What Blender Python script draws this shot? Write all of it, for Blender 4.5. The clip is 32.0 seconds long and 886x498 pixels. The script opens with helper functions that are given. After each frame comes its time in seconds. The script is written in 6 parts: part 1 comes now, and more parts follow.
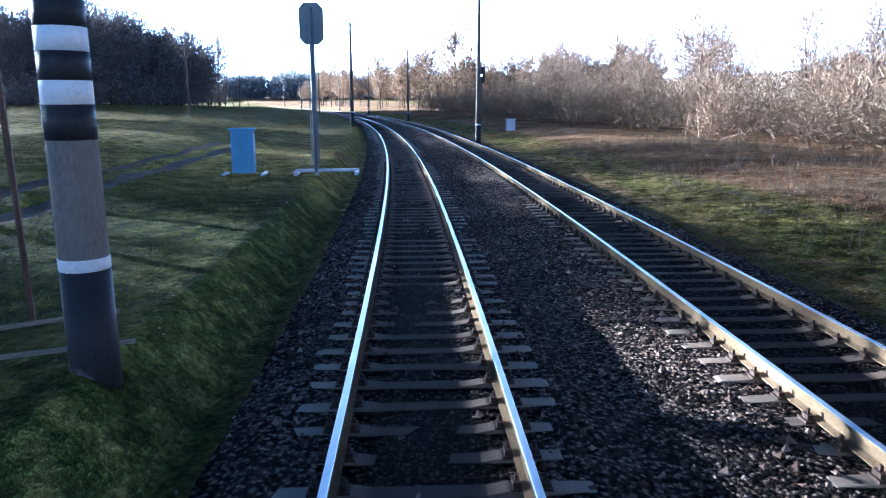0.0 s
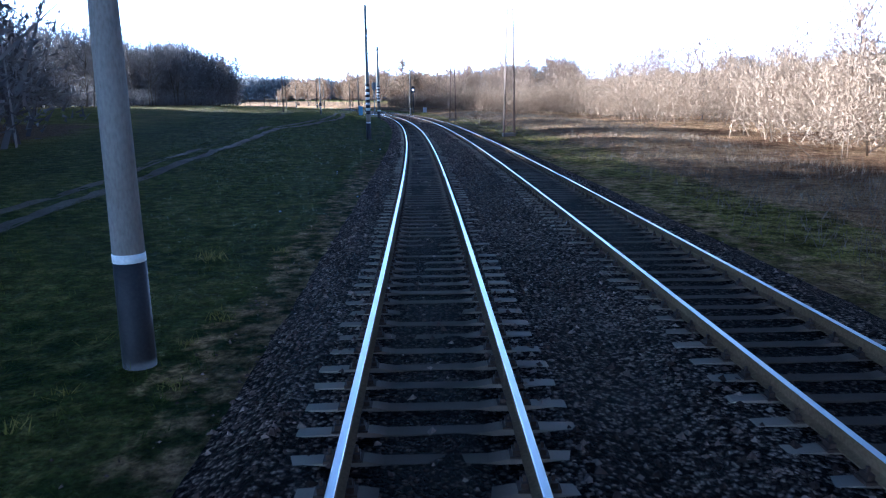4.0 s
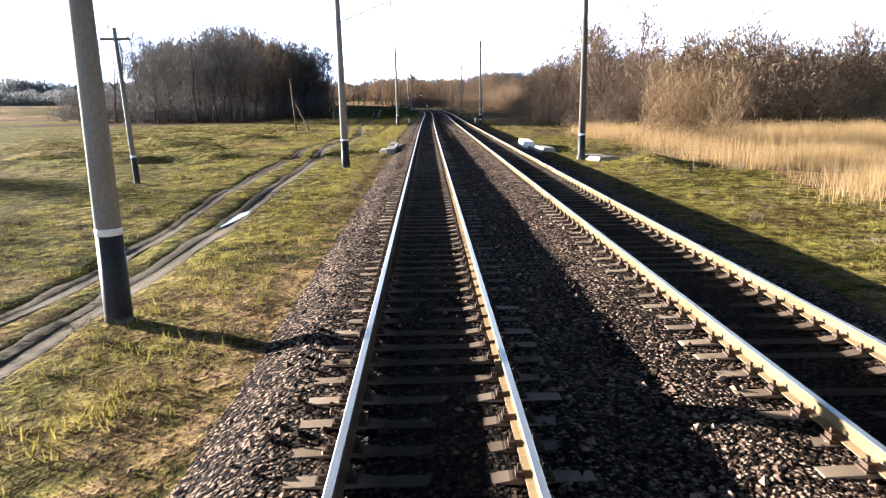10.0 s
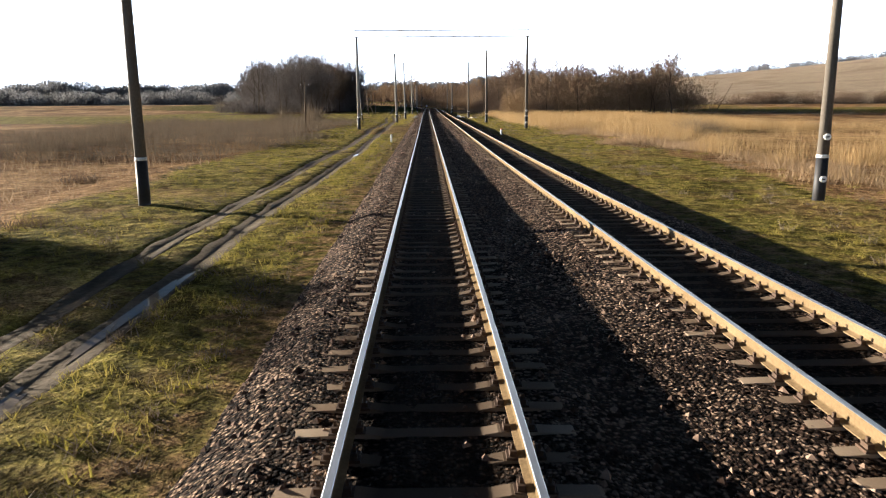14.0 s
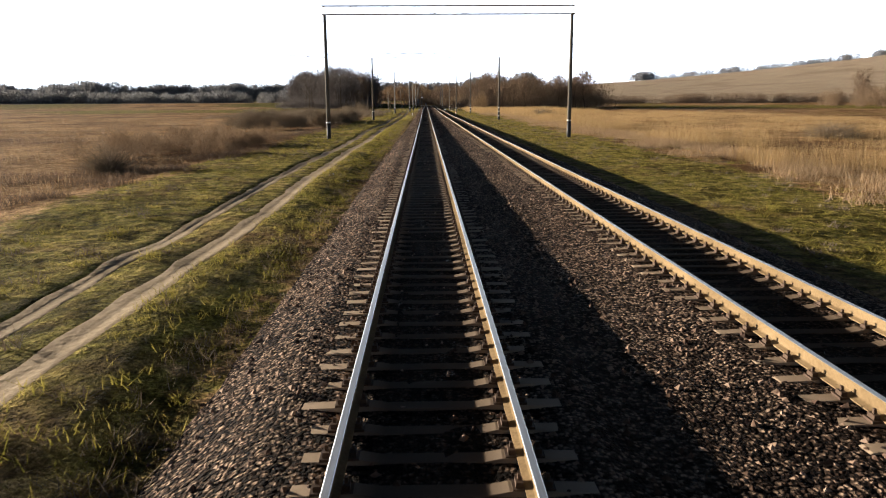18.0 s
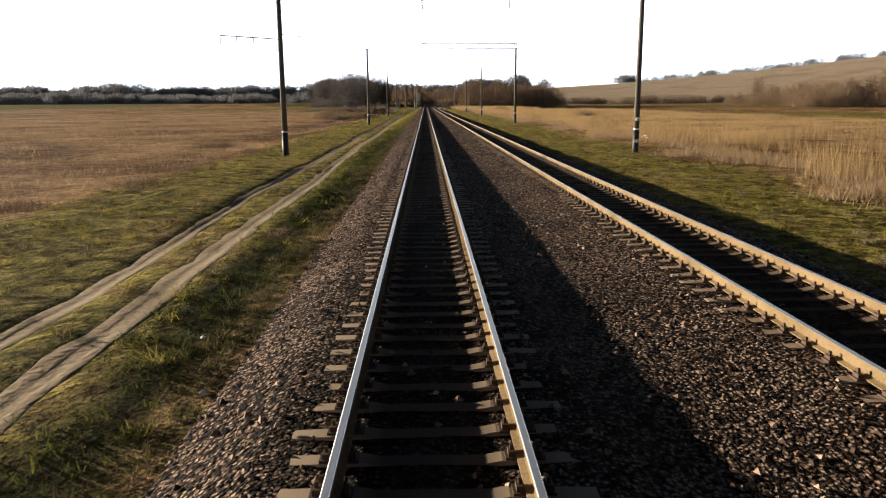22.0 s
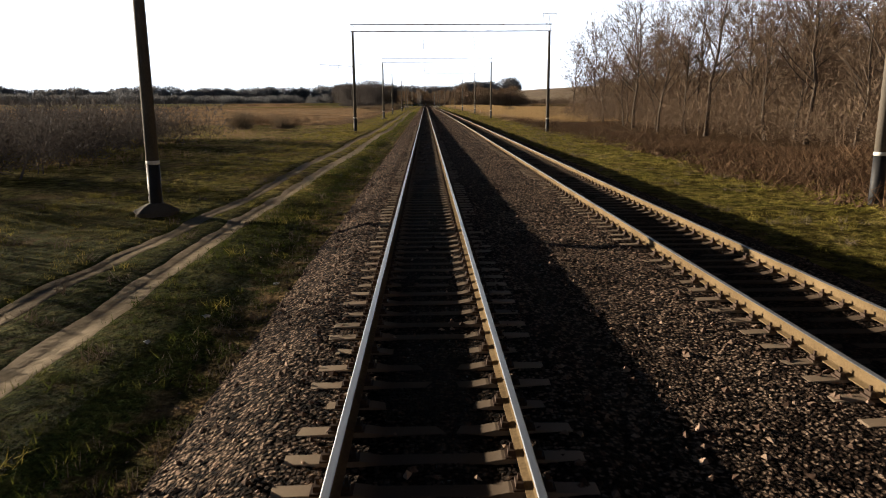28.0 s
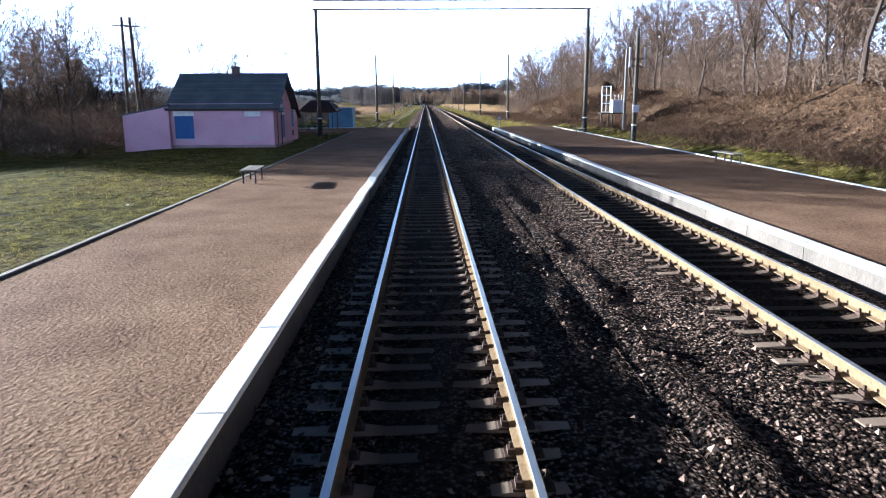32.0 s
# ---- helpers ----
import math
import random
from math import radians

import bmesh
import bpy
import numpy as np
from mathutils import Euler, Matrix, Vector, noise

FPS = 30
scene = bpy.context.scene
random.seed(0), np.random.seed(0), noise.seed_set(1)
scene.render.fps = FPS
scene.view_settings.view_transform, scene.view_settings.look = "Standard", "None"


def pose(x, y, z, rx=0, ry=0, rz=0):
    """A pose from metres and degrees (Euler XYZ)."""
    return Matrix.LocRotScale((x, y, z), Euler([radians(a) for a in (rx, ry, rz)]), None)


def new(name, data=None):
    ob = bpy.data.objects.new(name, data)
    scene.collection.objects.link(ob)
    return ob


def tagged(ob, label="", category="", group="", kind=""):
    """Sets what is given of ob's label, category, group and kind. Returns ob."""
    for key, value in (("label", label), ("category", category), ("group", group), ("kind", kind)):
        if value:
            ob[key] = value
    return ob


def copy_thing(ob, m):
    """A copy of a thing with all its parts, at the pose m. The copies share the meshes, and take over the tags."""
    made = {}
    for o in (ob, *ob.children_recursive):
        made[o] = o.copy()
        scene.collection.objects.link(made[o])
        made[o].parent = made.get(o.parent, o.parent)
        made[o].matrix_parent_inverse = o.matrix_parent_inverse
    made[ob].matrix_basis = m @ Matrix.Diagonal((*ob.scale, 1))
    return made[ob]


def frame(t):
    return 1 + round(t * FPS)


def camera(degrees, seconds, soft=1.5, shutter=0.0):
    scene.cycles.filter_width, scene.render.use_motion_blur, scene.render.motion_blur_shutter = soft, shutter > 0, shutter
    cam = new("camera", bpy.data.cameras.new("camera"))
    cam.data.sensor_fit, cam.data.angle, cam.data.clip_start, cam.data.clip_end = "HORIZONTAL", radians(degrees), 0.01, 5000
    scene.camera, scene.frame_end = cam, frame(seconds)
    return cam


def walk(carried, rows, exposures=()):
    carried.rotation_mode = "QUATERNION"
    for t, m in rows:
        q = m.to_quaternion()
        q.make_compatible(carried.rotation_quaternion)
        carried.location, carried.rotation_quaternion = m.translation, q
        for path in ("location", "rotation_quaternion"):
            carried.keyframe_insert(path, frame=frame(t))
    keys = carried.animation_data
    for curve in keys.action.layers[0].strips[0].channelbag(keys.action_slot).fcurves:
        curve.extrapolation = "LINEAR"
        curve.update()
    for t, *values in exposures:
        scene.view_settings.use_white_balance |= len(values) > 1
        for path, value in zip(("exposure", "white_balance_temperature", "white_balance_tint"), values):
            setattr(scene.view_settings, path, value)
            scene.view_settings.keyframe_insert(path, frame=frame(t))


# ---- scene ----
# ---- camera and its way: seconds, x, y, yaw, pitch, roll ----
cam = camera(63.53, 32.0, soft=1.1, shutter=0.02)
EYE_Z = 2.814
ROWS = [
    (0, -3.030, 824.48, 2.578, -11.696, 0.088), (0.5, -2.106, 812.03, 1.868, -11.613, 0.145), (1, -1.345, 799.47, 1.231, -11.601, 0.160),
    (1.5, -0.754, 786.85, 0.630, -11.776, 0.261), (2, -0.314, 774.19, 0.134, -11.884, 0.370), (2.5, -0.004, 761.49, -0.392, -11.987, 0.395),
    (3, 0.193, 748.73, -0.776, -12.002, 0.466), (3.5, 0.293, 735.97, -1.054, -11.986, 0.556), (4, 0.318, 723.22, -1.247, -11.748, 0.675),
    (4.5, 0.289, 710.47, -1.486, -11.690, 0.580), (5, 0.223, 697.66, -1.601, -11.687, 0.556), (5.5, 0.142, 684.80, -1.596, -11.683, 0.568),
    (6, 0.071, 671.92, -1.457, -11.672, 0.619), (6.5, 0.026, 659.06, -1.287, -11.644, 0.722), (7, -0.001, 646.22, -1.245, -11.619, 0.689),
    (7.5, -0.017, 633.35, -1.219, -11.723, 0.602), (8, -0.026, 620.42, -1.184, -11.628, 0.538), (8.5, -0.029, 607.48, -1.280, -11.728, 0.530),
    (9, -0.029, 594.52, -1.158, -11.665, 0.610), (9.5, -0.029, 581.43, -1.228, -11.802, 0.547), (10, -0.029, 568.26, -1.172, -11.689, 0.563),
    (10.5, -0.029, 555.05, -1.178, -11.732, 0.558), (11, -0.029, 541.76, -1.148, -11.606, 0.574), (11.5, -0.029, 528.35, -1.136, -11.701, 0.516),
    (12, -0.029, 514.83, -1.187, -11.688, 0.506), (12.5, -0.029, 501.26, -1.171, -11.787, 0.473), (13, -0.029, 487.69, -1.180, -11.691, 0.471),
    (13.5, -0.029, 474.11, -1.107, -11.701, 0.434), (14, -0.029, 460.53, -1.226, -11.599, 0.431), (14.5, -0.029, 446.97, -1.284, -11.669, 0.417),
    (15, -0.029, 433.44, -1.295, -11.682, 0.406), (15.5, -0.029, 419.96, -1.302, -11.688, 0.394), (16, -0.029, 406.51, -1.305, -11.693, 0.377),
    (16.5, -0.029, 393.09, -1.307, -11.701, 0.352), (17, -0.029, 379.70, -1.316, -11.663, 0.333), (17.5, -0.029, 366.38, -1.288, -11.713, 0.351),
    (18, -0.029, 353.13, -1.318, -11.677, 0.342), (18.5, -0.029, 339.95, -1.317, -11.650, 0.355), (19, -0.029, 326.82, -1.321, -11.638, 0.342),
    (19.5, -0.029, 313.66, -1.328, -11.702, 0.346), (20, -0.029, 300.48, -1.317, -11.643, 0.327), (20.5, -0.029, 287.32, -1.292, -11.692, 0.317),
    (21, -0.029, 274.18, -1.307, -11.622, 0.299), (21.5, -0.029, 261.07, -1.274, -11.634, 0.313), (22, -0.029, 247.98, -1.316, -11.617, 0.324),
    (22.5, -0.029, 234.93, -1.316, -11.644, 0.334), (23, -0.029, 221.95, -1.316, -11.626, 0.323), (23.5, -0.029, 209.04, -1.324, -11.648, 0.326),
    (24, -0.029, 196.15, -1.312, -11.632, 0.319), (24.5, -0.029, 183.26, -1.289, -11.665, 0.334), (25, -0.029, 170.39, -1.314, -11.641, 0.328),
    (25.5, -0.029, 157.54, -1.312, -11.730, 0.357), (26, -0.029, 144.71, -1.313, -11.703, 0.372), (26.5, -0.029, 131.92, -1.314, -11.691, 0.376),
    (27, -0.029, 119.15, -1.315, -11.680, 0.372), (27.5, -0.029, 106.42, -1.316, -11.660, 0.358), (28, -0.029, 93.71, -1.316, -11.613, 0.336),
    (28.5, -0.029, 81.03, -1.295, -11.686, 0.335), (29, -0.029, 68.45, -1.318, -11.631, 0.337), (29.5, -0.029, 55.98, -1.351, -11.590, 0.346),
    (30, -0.029, 43.49, -1.323, -11.606, 0.354), (30.5, -0.029, 30.96, -1.350, -11.645, 0.394), (31, -0.029, 18.43, -1.319, -11.664, 0.348),
    (31.5, -0.029, 5.92, -1.201, -11.706, 0.334), (32, -0.029, -6.59, -1.315, -11.627, 0.330),
]
EXPO = [(0, 4.25, 3950, 10), (1, 4.35, 3950, 10), (3, 4.15, 3950, 10), (4, 4.1, 3950, 10), (6.5, 4.0, 3950, 10), (7.2, 3.95, 4050, 10), (8, 3.85, 4600, 10), (9, 3.4, 4950, 10), (10, 3.2, 5000, 10), (11, 2.95, 5100, 10), (12, 2.75, 5250, 10), (13, 2.65, 5400, 10), (14, 2.4, 5450, 10), (17, 2.2, 5550, 10), (18, 2.05, 5650, 10), (22, 1.85, 5800, 10), (25, 1.55, 5850, 10), (28, 1.4, 5850, 10), (29, 1.4, 5750, 10), (30, 2.25, 4800, 10), (31, 2.75, 4050, 10), (31.5, 2.95, 4150, 10), (32, 2.82, 4350, 10)]
walk(cam, [(t, pose(x, y, EYE_Z, 90 + p, 0, w) @ pose(0, 0, 0, 0, 0, -r)) for t, x, y, w, p, r in ROWS], EXPO)

# ---- world, sun and sky ----
SUN_FROM = Vector((-0.868, 0.478, 0.147)).normalized()   # towards the sun: left of the line, a little ahead, low
sun = new("sun", bpy.data.lights.new("sun", "SUN"))
sun.data.energy, sun.data.angle, sun.data.color = 5.0, radians(0.5), (1.0, 0.80, 0.55)
sun.rotation_mode = "QUATERNION"
sun.rotation_quaternion = SUN_FROM.to_track_quat("Z", "Y")
sky = bpy.data.worlds.new("sky")
scene.world = sky
sky.use_nodes = True
wn = sky.node_tree.nodes
wl = sky.node_tree.links
tex = wn.new("ShaderNodeTexSky")
tex.sky_type, tex.sun_disc = "NISHITA", False
tex.sun_elevation = math.asin(SUN_FROM.z)
tex.sun_rotation = math.atan2(SUN_FROM.x, SUN_FROM.y)
tex.air_density, tex.dust_density, tex.ozone_density = 1.0, 0.6, 3.0
wn["Background"].inputs["Strength"].default_value = 0.0062
wl.new(tex.outputs["Color"], wn["Background"].inputs["Color"])
# white spring haze that thins out evenly from the horizon upwards
co = wn.new("ShaderNodeTexCoord")
xyz = wn.new("ShaderNodeSeparateXYZ")
wl.new(co.outputs["Generated"], xyz.inputs["Vector"])
fall = wn.new("ShaderNodeMapRange")
fall.interpolation_type = "SMOOTHERSTEP"
fall.inputs["From Min"].default_value, fall.inputs["From Max"].default_value = 0.08, 0.25
fall.inputs["To Min"].default_value, fall.inputs["To Max"].default_value = 0.68, 0.0
wl.new(xyz.outputs["Z"], fall.inputs["Value"])
haze = wn.new("ShaderNodeBackground")
haze.inputs["Color"].default_value = (0.93, 0.965, 1.0, 1)
# the haze scatters forwards: white on the sun's side, thin and dim away from it
side = wn.new("ShaderNodeVectorMath")
side.operation = "DOT_PRODUCT"
side.inputs[1].default_value = (SUN_FROM.x, SUN_FROM.y, 0)
wl.new(co.outputs["Generated"], side.inputs[0])
glow = wn.new("ShaderNodeMapRange")
glow.interpolation_type = "SMOOTHSTEP"
glow.inputs["From Min"].default_value, glow.inputs["From Max"].default_value = -0.85, 0.0
glow.inputs["To Min"].default_value, glow.inputs["To Max"].default_value = 0.2, 1.0
wl.new(side.outputs["Value"], glow.inputs["Value"])
thick = wn.new("ShaderNodeMath")
thick.operation = "MULTIPLY"
wl.new(fall.outputs["Result"], thick.inputs[0])
wl.new(glow.outputs["Result"], thick.inputs[1])
wl.new(thick.outputs["Value"], haze.inputs["Strength"])
both = wn.new("ShaderNodeAddShader")
wl.new(wn["Background"].outputs["Background"], both.inputs[0])
wl.new(haze.outputs["Background"], both.inputs[1])
wl.new(both.outputs["Shader"], wn["World Output"].inputs["Surface"])


# ---- materials ----
def material(name, stops, scale=4.0, fine=40.0, rough=0.85, metal=0.0, bump=0.3, dist=0.02, spec=0.3, per="", stretch=(1, 1, 1), mixfine=0.45, vary=0.65):
    """Two scales of noise pick a colour from the stops; per: 'island' or 'object' varies it piece by piece."""
    m = bpy.data.materials.new(name)
    m.use_nodes = True
    n, l = m.node_tree.nodes, m.node_tree.links
    b = n["Principled BSDF"]
    b.inputs["Roughness"].default_value, b.inputs["Metallic"].default_value = rough, metal
    b.inputs["Specular IOR Level"].default_value = spec
    co = n.new("ShaderNodeTexCoord")
    mp = n.new("ShaderNodeMapping")
    mp.inputs["Scale"].default_value = stretch
    l.new(co.outputs["Object"], mp.inputs["Vector"])
    big, small = n.new("ShaderNodeTexNoise"), n.new("ShaderNodeTexNoise")
    big.inputs["Scale"].default_value, big.inputs["Detail"].default_value = scale, 5
    small.inputs["Scale"].default_value, small.inputs["Detail"].default_value = fine, 4
    for q in (big, small):
        l.new(mp.outputs["Vector"], q.inputs["Vector"])
    mix = n.new("ShaderNodeMix")
    mix.inputs["Factor"].default_value = mixfine
    l.new(big.outputs["Fac"], mix.inputs["A"])
    l.new(small.outputs["Fac"], mix.inputs["B"])
    value = mix.outputs["Result"]
    if per:
        if per == "island":
            src = n.new("ShaderNodeNewGeometry").outputs["Random Per Island"]
        else:
            src = n.new("ShaderNodeObjectInfo").outputs["Random"]
        mr = n.new("ShaderNodeMapRange")
        mr.inputs["To Min"].default_value, mr.inputs["To Max"].default_value = 0.28, 0.72
        l.new(src, mr.inputs["Value"])
        mx = n.new("ShaderNodeMix")
        mx.inputs["Factor"].default_value = vary
        l.new(value, mx.inputs["A"])
        l.new(mr.outputs["Result"], mx.inputs["B"])
        value = mx.outputs["Result"]
    ramp = n.new("ShaderNodeValToRGB")
    e = ramp.color_ramp.elements
    while len(e) < len(stops):
        e.new(0.5)
    for i, c in enumerate(stops):
        e[i].position = 0.32 + 0.36 * i / max(1, len(stops) - 1)
        e[i].color = (*c, 1)
    l.new(value, ramp.inputs["Fac"])
    l.new(ramp.outputs["Color"], b.inputs["Base Color"])
    if bump:
        bp = n.new("ShaderNodeBump")
        bp.inputs["Strength"].default_value, bp.inputs["Distance"].default_value = bump, dist
        l.new(small.outputs["Fac"], bp.inputs["Height"])
        l.new(bp.outputs["Normal"], b.inputs["Normal"])
    return m


def plain(name, colour, rough=0.6, metal=0.0, wear=0.15):
    d = tuple(c * (1 - wear) for c in colour)
    u = tuple(min(1, c * (1 + wear)) for c in colour)
    return material(name, (d, colour, u), 3.0, 30.0, rough, metal, 0.15, 0.005)


def ground_material():
    """Grass, dry marsh and leaf litter, mixed by the zones stored on the ground sheet."""
    m = bpy.data.materials.new("ground")
    m.use_nodes = True
    n, l = m.node_tree.nodes, m.node_tree.links
    b = n["Principled BSDF"]
    b.inputs["Roughness"].default_value, b.inputs["Specular IOR Level"].default_value = 0.97, 0.02
    co = n.new("ShaderNodeTexCoord")

    def noise_of(scale, detail=5, rough=0.6):
        q = n.new("ShaderNodeTexNoise")
        q.inputs["Scale"].default_value, q.inputs["Detail"].default_value, q.inputs["Roughness"].default_value = scale, detail, rough
        l.new(co.outputs["Object"], q.inputs["Vector"])
        return q.outputs["Fac"]

    def ramp_of(src, stops, lo=0.35, hi=0.65):
        r = n.new("ShaderNodeValToRGB")
        e = r.color_ramp.elements
        while len(e) < len(stops):
            e.new(0.5)
        for i, c in enumerate(stops):
            e[i].position, e[i].color = lo + (hi - lo) * i / (len(stops) - 1), (*c, 1)
        l.new(src, r.inputs["Fac"])
        return r.outputs["Color"]

    def mixed(a, c, fac, kind="MIX"):
        x = n.new("ShaderNodeMix")
        x.data_type, x.blend_type = "RGBA", kind
        if isinstance(fac, float):
            x.inputs["Factor"].default_value = fac
        else:
            l.new(fac, x.inputs["Factor"])
        l.new(a, x.inputs["A"])
        l.new(c, x.inputs["B"])
        return x.outputs["Result"]

    n1, n2, n3 = noise_of(0.35), noise_of(2.2), noise_of(14.0)
    grass = mixed(ramp_of(n1, ((0.138, 0.128, 0.021), (0.265, 0.222, 0.045), (0.375, 0.295, 0.088))),
                  ramp_of(n2, ((0.037, 0.038, 0.009), (0.21, 0.183, 0.036), (0.375, 0.298, 0.094)), 0.40, 0.60), 0.6)
    dry = mixed(ramp_of(n1, ((0.11, 0.07, 0.04), (0.215, 0.15, 0.086), (0.32, 0.24, 0.145))),
                ramp_of(n2, ((0.075, 0.046, 0.027), (0.20, 0.135, 0.077), (0.33, 0.25, 0.15)), 0.38, 0.62), 0.5)
    dry = mixed(dry, ramp_of(noise_of(0.06, 4, 0.6), ((0.62, 0.5, 0.42), (1.25, 1.1, 0.92), (1.75, 1.6, 1.35)), 0.36, 0.64), 1.0, "MULTIPLY")
    dry = mixed(dry, ramp_of(noise_of(0.5, 5, 0.7), ((0.4, 0.34, 0.3), (1.2, 1.15, 1.1)), 0.34, 0.56), 0.45, "MULTIPLY")
    damp = ramp_of(noise_of(1.3, 7, 0.75), ((0.22, 0.20, 0.17), (1.0, 1.0, 1.0)), 0.43, 0.54)
    grass = mixed(grass, damp, 0.8, "MULTIPLY")
    grass = mixed(grass, dry, ramp_of(noise_of(0.13, 4, 0.7), ((0, 0, 0), (0.55, 0.55, 0.55)), 0.52, 0.66))
    litter = mixed(ramp_of(n2, ((0.056, 0.036, 0.022), (0.10, 0.06, 0.034), (0.15, 0.10, 0.053))),
                   ramp_of(n3, ((0.05, 0.031, 0.019), (0.15, 0.10, 0.056))), 0.4)
    field = ramp_of(noise_of(0.02), ((0.245, 0.188, 0.135), (0.33, 0.262, 0.19), (0.28, 0.22, 0.158)))
    lush = mixed(ramp_of(n1, ((0.018, 0.028, 0.008), (0.05, 0.06, 0.014), (0.11, 0.105, 0.028))),
                 ramp_of(n2, ((0.010, 0.016, 0.005), (0.045, 0.055, 0.012), (0.14, 0.125, 0.035)), 0.40, 0.62), 0.6)
    zd, zl, zf, zg = [n.new("ShaderNodeAttribute") for _ in range(4)]
    zd.attribute_name, zl.attribute_name, zf.attribute_name, zg.attribute_name = "dry", "litter", "field", "lush"

    def rough_edge(att):
        a = n.new("ShaderNodeMath")
        a.operation = "MULTIPLY_ADD"
        l.new(n2, a.inputs[0])
        a.inputs[1].default_value = 1.2
        l.new(att.outputs["Fac"], a.inputs[2])
        r = n.new("ShaderNodeMapRange")
        r.inputs["From Min"].default_value, r.inputs["From Max"].default_value = 0.95, 1.25
        l.new(a.outputs["Value"], r.inputs["Value"])
        return r.outputs["Result"]

    col = mixed(grass, lush, rough_edge(zg))
    col = mixed(col, dry, rough_edge(zd))
    col = mixed(col, litter, rough_edge(zl))
    col = mixed(col, field, rough_edge(zf))
    col = mixed(col, ramp_of(n3, ((0.4, 0.4, 0.4), (1.4, 1.4, 1.4)), 0.36, 0.62), 0.85, "MULTIPLY")
    l.new(col, b.inputs["Base Color"])
    bp = n.new("ShaderNodeBump")
    bp.inputs["Strength"].default_value, bp.inputs["Distance"].default_value = 1.0, 0.16
    l.new(n3, bp.inputs["Height"])
    b2 = n.new("ShaderNodeBump")
    b2.inputs["Strength"].default_value, b2.inputs["Distance"].default_value = 1.0, 0.5
    l.new(n2, b2.inputs["Height"])
    l.new(bp.outputs["Normal"], b2.inputs["Normal"])
    l.new(b2.outputs["Normal"], b.inputs["Normal"])
    return m


def oiled_and_shaded(n, l, colour, b):
    """Darkens a colour between the rails: rail shade painted in with grease and brake dust, as stored on the mesh."""
    at = n.new("ShaderNodeAttribute")
    at.attribute_name = "grease_shade"
    x = n.new("ShaderNodeMix")
    x.data_type = "RGBA"
    d = n.new("ShaderNodeMix")
    d.data_type, d.blend_type = "RGBA", "MULTIPLY"
    d.inputs["Factor"].default_value = 1.0
    d.inputs["B"].default_value = (0.25, 0.24, 0.24, 1)
    l.new(colour, d.inputs["A"])
    l.new(at.outputs["Fac"], x.inputs["Factor"])
    l.new(colour, x.inputs["A"])
    l.new(d.outputs["Result"], x.inputs["B"])
    l.new(x.outputs["Result"], b.inputs["Base Color"])


def grease_shade_on(ob, values):
    at = (ob if isinstance(ob, bpy.types.Mesh) else ob.data).attributes.new("grease_shade", "FLOAT", "POINT")
    at.data.foreach_set("value", np.asarray(values, np.float32))


def ballast_material():
    """Crushed stone seen as cells of their own colour with shade painted dark into the gaps, in two sizes."""
    m = bpy.data.materials.new("ballast_bed")
    m.use_nodes = True
    n, l = m.node_tree.nodes, m.node_tree.links
    b = n["Principled BSDF"]
    b.inputs["Roughness"].default_value, b.inputs["Specular IOR Level"].default_value = 0.95, 0.04
    co = n.new("ShaderNodeTexCoord")
    v = n.new("ShaderNodeTexVoronoi")
    v.inputs["Scale"].default_value = 21.0
    wob = n.new("ShaderNodeTexNoise")
    wob.inputs["Scale"].default_value, wob.inputs["Detail"].default_value = 16.0, 2
    l.new(co.outputs["Object"], wob.inputs["Vector"])
    shift = n.new("ShaderNodeVectorMath")
    shift.operation = "MULTIPLY_ADD"
    shift.inputs[1].default_value = (0.06, 0.06, 0.06)
    l.new(wob.outputs["Color"], shift.inputs[0])
    l.new(co.outputs["Object"], shift.inputs[2])
    l.new(shift.outputs["Vector"], v.inputs["Vector"])
    sep = n.new("ShaderNodeSeparateXYZ")
    l.new(v.outputs["Color"], sep.inputs["Vector"])
    q = n.new("ShaderNodeTexNoise")
    q.inputs["Scale"].default_value, q.inputs["Detail"].default_value = 0.5, 4
    l.new(co.outputs["Object"], q.inputs["Vector"])
    mx = n.new("ShaderNodeMix")
    mx.inputs["Factor"].default_value = 0.4
    l.new(sep.outputs["X"], mx.inputs["A"])
    l.new(q.outputs["Fac"], mx.inputs["B"])
    r = n.new("ShaderNodeValToRGB")
    e = r.color_ramp.elements
    e.new(0.5)
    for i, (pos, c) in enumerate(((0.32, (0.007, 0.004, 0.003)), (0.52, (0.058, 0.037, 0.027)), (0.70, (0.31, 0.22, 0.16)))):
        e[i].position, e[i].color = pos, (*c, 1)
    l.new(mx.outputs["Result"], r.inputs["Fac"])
    # colour falls off towards each cell's rim, as shade between stones would
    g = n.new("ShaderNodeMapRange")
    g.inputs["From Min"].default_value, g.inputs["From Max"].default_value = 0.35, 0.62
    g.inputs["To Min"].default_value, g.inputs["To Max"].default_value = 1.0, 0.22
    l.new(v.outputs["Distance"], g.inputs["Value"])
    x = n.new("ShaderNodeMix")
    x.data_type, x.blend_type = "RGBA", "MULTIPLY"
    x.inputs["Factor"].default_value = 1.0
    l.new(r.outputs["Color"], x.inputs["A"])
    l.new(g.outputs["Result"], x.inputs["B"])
    oiled_and_shaded(n, l, x.outputs["Result"], b)
    bp = n.new("ShaderNodeBump")
    bp.invert = True
    bp.inputs["Strength"].default_value, bp.inputs["Distance"].default_value = 1.0, 0.09
    l.new(v.outputs["Distance"], bp.inputs["Height"])
    l.new(bp.outputs["Normal"], b.inputs["Normal"])
    return m


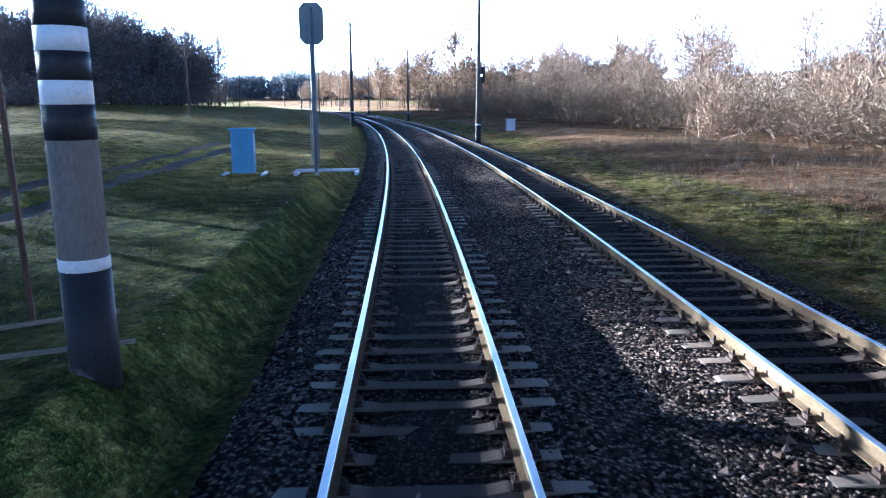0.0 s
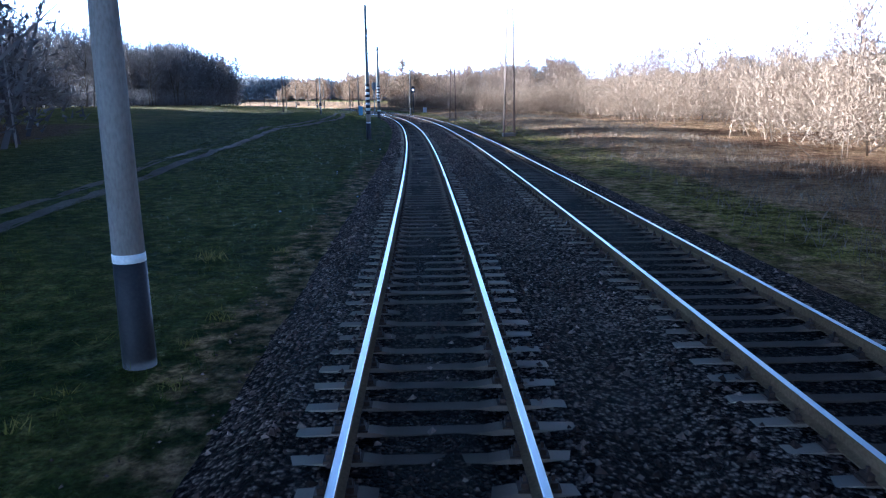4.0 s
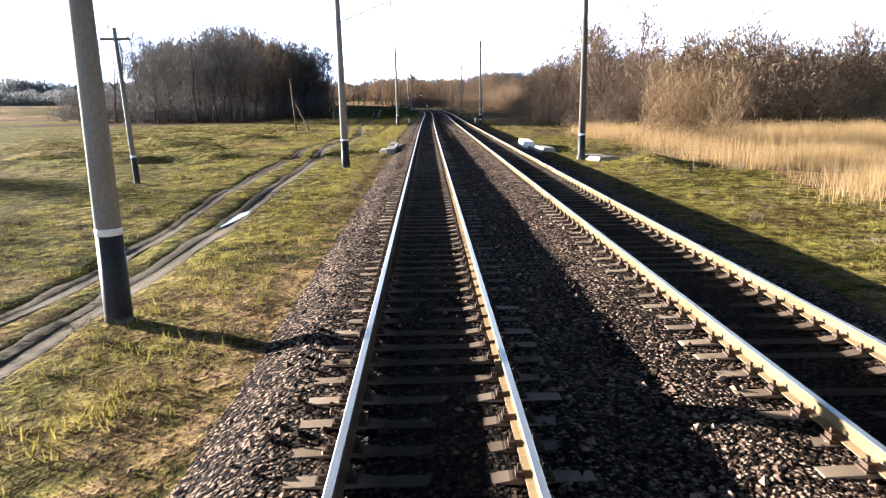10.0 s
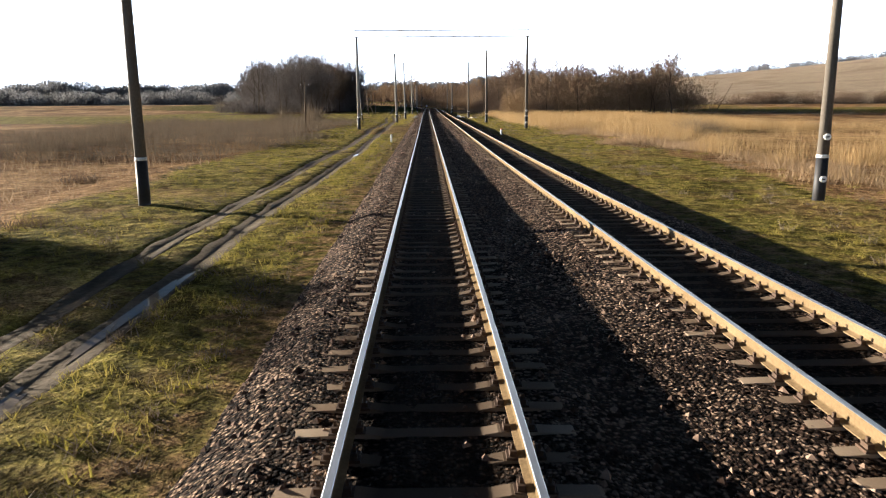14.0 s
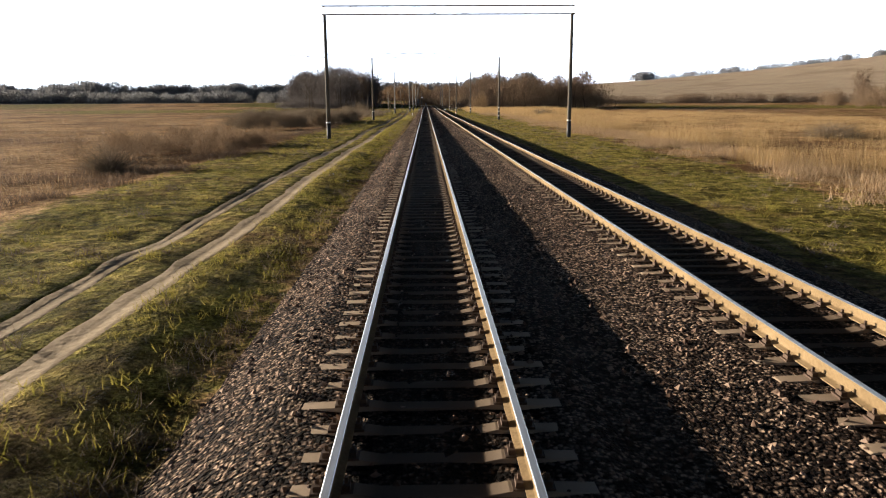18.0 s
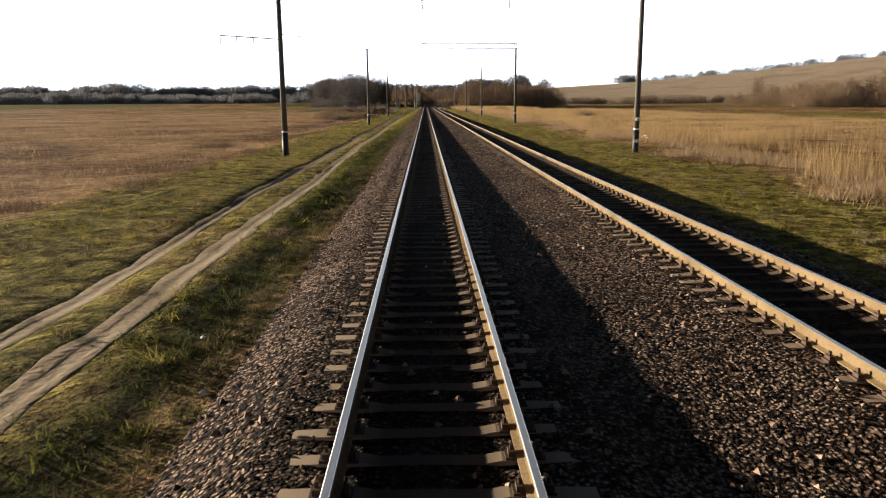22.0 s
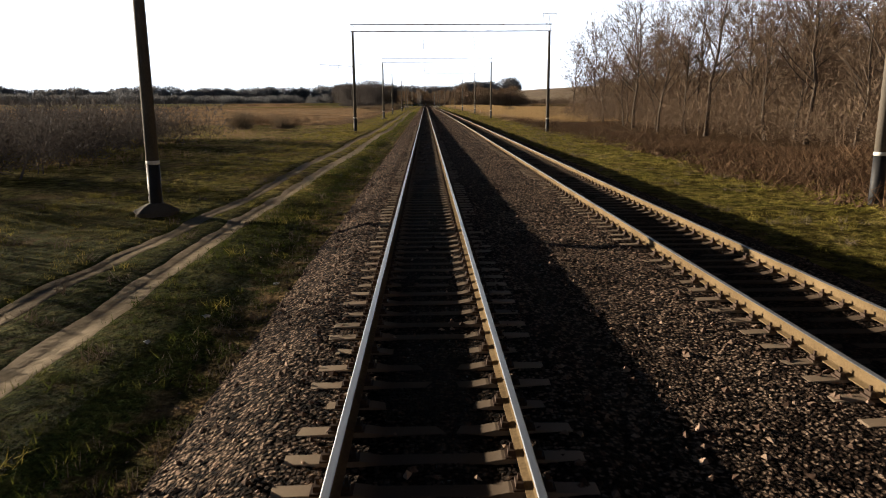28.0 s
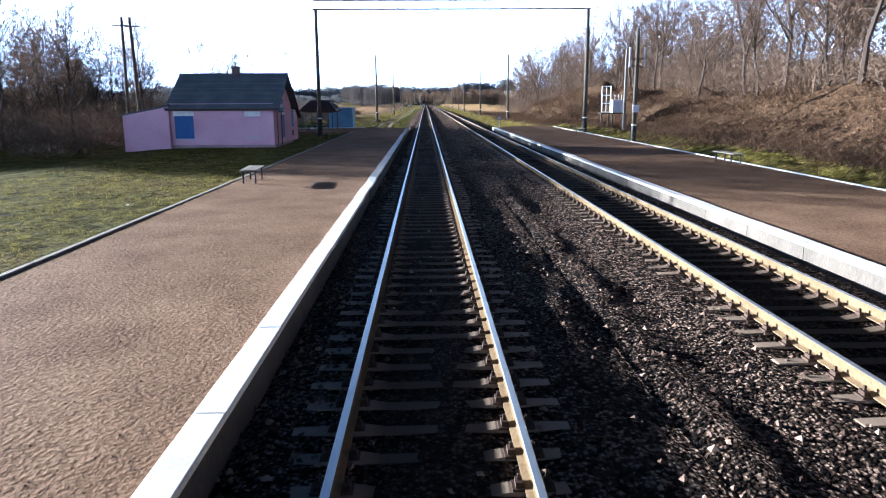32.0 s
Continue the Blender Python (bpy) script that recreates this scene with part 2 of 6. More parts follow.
GROUND = ground_material()
STONE = material("ballast_stone", ((0.012, 0.007, 0.005), (0.092, 0.058, 0.042), (0.37, 0.265, 0.195)), 0.25, 30, 0.85, 0, 0.3, 0.01, 0.08, "island")
BED = ballast_material()
SLEEPER = material("sleeper_concrete", ((0.18, 0.13, 0.088), (0.29, 0.22, 0.155), (0.40, 0.315, 0.23)), 1.6, 45, 0.92, 0, 0.3, 0.008, 0.06, "object")
_n, _l = SLEEPER.node_tree.nodes, SLEEPER.node_tree.links
oiled_and_shaded(_n, _l, _n["Color Ramp"].outputs["Color"], _n["Principled BSDF"])
RAIL_SIDE = material("rail_rust", ((0.085, 0.058, 0.030), (0.148, 0.105, 0.056), (0.205, 0.15, 0.083)), 0.8, 30, 0.9, 0.0, 0.2, 0.004, 0.04)
RAIL_TOP = material("rail_polished", ((0.66, 0.67, 0.68), (0.76, 0.77, 0.78), (0.84, 0.85, 0.86)), 0.5, 60, 0.42, 1.0, 0.05, 0.001, 0.5, "", (1, 0.05, 1))
CLIP = material("clip_rust", ((0.031, 0.019, 0.012), (0.056, 0.034, 0.022), (0.081, 0.05, 0.031)), 3, 40, 0.7, 0.4, 0.2, 0.004)
CONCRETE = material("pole_concrete", ((0.149, 0.136, 0.118), (0.223, 0.211, 0.186), (0.285, 0.267, 0.236)), 0.9, 35, 0.85, 0, 0.25, 0.006, 0.3, "", (1, 1, 0.35))
CONC_DARK = material("pole_dark_concrete", ((0.062, 0.053, 0.043), (0.105, 0.09, 0.071), (0.155, 0.13, 0.105)), 0.9, 35, 0.88, 0, 0.25, 0.006, 0.3, "", (1, 1, 0.35))
BLOCK = material("block_concrete", ((0.236, 0.205, 0.161), (0.31, 0.279, 0.229), (0.36, 0.329, 0.279)), 1.5, 25, 0.9, 0, 0.3, 0.01)
BLACK = material("black_tar_paint", ((0.012, 0.012, 0.014), (0.022, 0.022, 0.024), (0.04, 0.036, 0.034)), 2, 25, 0.6, 0, 0.15, 0.004)
WHITE = material("white_limewash", ((0.60, 0.59, 0.56), (0.80, 0.79, 0.76), (0.88, 0.87, 0.85)), 2, 25, 0.8, 0, 0.2, 0.004)
STEEL = material("rusty_steel", ((0.062, 0.037, 0.025), (0.105, 0.065, 0.043), (0.136, 0.093, 0.062)), 2, 30, 0.7, 0.3, 0.2, 0.004)
GREY = plain("grey_paint", (0.136, 0.149, 0.161), 0.5)
WOOD = material("weathered_wood", ((0.062, 0.046, 0.031), (0.118, 0.087, 0.062), (0.174, 0.136, 0.099)), 1.5, 30, 0.9, 0, 0.3, 0.006, 0.2, "", (1, 1, 0.12))
DIRT = material("track_dirt", ((0.15, 0.112, 0.07), (0.24, 0.187, 0.122), (0.32, 0.255, 0.175)), 0.7, 9, 0.95, 0, 0.6, 0.04, 0.05)
BARK = material("bark", ((0.037, 0.028, 0.021), (0.068, 0.051, 0.039), (0.105, 0.084, 0.065)), 0.8, 12, 0.95, 0, 0.4, 0.02, 0.15, "island", (1, 1, 0.3))
TWIG = material("twigs", ((0.095, 0.064, 0.043), (0.15, 0.106, 0.072), (0.215, 0.155, 0.108)), 0.3, 6, 0.95, 0, 0, 0, 0.1, "island")
BRUSH = material("brush_twigs", ((0.105, 0.068, 0.037), (0.198, 0.136, 0.074), (0.285, 0.205, 0.118)), 0.2, 4, 0.95, 0, 0, 0, 0.1, "island")
ASH = material("ash_grey_twigs", ((0.085, 0.074, 0.069), (0.13, 0.115, 0.108), (0.185, 0.165, 0.155)), 0.3, 6, 0.95, 0, 0, 0, 0.05, "island")
BELT = material("pale_brush_twigs", ((0.125, 0.086, 0.055), (0.195, 0.138, 0.088), (0.275, 0.20, 0.132)), 0.2, 4, 0.95, 0, 0, 0, 0.05, "island")
REED = material("dry_reed", ((0.21, 0.13, 0.052), (0.329, 0.224, 0.105), (0.42, 0.308, 0.161)), 0.15, 3, 0.9, 0, 0, 0, 0.15, "island")
WEED = material("grey_weed", ((0.105, 0.077, 0.053), (0.167, 0.13, 0.09), (0.229, 0.186, 0.133)), 0.2, 4, 0.95, 0, 0, 0, 0.1, "island")
GRASS = material("grass_blades", ((0.046, 0.049, 0.009), (0.215, 0.184, 0.036), (0.385, 0.3, 0.096)), 1.1, 0.3, 0.9, 0, 0, 0, 0.04, "island", (1, 1, 1), 0.4, 0.32)
LUSH = material("lush_grass_blades", ((0.012, 0.021, 0.005), (0.058, 0.07, 0.013), (0.18, 0.165, 0.038)), 1.1, 0.3, 0.9, 0, 0, 0, 0.04, "island", (1, 1, 1), 0.4, 0.32)
DARK_DIRT = material("dark_track_dirt", ((0.07, 0.053, 0.034), (0.115, 0.09, 0.06), (0.18, 0.142, 0.097)), 0.7, 9, 0.95, 0, 0.6, 0.04, 0.08)
SEDGE = material("dry_sedge", ((0.17, 0.108, 0.06), (0.28, 0.195, 0.115), (0.38, 0.28, 0.175)), 0.1, 2, 0.95, 0, 0, 0, 0.1, "island")
# the haze of distance is put into this even pale grey
HAZED_WOOD = material("hazed_distant_wood", ((0.165, 0.165, 0.17), (0.19, 0.19, 0.195), (0.215, 0.215, 0.22)), 0.05, 0.5, 1.0, 0, 0, 0, 0.0, "island")
WATER = material("puddle_water", ((0.22, 0.18, 0.135), (0.28, 0.235, 0.18)), 1, 8, 0.04, 0, 0.02, 0.002, 0.5)



def sheer(m, share):
    """Thin stems and blades let a share of the light through, so that they glow against the sun."""
    n, l = m.node_tree.nodes, m.node_tree.links
    t, x = n.new("ShaderNodeBsdfTranslucent"), n.new("ShaderNodeMixShader")
    x.inputs["Fac"].default_value = share
    l.new(n["Color Ramp"].outputs["Color"], t.inputs["Color"])
    l.new(n["Principled BSDF"].outputs["BSDF"], x.inputs[1])
    l.new(t.outputs["BSDF"], x.inputs[2])
    l.new(x.outputs["Shader"], n["Material Output"].inputs["Surface"])


for _m, _k in ((HAZED_WOOD, 0.3), (SEDGE, 0.3), (ASH, 0.12), (TWIG, 0.12), (BELT, 0.2), (BRUSH, 0.2), (REED, 0.4), (WEED, 0.12), (GRASS, 0.35), (LUSH, 0.3)):
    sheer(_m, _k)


# ---- the line of the railway ----
KNOTS = [600 + 25 * i for i in range(23)]
BEND = [-1, -4, -7, -19, 13, 34, 61, 81, 112, 104, 149, 139, 129, 119, 109, 99, 89, 79, 68, 58, 48, 38, 28]
SG = np.arange(-200.0, 2600.0, 1.0)
_k = np.interp(SG, KNOTS, [b * 1e-5 for b in BEND], left=0, right=0)
_k[SG < 600] = 0
TH = np.concatenate([[0], np.cumsum((_k[1:] + _k[:-1]) / 2)])
CX = np.concatenate([[0], np.cumsum(-np.sin((TH[1:] + TH[:-1]) / 2))])
CY = SG[0] + np.concatenate([[0], np.cumsum(np.cos((TH[1:] + TH[:-1]) / 2))])


def line(s, o):
    """World x, y of the place o metres to the right of the first track's middle, s metres along it."""
    h = np.interp(s, SG, TH)
    return np.interp(s, SG, CX) + o * np.cos(h), np.interp(s, SG, CY) + o * np.sin(h)


def second(s):
    """The second track's distance from the first."""
    return np.interp(s, [-100, 50, 100, 180, 257, 309, 361, 387, 466, 500, 640, 730, 790, 840, 900], [5.35, 5.4, 5.43, 5.6, 5.6, 5.38, 5.12, 5.0, 4.7, 4.48, 4.45, 4.33, 4.36, 4.6, 4.7])


def ramp01(v, a, b):
    t = np.clip((np.asarray(v, float) - a) / (b - a), 0, 1)
    return t * t * (3 - 2 * t)


_ph = np.random.RandomState(5).uniform(0, 6.28, 40)


def waves(x, y, size, seed=0):
    """Soft unevenness about -1 to 1, of about that size."""
    r = 0
    for i in range(5):
        a, f = _ph[(seed * 7 + i) % 40] + i * 1.3, 2 * math.pi / size * (0.6 + 0.35 * i)
        r = r + np.sin(f * (x * math.cos(a) + y * math.sin(a)) + _ph[(seed * 3 + i * 5) % 40]) / (1 + 0.4 * i)
    return r / 2.6


def rut(s):
    """Offsets of the wheel ruts of the dirt track, its outer and inner one."""
    a = np.interp(s, [60, 80, 102, 177, 230, 300, 390, 440, 497, 525, 560, 583, 605, 625, 641, 660, 675, 700, 740, 778, 792, 802, 816, 836, 880],
                  [-6.6, -6.3, -6.75, -6.0, -5.9, -6.45, -6.5, -6.6, -6.2, -6.3, -6.9, -6.9, -7.9, -8.9, -8.2, -9.9, -10.9, -11.8, -13.2, -14.8, -14.8, -13.2, -10.6, -10.0, -9.8])
    return a + 0.12 * np.sin(s / 9.0) + 0.07 * np.sin(s / 3.7), a + 1.45 + 0.1 * np.sin(s / 7.3 + 1) + 0.06 * np.sin(s / 3.1)


def hills(X, Y):
    """Long low hill to the right of the line, and a gentle rise across the plain ahead."""
    d = np.hypot(X, Y - 220)
    az = np.degrees(np.arctan2(X, np.maximum(Y - 220, 1.0)))
    high = np.interp(az, [1, 5, 7, 12, 17, 24, 31, 45], [0, 16, 25, 31, 39, 54, 73, 96])
    return high * ramp01(d, 640, 1500) * (Y > 221) + ramp01(Y, 1250, 2400) * (16 + 8 * waves(X, Y, 900, 8)) * (az < 5)


def ground_z(s, o):
    s, o = np.asarray(s, float), np.asarray(o, float)
    x, y = s, o
    z = -0.46 + 0 * s
    side = ramp01(np.abs(o - 2.3), 6.5, 10)
    z = z + side * (0.07 * waves(x, y, 5, 1) + 0.13 * waves(x, y, 23, 2))
    a, b = rut(s)
    trod = np.maximum(np.exp(-((o - a) / 0.6) ** 2), np.exp(-((o - b) / 0.6) ** 2))
    z = z + 0.03 * waves(x, y, 1.7, 3) * ramp01(np.abs(o - 2.3), 4.6, 6) * (1 - 0.85 * trod)
    # rise beside the bend
    z = z + ramp01(s, 745, 800) * (0.12 + 0.75 * ramp01(np.abs(o), 5, 17) + 1.1 * ramp01(-o, 18, 60))
    z = z + 0.72 * ramp01(s, 790, 826) * ramp01(-o, 2.5, 3.1)
    # bank beside the right platform
    bank = ramp01(s, 140, 90)
    q = 3.5 * ramp01(s, 70, 82)
    z = z + bank * (0.35 * ramp01(o, 8, 12.5) * (1 - q / 3.5) + 0.65 * ramp01(o, 13.6 - 0.3 * q, 16 - 0.4 * q) + (2.3 + 1.5 * ramp01(s, 60, 85)) * ramp01(o, 17.5 - q, 25 - 1.1 * q + 2.5 * waves(s, 0 * s, 31, 4)) + 5.0 * ramp01(o, 28, 90) + ramp01(o, 16 - q, 21 - q) * (0.95 * waves(x, y, 9, 5) + 0.34 * waves(x, y, 3.6, 6)))
    # level ground of the stop
    stop = ramp01(s, 82, 70) * ramp01(o, -22, -16) * (1 - ramp01(o, -2.5, -2.0))
    z = z * (1 - stop) + stop * (-0.06 + 0.03 * waves(x, y, 3, 6))
    # ditch at the culvert
    ditch = np.exp(-((s - 616.5 + 0.85 * np.clip(-o - 3.1, 0, 4)) / 1.15) ** 2) * ramp01(-o, 2.5, 3.1) * (1 - 0.6 * ramp01(-o, 5.8, 7.0)) * (1 - 0.7 * ramp01(-o, 14, 26))
    z = z - 1.05 * ditch
    ditch_r = np.exp(-((s - 613) / 3.0) ** 2) * ramp01(o, 9.5, 11)
    z = z - 0.5 * ditch_r
    # shallow side ditch along the left shoulder of the ballast
    side_on = ramp01(s, 84, 100) * (1 - ramp01(s, 400, 450)) * (0.75 + 0.3 * waves(s, 0 * s, 27, 3)) * (o < -1)
    z = z + side_on * (0.08 * np.exp(-((o + 4.6) / 0.6) ** 2) - 0.16 * ramp01(o, -4.05 + 0.4 * waves(s, 0 * s, 6, 4), -3.0))
    # wheel ruts
    on = ramp01(s, 73, 80) * (1 - ramp01(s, 860, 885))
    for r in (a, b):
        z = z - 0.098 * on * np.exp(-((o - r) / 0.31) ** 2)
    # hummocks on the meadow
    z = z + ramp01(s, 595, 615) * (1 - ramp01(s, 655, 680)) * ramp01(-o, 11, 15) * (1 - ramp01(-o, 30, 40)) * 0.42 * waves(x * 1.0, y * 0.6, 3.6, 7)
    z = z + 0.55 * np.exp(-((s - 605) / 2.6) ** 2 - ((o - 11.6) / 1.5) ** 2)
    # marsh lies lower
    z = z - 0.35 * ramp01(-o, 11, 16) * ramp01(s, 190, 230) * (1 - ramp01(s, 480, 520)) - 0.3 * ramp01(o, 17, 21) * ramp01(s, 200, 240) * (1 - ramp01(s, 640, 680))
    # hills far off
    X, Y = line(s, np.clip(o, -100, 100))
    return z + hills(X + o - np.clip(o, -100, 100), Y)


def ground_at(s, o):
    return float(ground_z(np.array([s]), np.array([o]))[0])


# ---- mesh helpers ----
def mesh_of(name, verts, faces, mats, parent=None, smooth=False, mat_index=None):
    """One mesh object from arrays; faces all have the same number of corners."""
    me = bpy.data.meshes.new(name)
    v, f = np.asarray(verts, np.float32), np.asarray(faces, np.int32)
    me.vertices.add(len(v))
    me.vertices.foreach_set("co", v.ravel())
    me.loops.add(f.size)
    me.loops.foreach_set("vertex_index", f.ravel())
    me.polygons.add(len(f))
    me.polygons.foreach_set("loop_start", np.arange(len(f), dtype=np.int32) * f.shape[1])
    for m in (mats if isinstance(mats, (list, tuple)) else [mats]):
        me.materials.append(m)
    if mat_index is not None:
        me.polygons.foreach_set("material_index", np.asarray(mat_index, np.int32))
    me.polygons.foreach_set("use_smooth", np.full(len(f), smooth))
    me.update(calc_edges=True)
    ob = new(name, me)
    if parent is not None:
        ob.parent = parent
    return ob


def part(name, bm, mat, parent=None, label="", smooth=False):
    """Links a bmesh as one mesh object under a thing or a part."""
    me = bpy.data.meshes.new(name)
    bmesh.ops.recalc_face_normals(bm, faces=bm.faces)
    bm.to_mesh(me)
    bm.free()
    for m in (mat if isinstance(mat, (list, tuple)) else [mat]):
        me.materials.append(m)
    if smooth:
        me.polygons.foreach_set("use_smooth", [True] * len(me.polygons))
    ob = new(name, me)
    ob.parent = parent
    if label:
        tagged(ob, label)
    return ob


def thing(name, label, category, where, turn=0.0, group="", kind=""):
    e = new(name)
    e.matrix_basis = pose(*where, 0, 0, turn)
    return tagged(e, label, category, group, kind)


def box(bm, x0, x1, y0, y1, z0, z1, bevel=0.0, m=None):
    vs = [bm.verts.new((x, y, z)) for z in (z0, z1) for y in (y0, y1) for x in (x0, x1)]
    fs = [bm.faces.new([vs[i] for i in q]) for q in ((0, 2, 3, 1), (4, 5, 7, 6), (0, 1, 5, 4), (2, 6, 7, 3), (0, 4, 6, 2), (1, 3, 7, 5))]
    if bevel:
        es = list({e for f in fs for e in f.edges})
        r = bmesh.ops.bevel(bm, geom=es, offset=bevel, segments=1, affect="EDGES", profile=0.5)
        vs = list({v for f in r["faces"] for v in f.verts} | {v for v in vs if v.is_valid})
    if m is not None:
        bmesh.ops.transform(bm, matrix=m, verts=[v for v in vs if v.is_valid])
    return bm


def boxes(*rows, bevel=0.0):
    bm = bmesh.new()
    for r in rows:
        box(bm, *r, bevel=bevel)
    return bm


def tube(bm, p, q, r0, r1=None, sides=8, caps=True):
    """A tapered round bar from p to q."""
    p, q = Vector(p), Vector(q)
    r1 = r0 if r1 is None else r1
    ax = (q - p).normalized()
    u = ax.orthogonal().normalized()
    w = ax.cross(u)
    rings = []
    for c, r in ((p, r0), (q, r1)):
        rings.append([bm.verts.new(c + (u * math.cos(a) + w * math.sin(a)) * r) for a in [2 * math.pi * i / sides for i in range(sides)]])
    for i in range(sides):
        bm.faces.new((rings[0][i], rings[0][(i + 1) % sides], rings[1][(i + 1) % sides], rings[1][i]))
    if caps:
        bm.faces.new(rings[0][::-1])
        bm.faces.new(rings[1])
    return bm


def tubes(*rows, sides=8):
    bm = bmesh.new()
    for r in rows:
        tube(bm, *r, sides=sides)
    return bm


# ---- ground ----
def build_ground():
    near = np.concatenate([np.arange(-14, -8.6, 0.3), np.arange(-8.5, -3, 0.15), np.arange(-3, 8, 0.7), np.arange(8, 30, 0.6)])
    wide = np.concatenate([-np.geomspace(14.5, 100, 30)[::-1], near, np.geomspace(30.7, 100, 24)])
    far = np.geomspace(112, 4200, 20)
    cols = np.concatenate([-far[::-1], wide, far])
    rows = np.concatenate([np.arange(-160, -20, 8), np.arange(-20, 130, 0.8), np.arange(130, 860, 1.2), np.arange(860, 1200, 5), np.geomspace(1210, 2590, 22)])
    s, o = np.meshgrid(rows, cols, indexing="ij")
    oc = np.clip(o, -100, 100)
    x, y = line(s, oc)
    x = x + (o - oc)
    z = ground_z(s, o)
    # the sheet goes on behind the last row to the horizon
    last = y[-1:] * 0 + 4600
    x, y, z = np.vstack([x, x[-1:] * 1.6]), np.vstack([y, last]), np.vstack([z, z[-1:]])
    nr, nc = x.shape
    idx = np.arange(nr * nc).reshape(nr, nc)
    f = np.stack([idx[:-1, :-1], idx[:-1, 1:], idx[1:, 1:], idx[1:, :-1]], -1).reshape(-1, 4)
    ob = mesh_of("ground", np.stack([x, y, z], -1).reshape(-1, 3), f, GROUND, smooth=True)
    sv, ov = np.vstack([s, s[-1:]]).ravel(), np.vstack([o, o[-1:]]).ravel()
    ed = 1.2 * waves(sv, ov, 14, 9) + 4 * ramp01(np.abs(ov), 20, 60) * waves(sv, ov, 60, 7)
    sv0 = sv
    sv = sv + 14 * ramp01(np.abs(ov), 10, 40) * waves(sv, ov, 47, 4) + 30 * ramp01(np.abs(ov), 40, 150) * waves(sv, ov, 130, 2)
    dry = np.maximum(ramp01(-ov + ed, 10.5, 14) * ramp01(sv, 190, 220) * (1 - ramp01(sv, 570, 600)), ramp01(ov + 1.4 * ed, 13.8, 17) * ramp01(sv, 190, 215) * (1 - ramp01(sv, 650, 690)))
    dry = np.maximum(dry, ramp01(ov + 0.5 * ed, 9, 12.5) * ramp01(sv, 690, 740))
    dry = np.maximum(dry, 0.45 * ramp01(np.abs(ov - 2.4) + 0.4 * waves(sv, ov, 3, 2), 6.3, 5.4) * (1 - 0.75 * (ov < 0) * ramp01(sv, 755, 785)))
    dry = np.maximum(dry, ramp01(-ov, 60, 90) * ramp01(sv, 60, 120) * np.clip(0.55 + 0.8 * waves(sv, ov, 150, 3), 0, 1))
    lit = np.maximum(ramp01(ov + 0.6 * ed + 2.2 * ramp01(sv, 70, 82), 15, 17) * ramp01(sv, 240, 215), ramp01(ov + ed, 9.5, 13) * ramp01(sv, 615, 650) * (1 - ramp01(sv, 715, 750)))
    lit = np.maximum(lit, ramp01(-ov + ed, 26, 32) * ramp01(sv, 670, 690) * (1 - ramp01(sv, 790, 810)))
    lit = lit * (1 - ramp01(np.abs(ov) + 3 * ed, 48, 80))
    dry = dry * np.where(ov > 0, np.clip(1 - ramp01(ov, 60, 120) * (0.45 - 0.9 * waves(sv, ov, 160, 5)), 0, 1), 1)
    dry = np.maximum(dry, 0.5 * ramp01(ov, -9.5, -7.5) * (ov < -2) * ramp01(sv, 530, 543) * (1 - ramp01(sv, 560, 572)))
    lit = np.maximum(lit, 0.42 * ramp01(ov, -9.0, -7.0) * (ov < -2) * ramp01(sv, 533, 545) * (1 - ramp01(sv, 560, 572)))
    X, Y = line(sv0, ov)
    fld = 1.5 * ramp01(np.hypot(X, Y - 220), 640, 760) * (X > 60)
    left = ov < -2.2
    # deep green fades past s 834: sunlight between the trees put into the colour
    lush = left * np.maximum(ramp01(sv0, 695, 730) * (1.0 - 0.5 * ramp01(-ov, 16, 30)) * (1 - 0.7 * ramp01(sv0 + 3 * waves(sv0, ov, 12, 2), 834, 850)), 0.65 * ramp01(sv0, 135, 105) * (0.7 + 0.3 * ramp01(sv0, 35, 70)))
    lush = np.maximum(lush, left * 0.6 * ramp01(-ov, 4.6, 3.7) * ramp01(sv0, 400, 300) * np.clip(0.75 + 0.6 * waves(sv0, ov, 9, 3), 0, 1))
    for name, val in (("dry", dry), ("litter", lit), ("field", fld), ("lush", lush)):
        at = ob.data.attributes.new(name, "FLOAT", "POINT")
        at.data.foreach_set("value", np.asarray(val, np.float32))
    return tagged(ob, "uneven ground of rough spring grass, dry marsh and litter", "ground", "", "structure")


build_ground()


# ---- ballast bed, rails, sleepers ----
S0, S1 = -45.0, 1250.0
SROWS = np.concatenate([np.arange(S0, 880, 0.8), np.arange(880, S1, 4.0)])


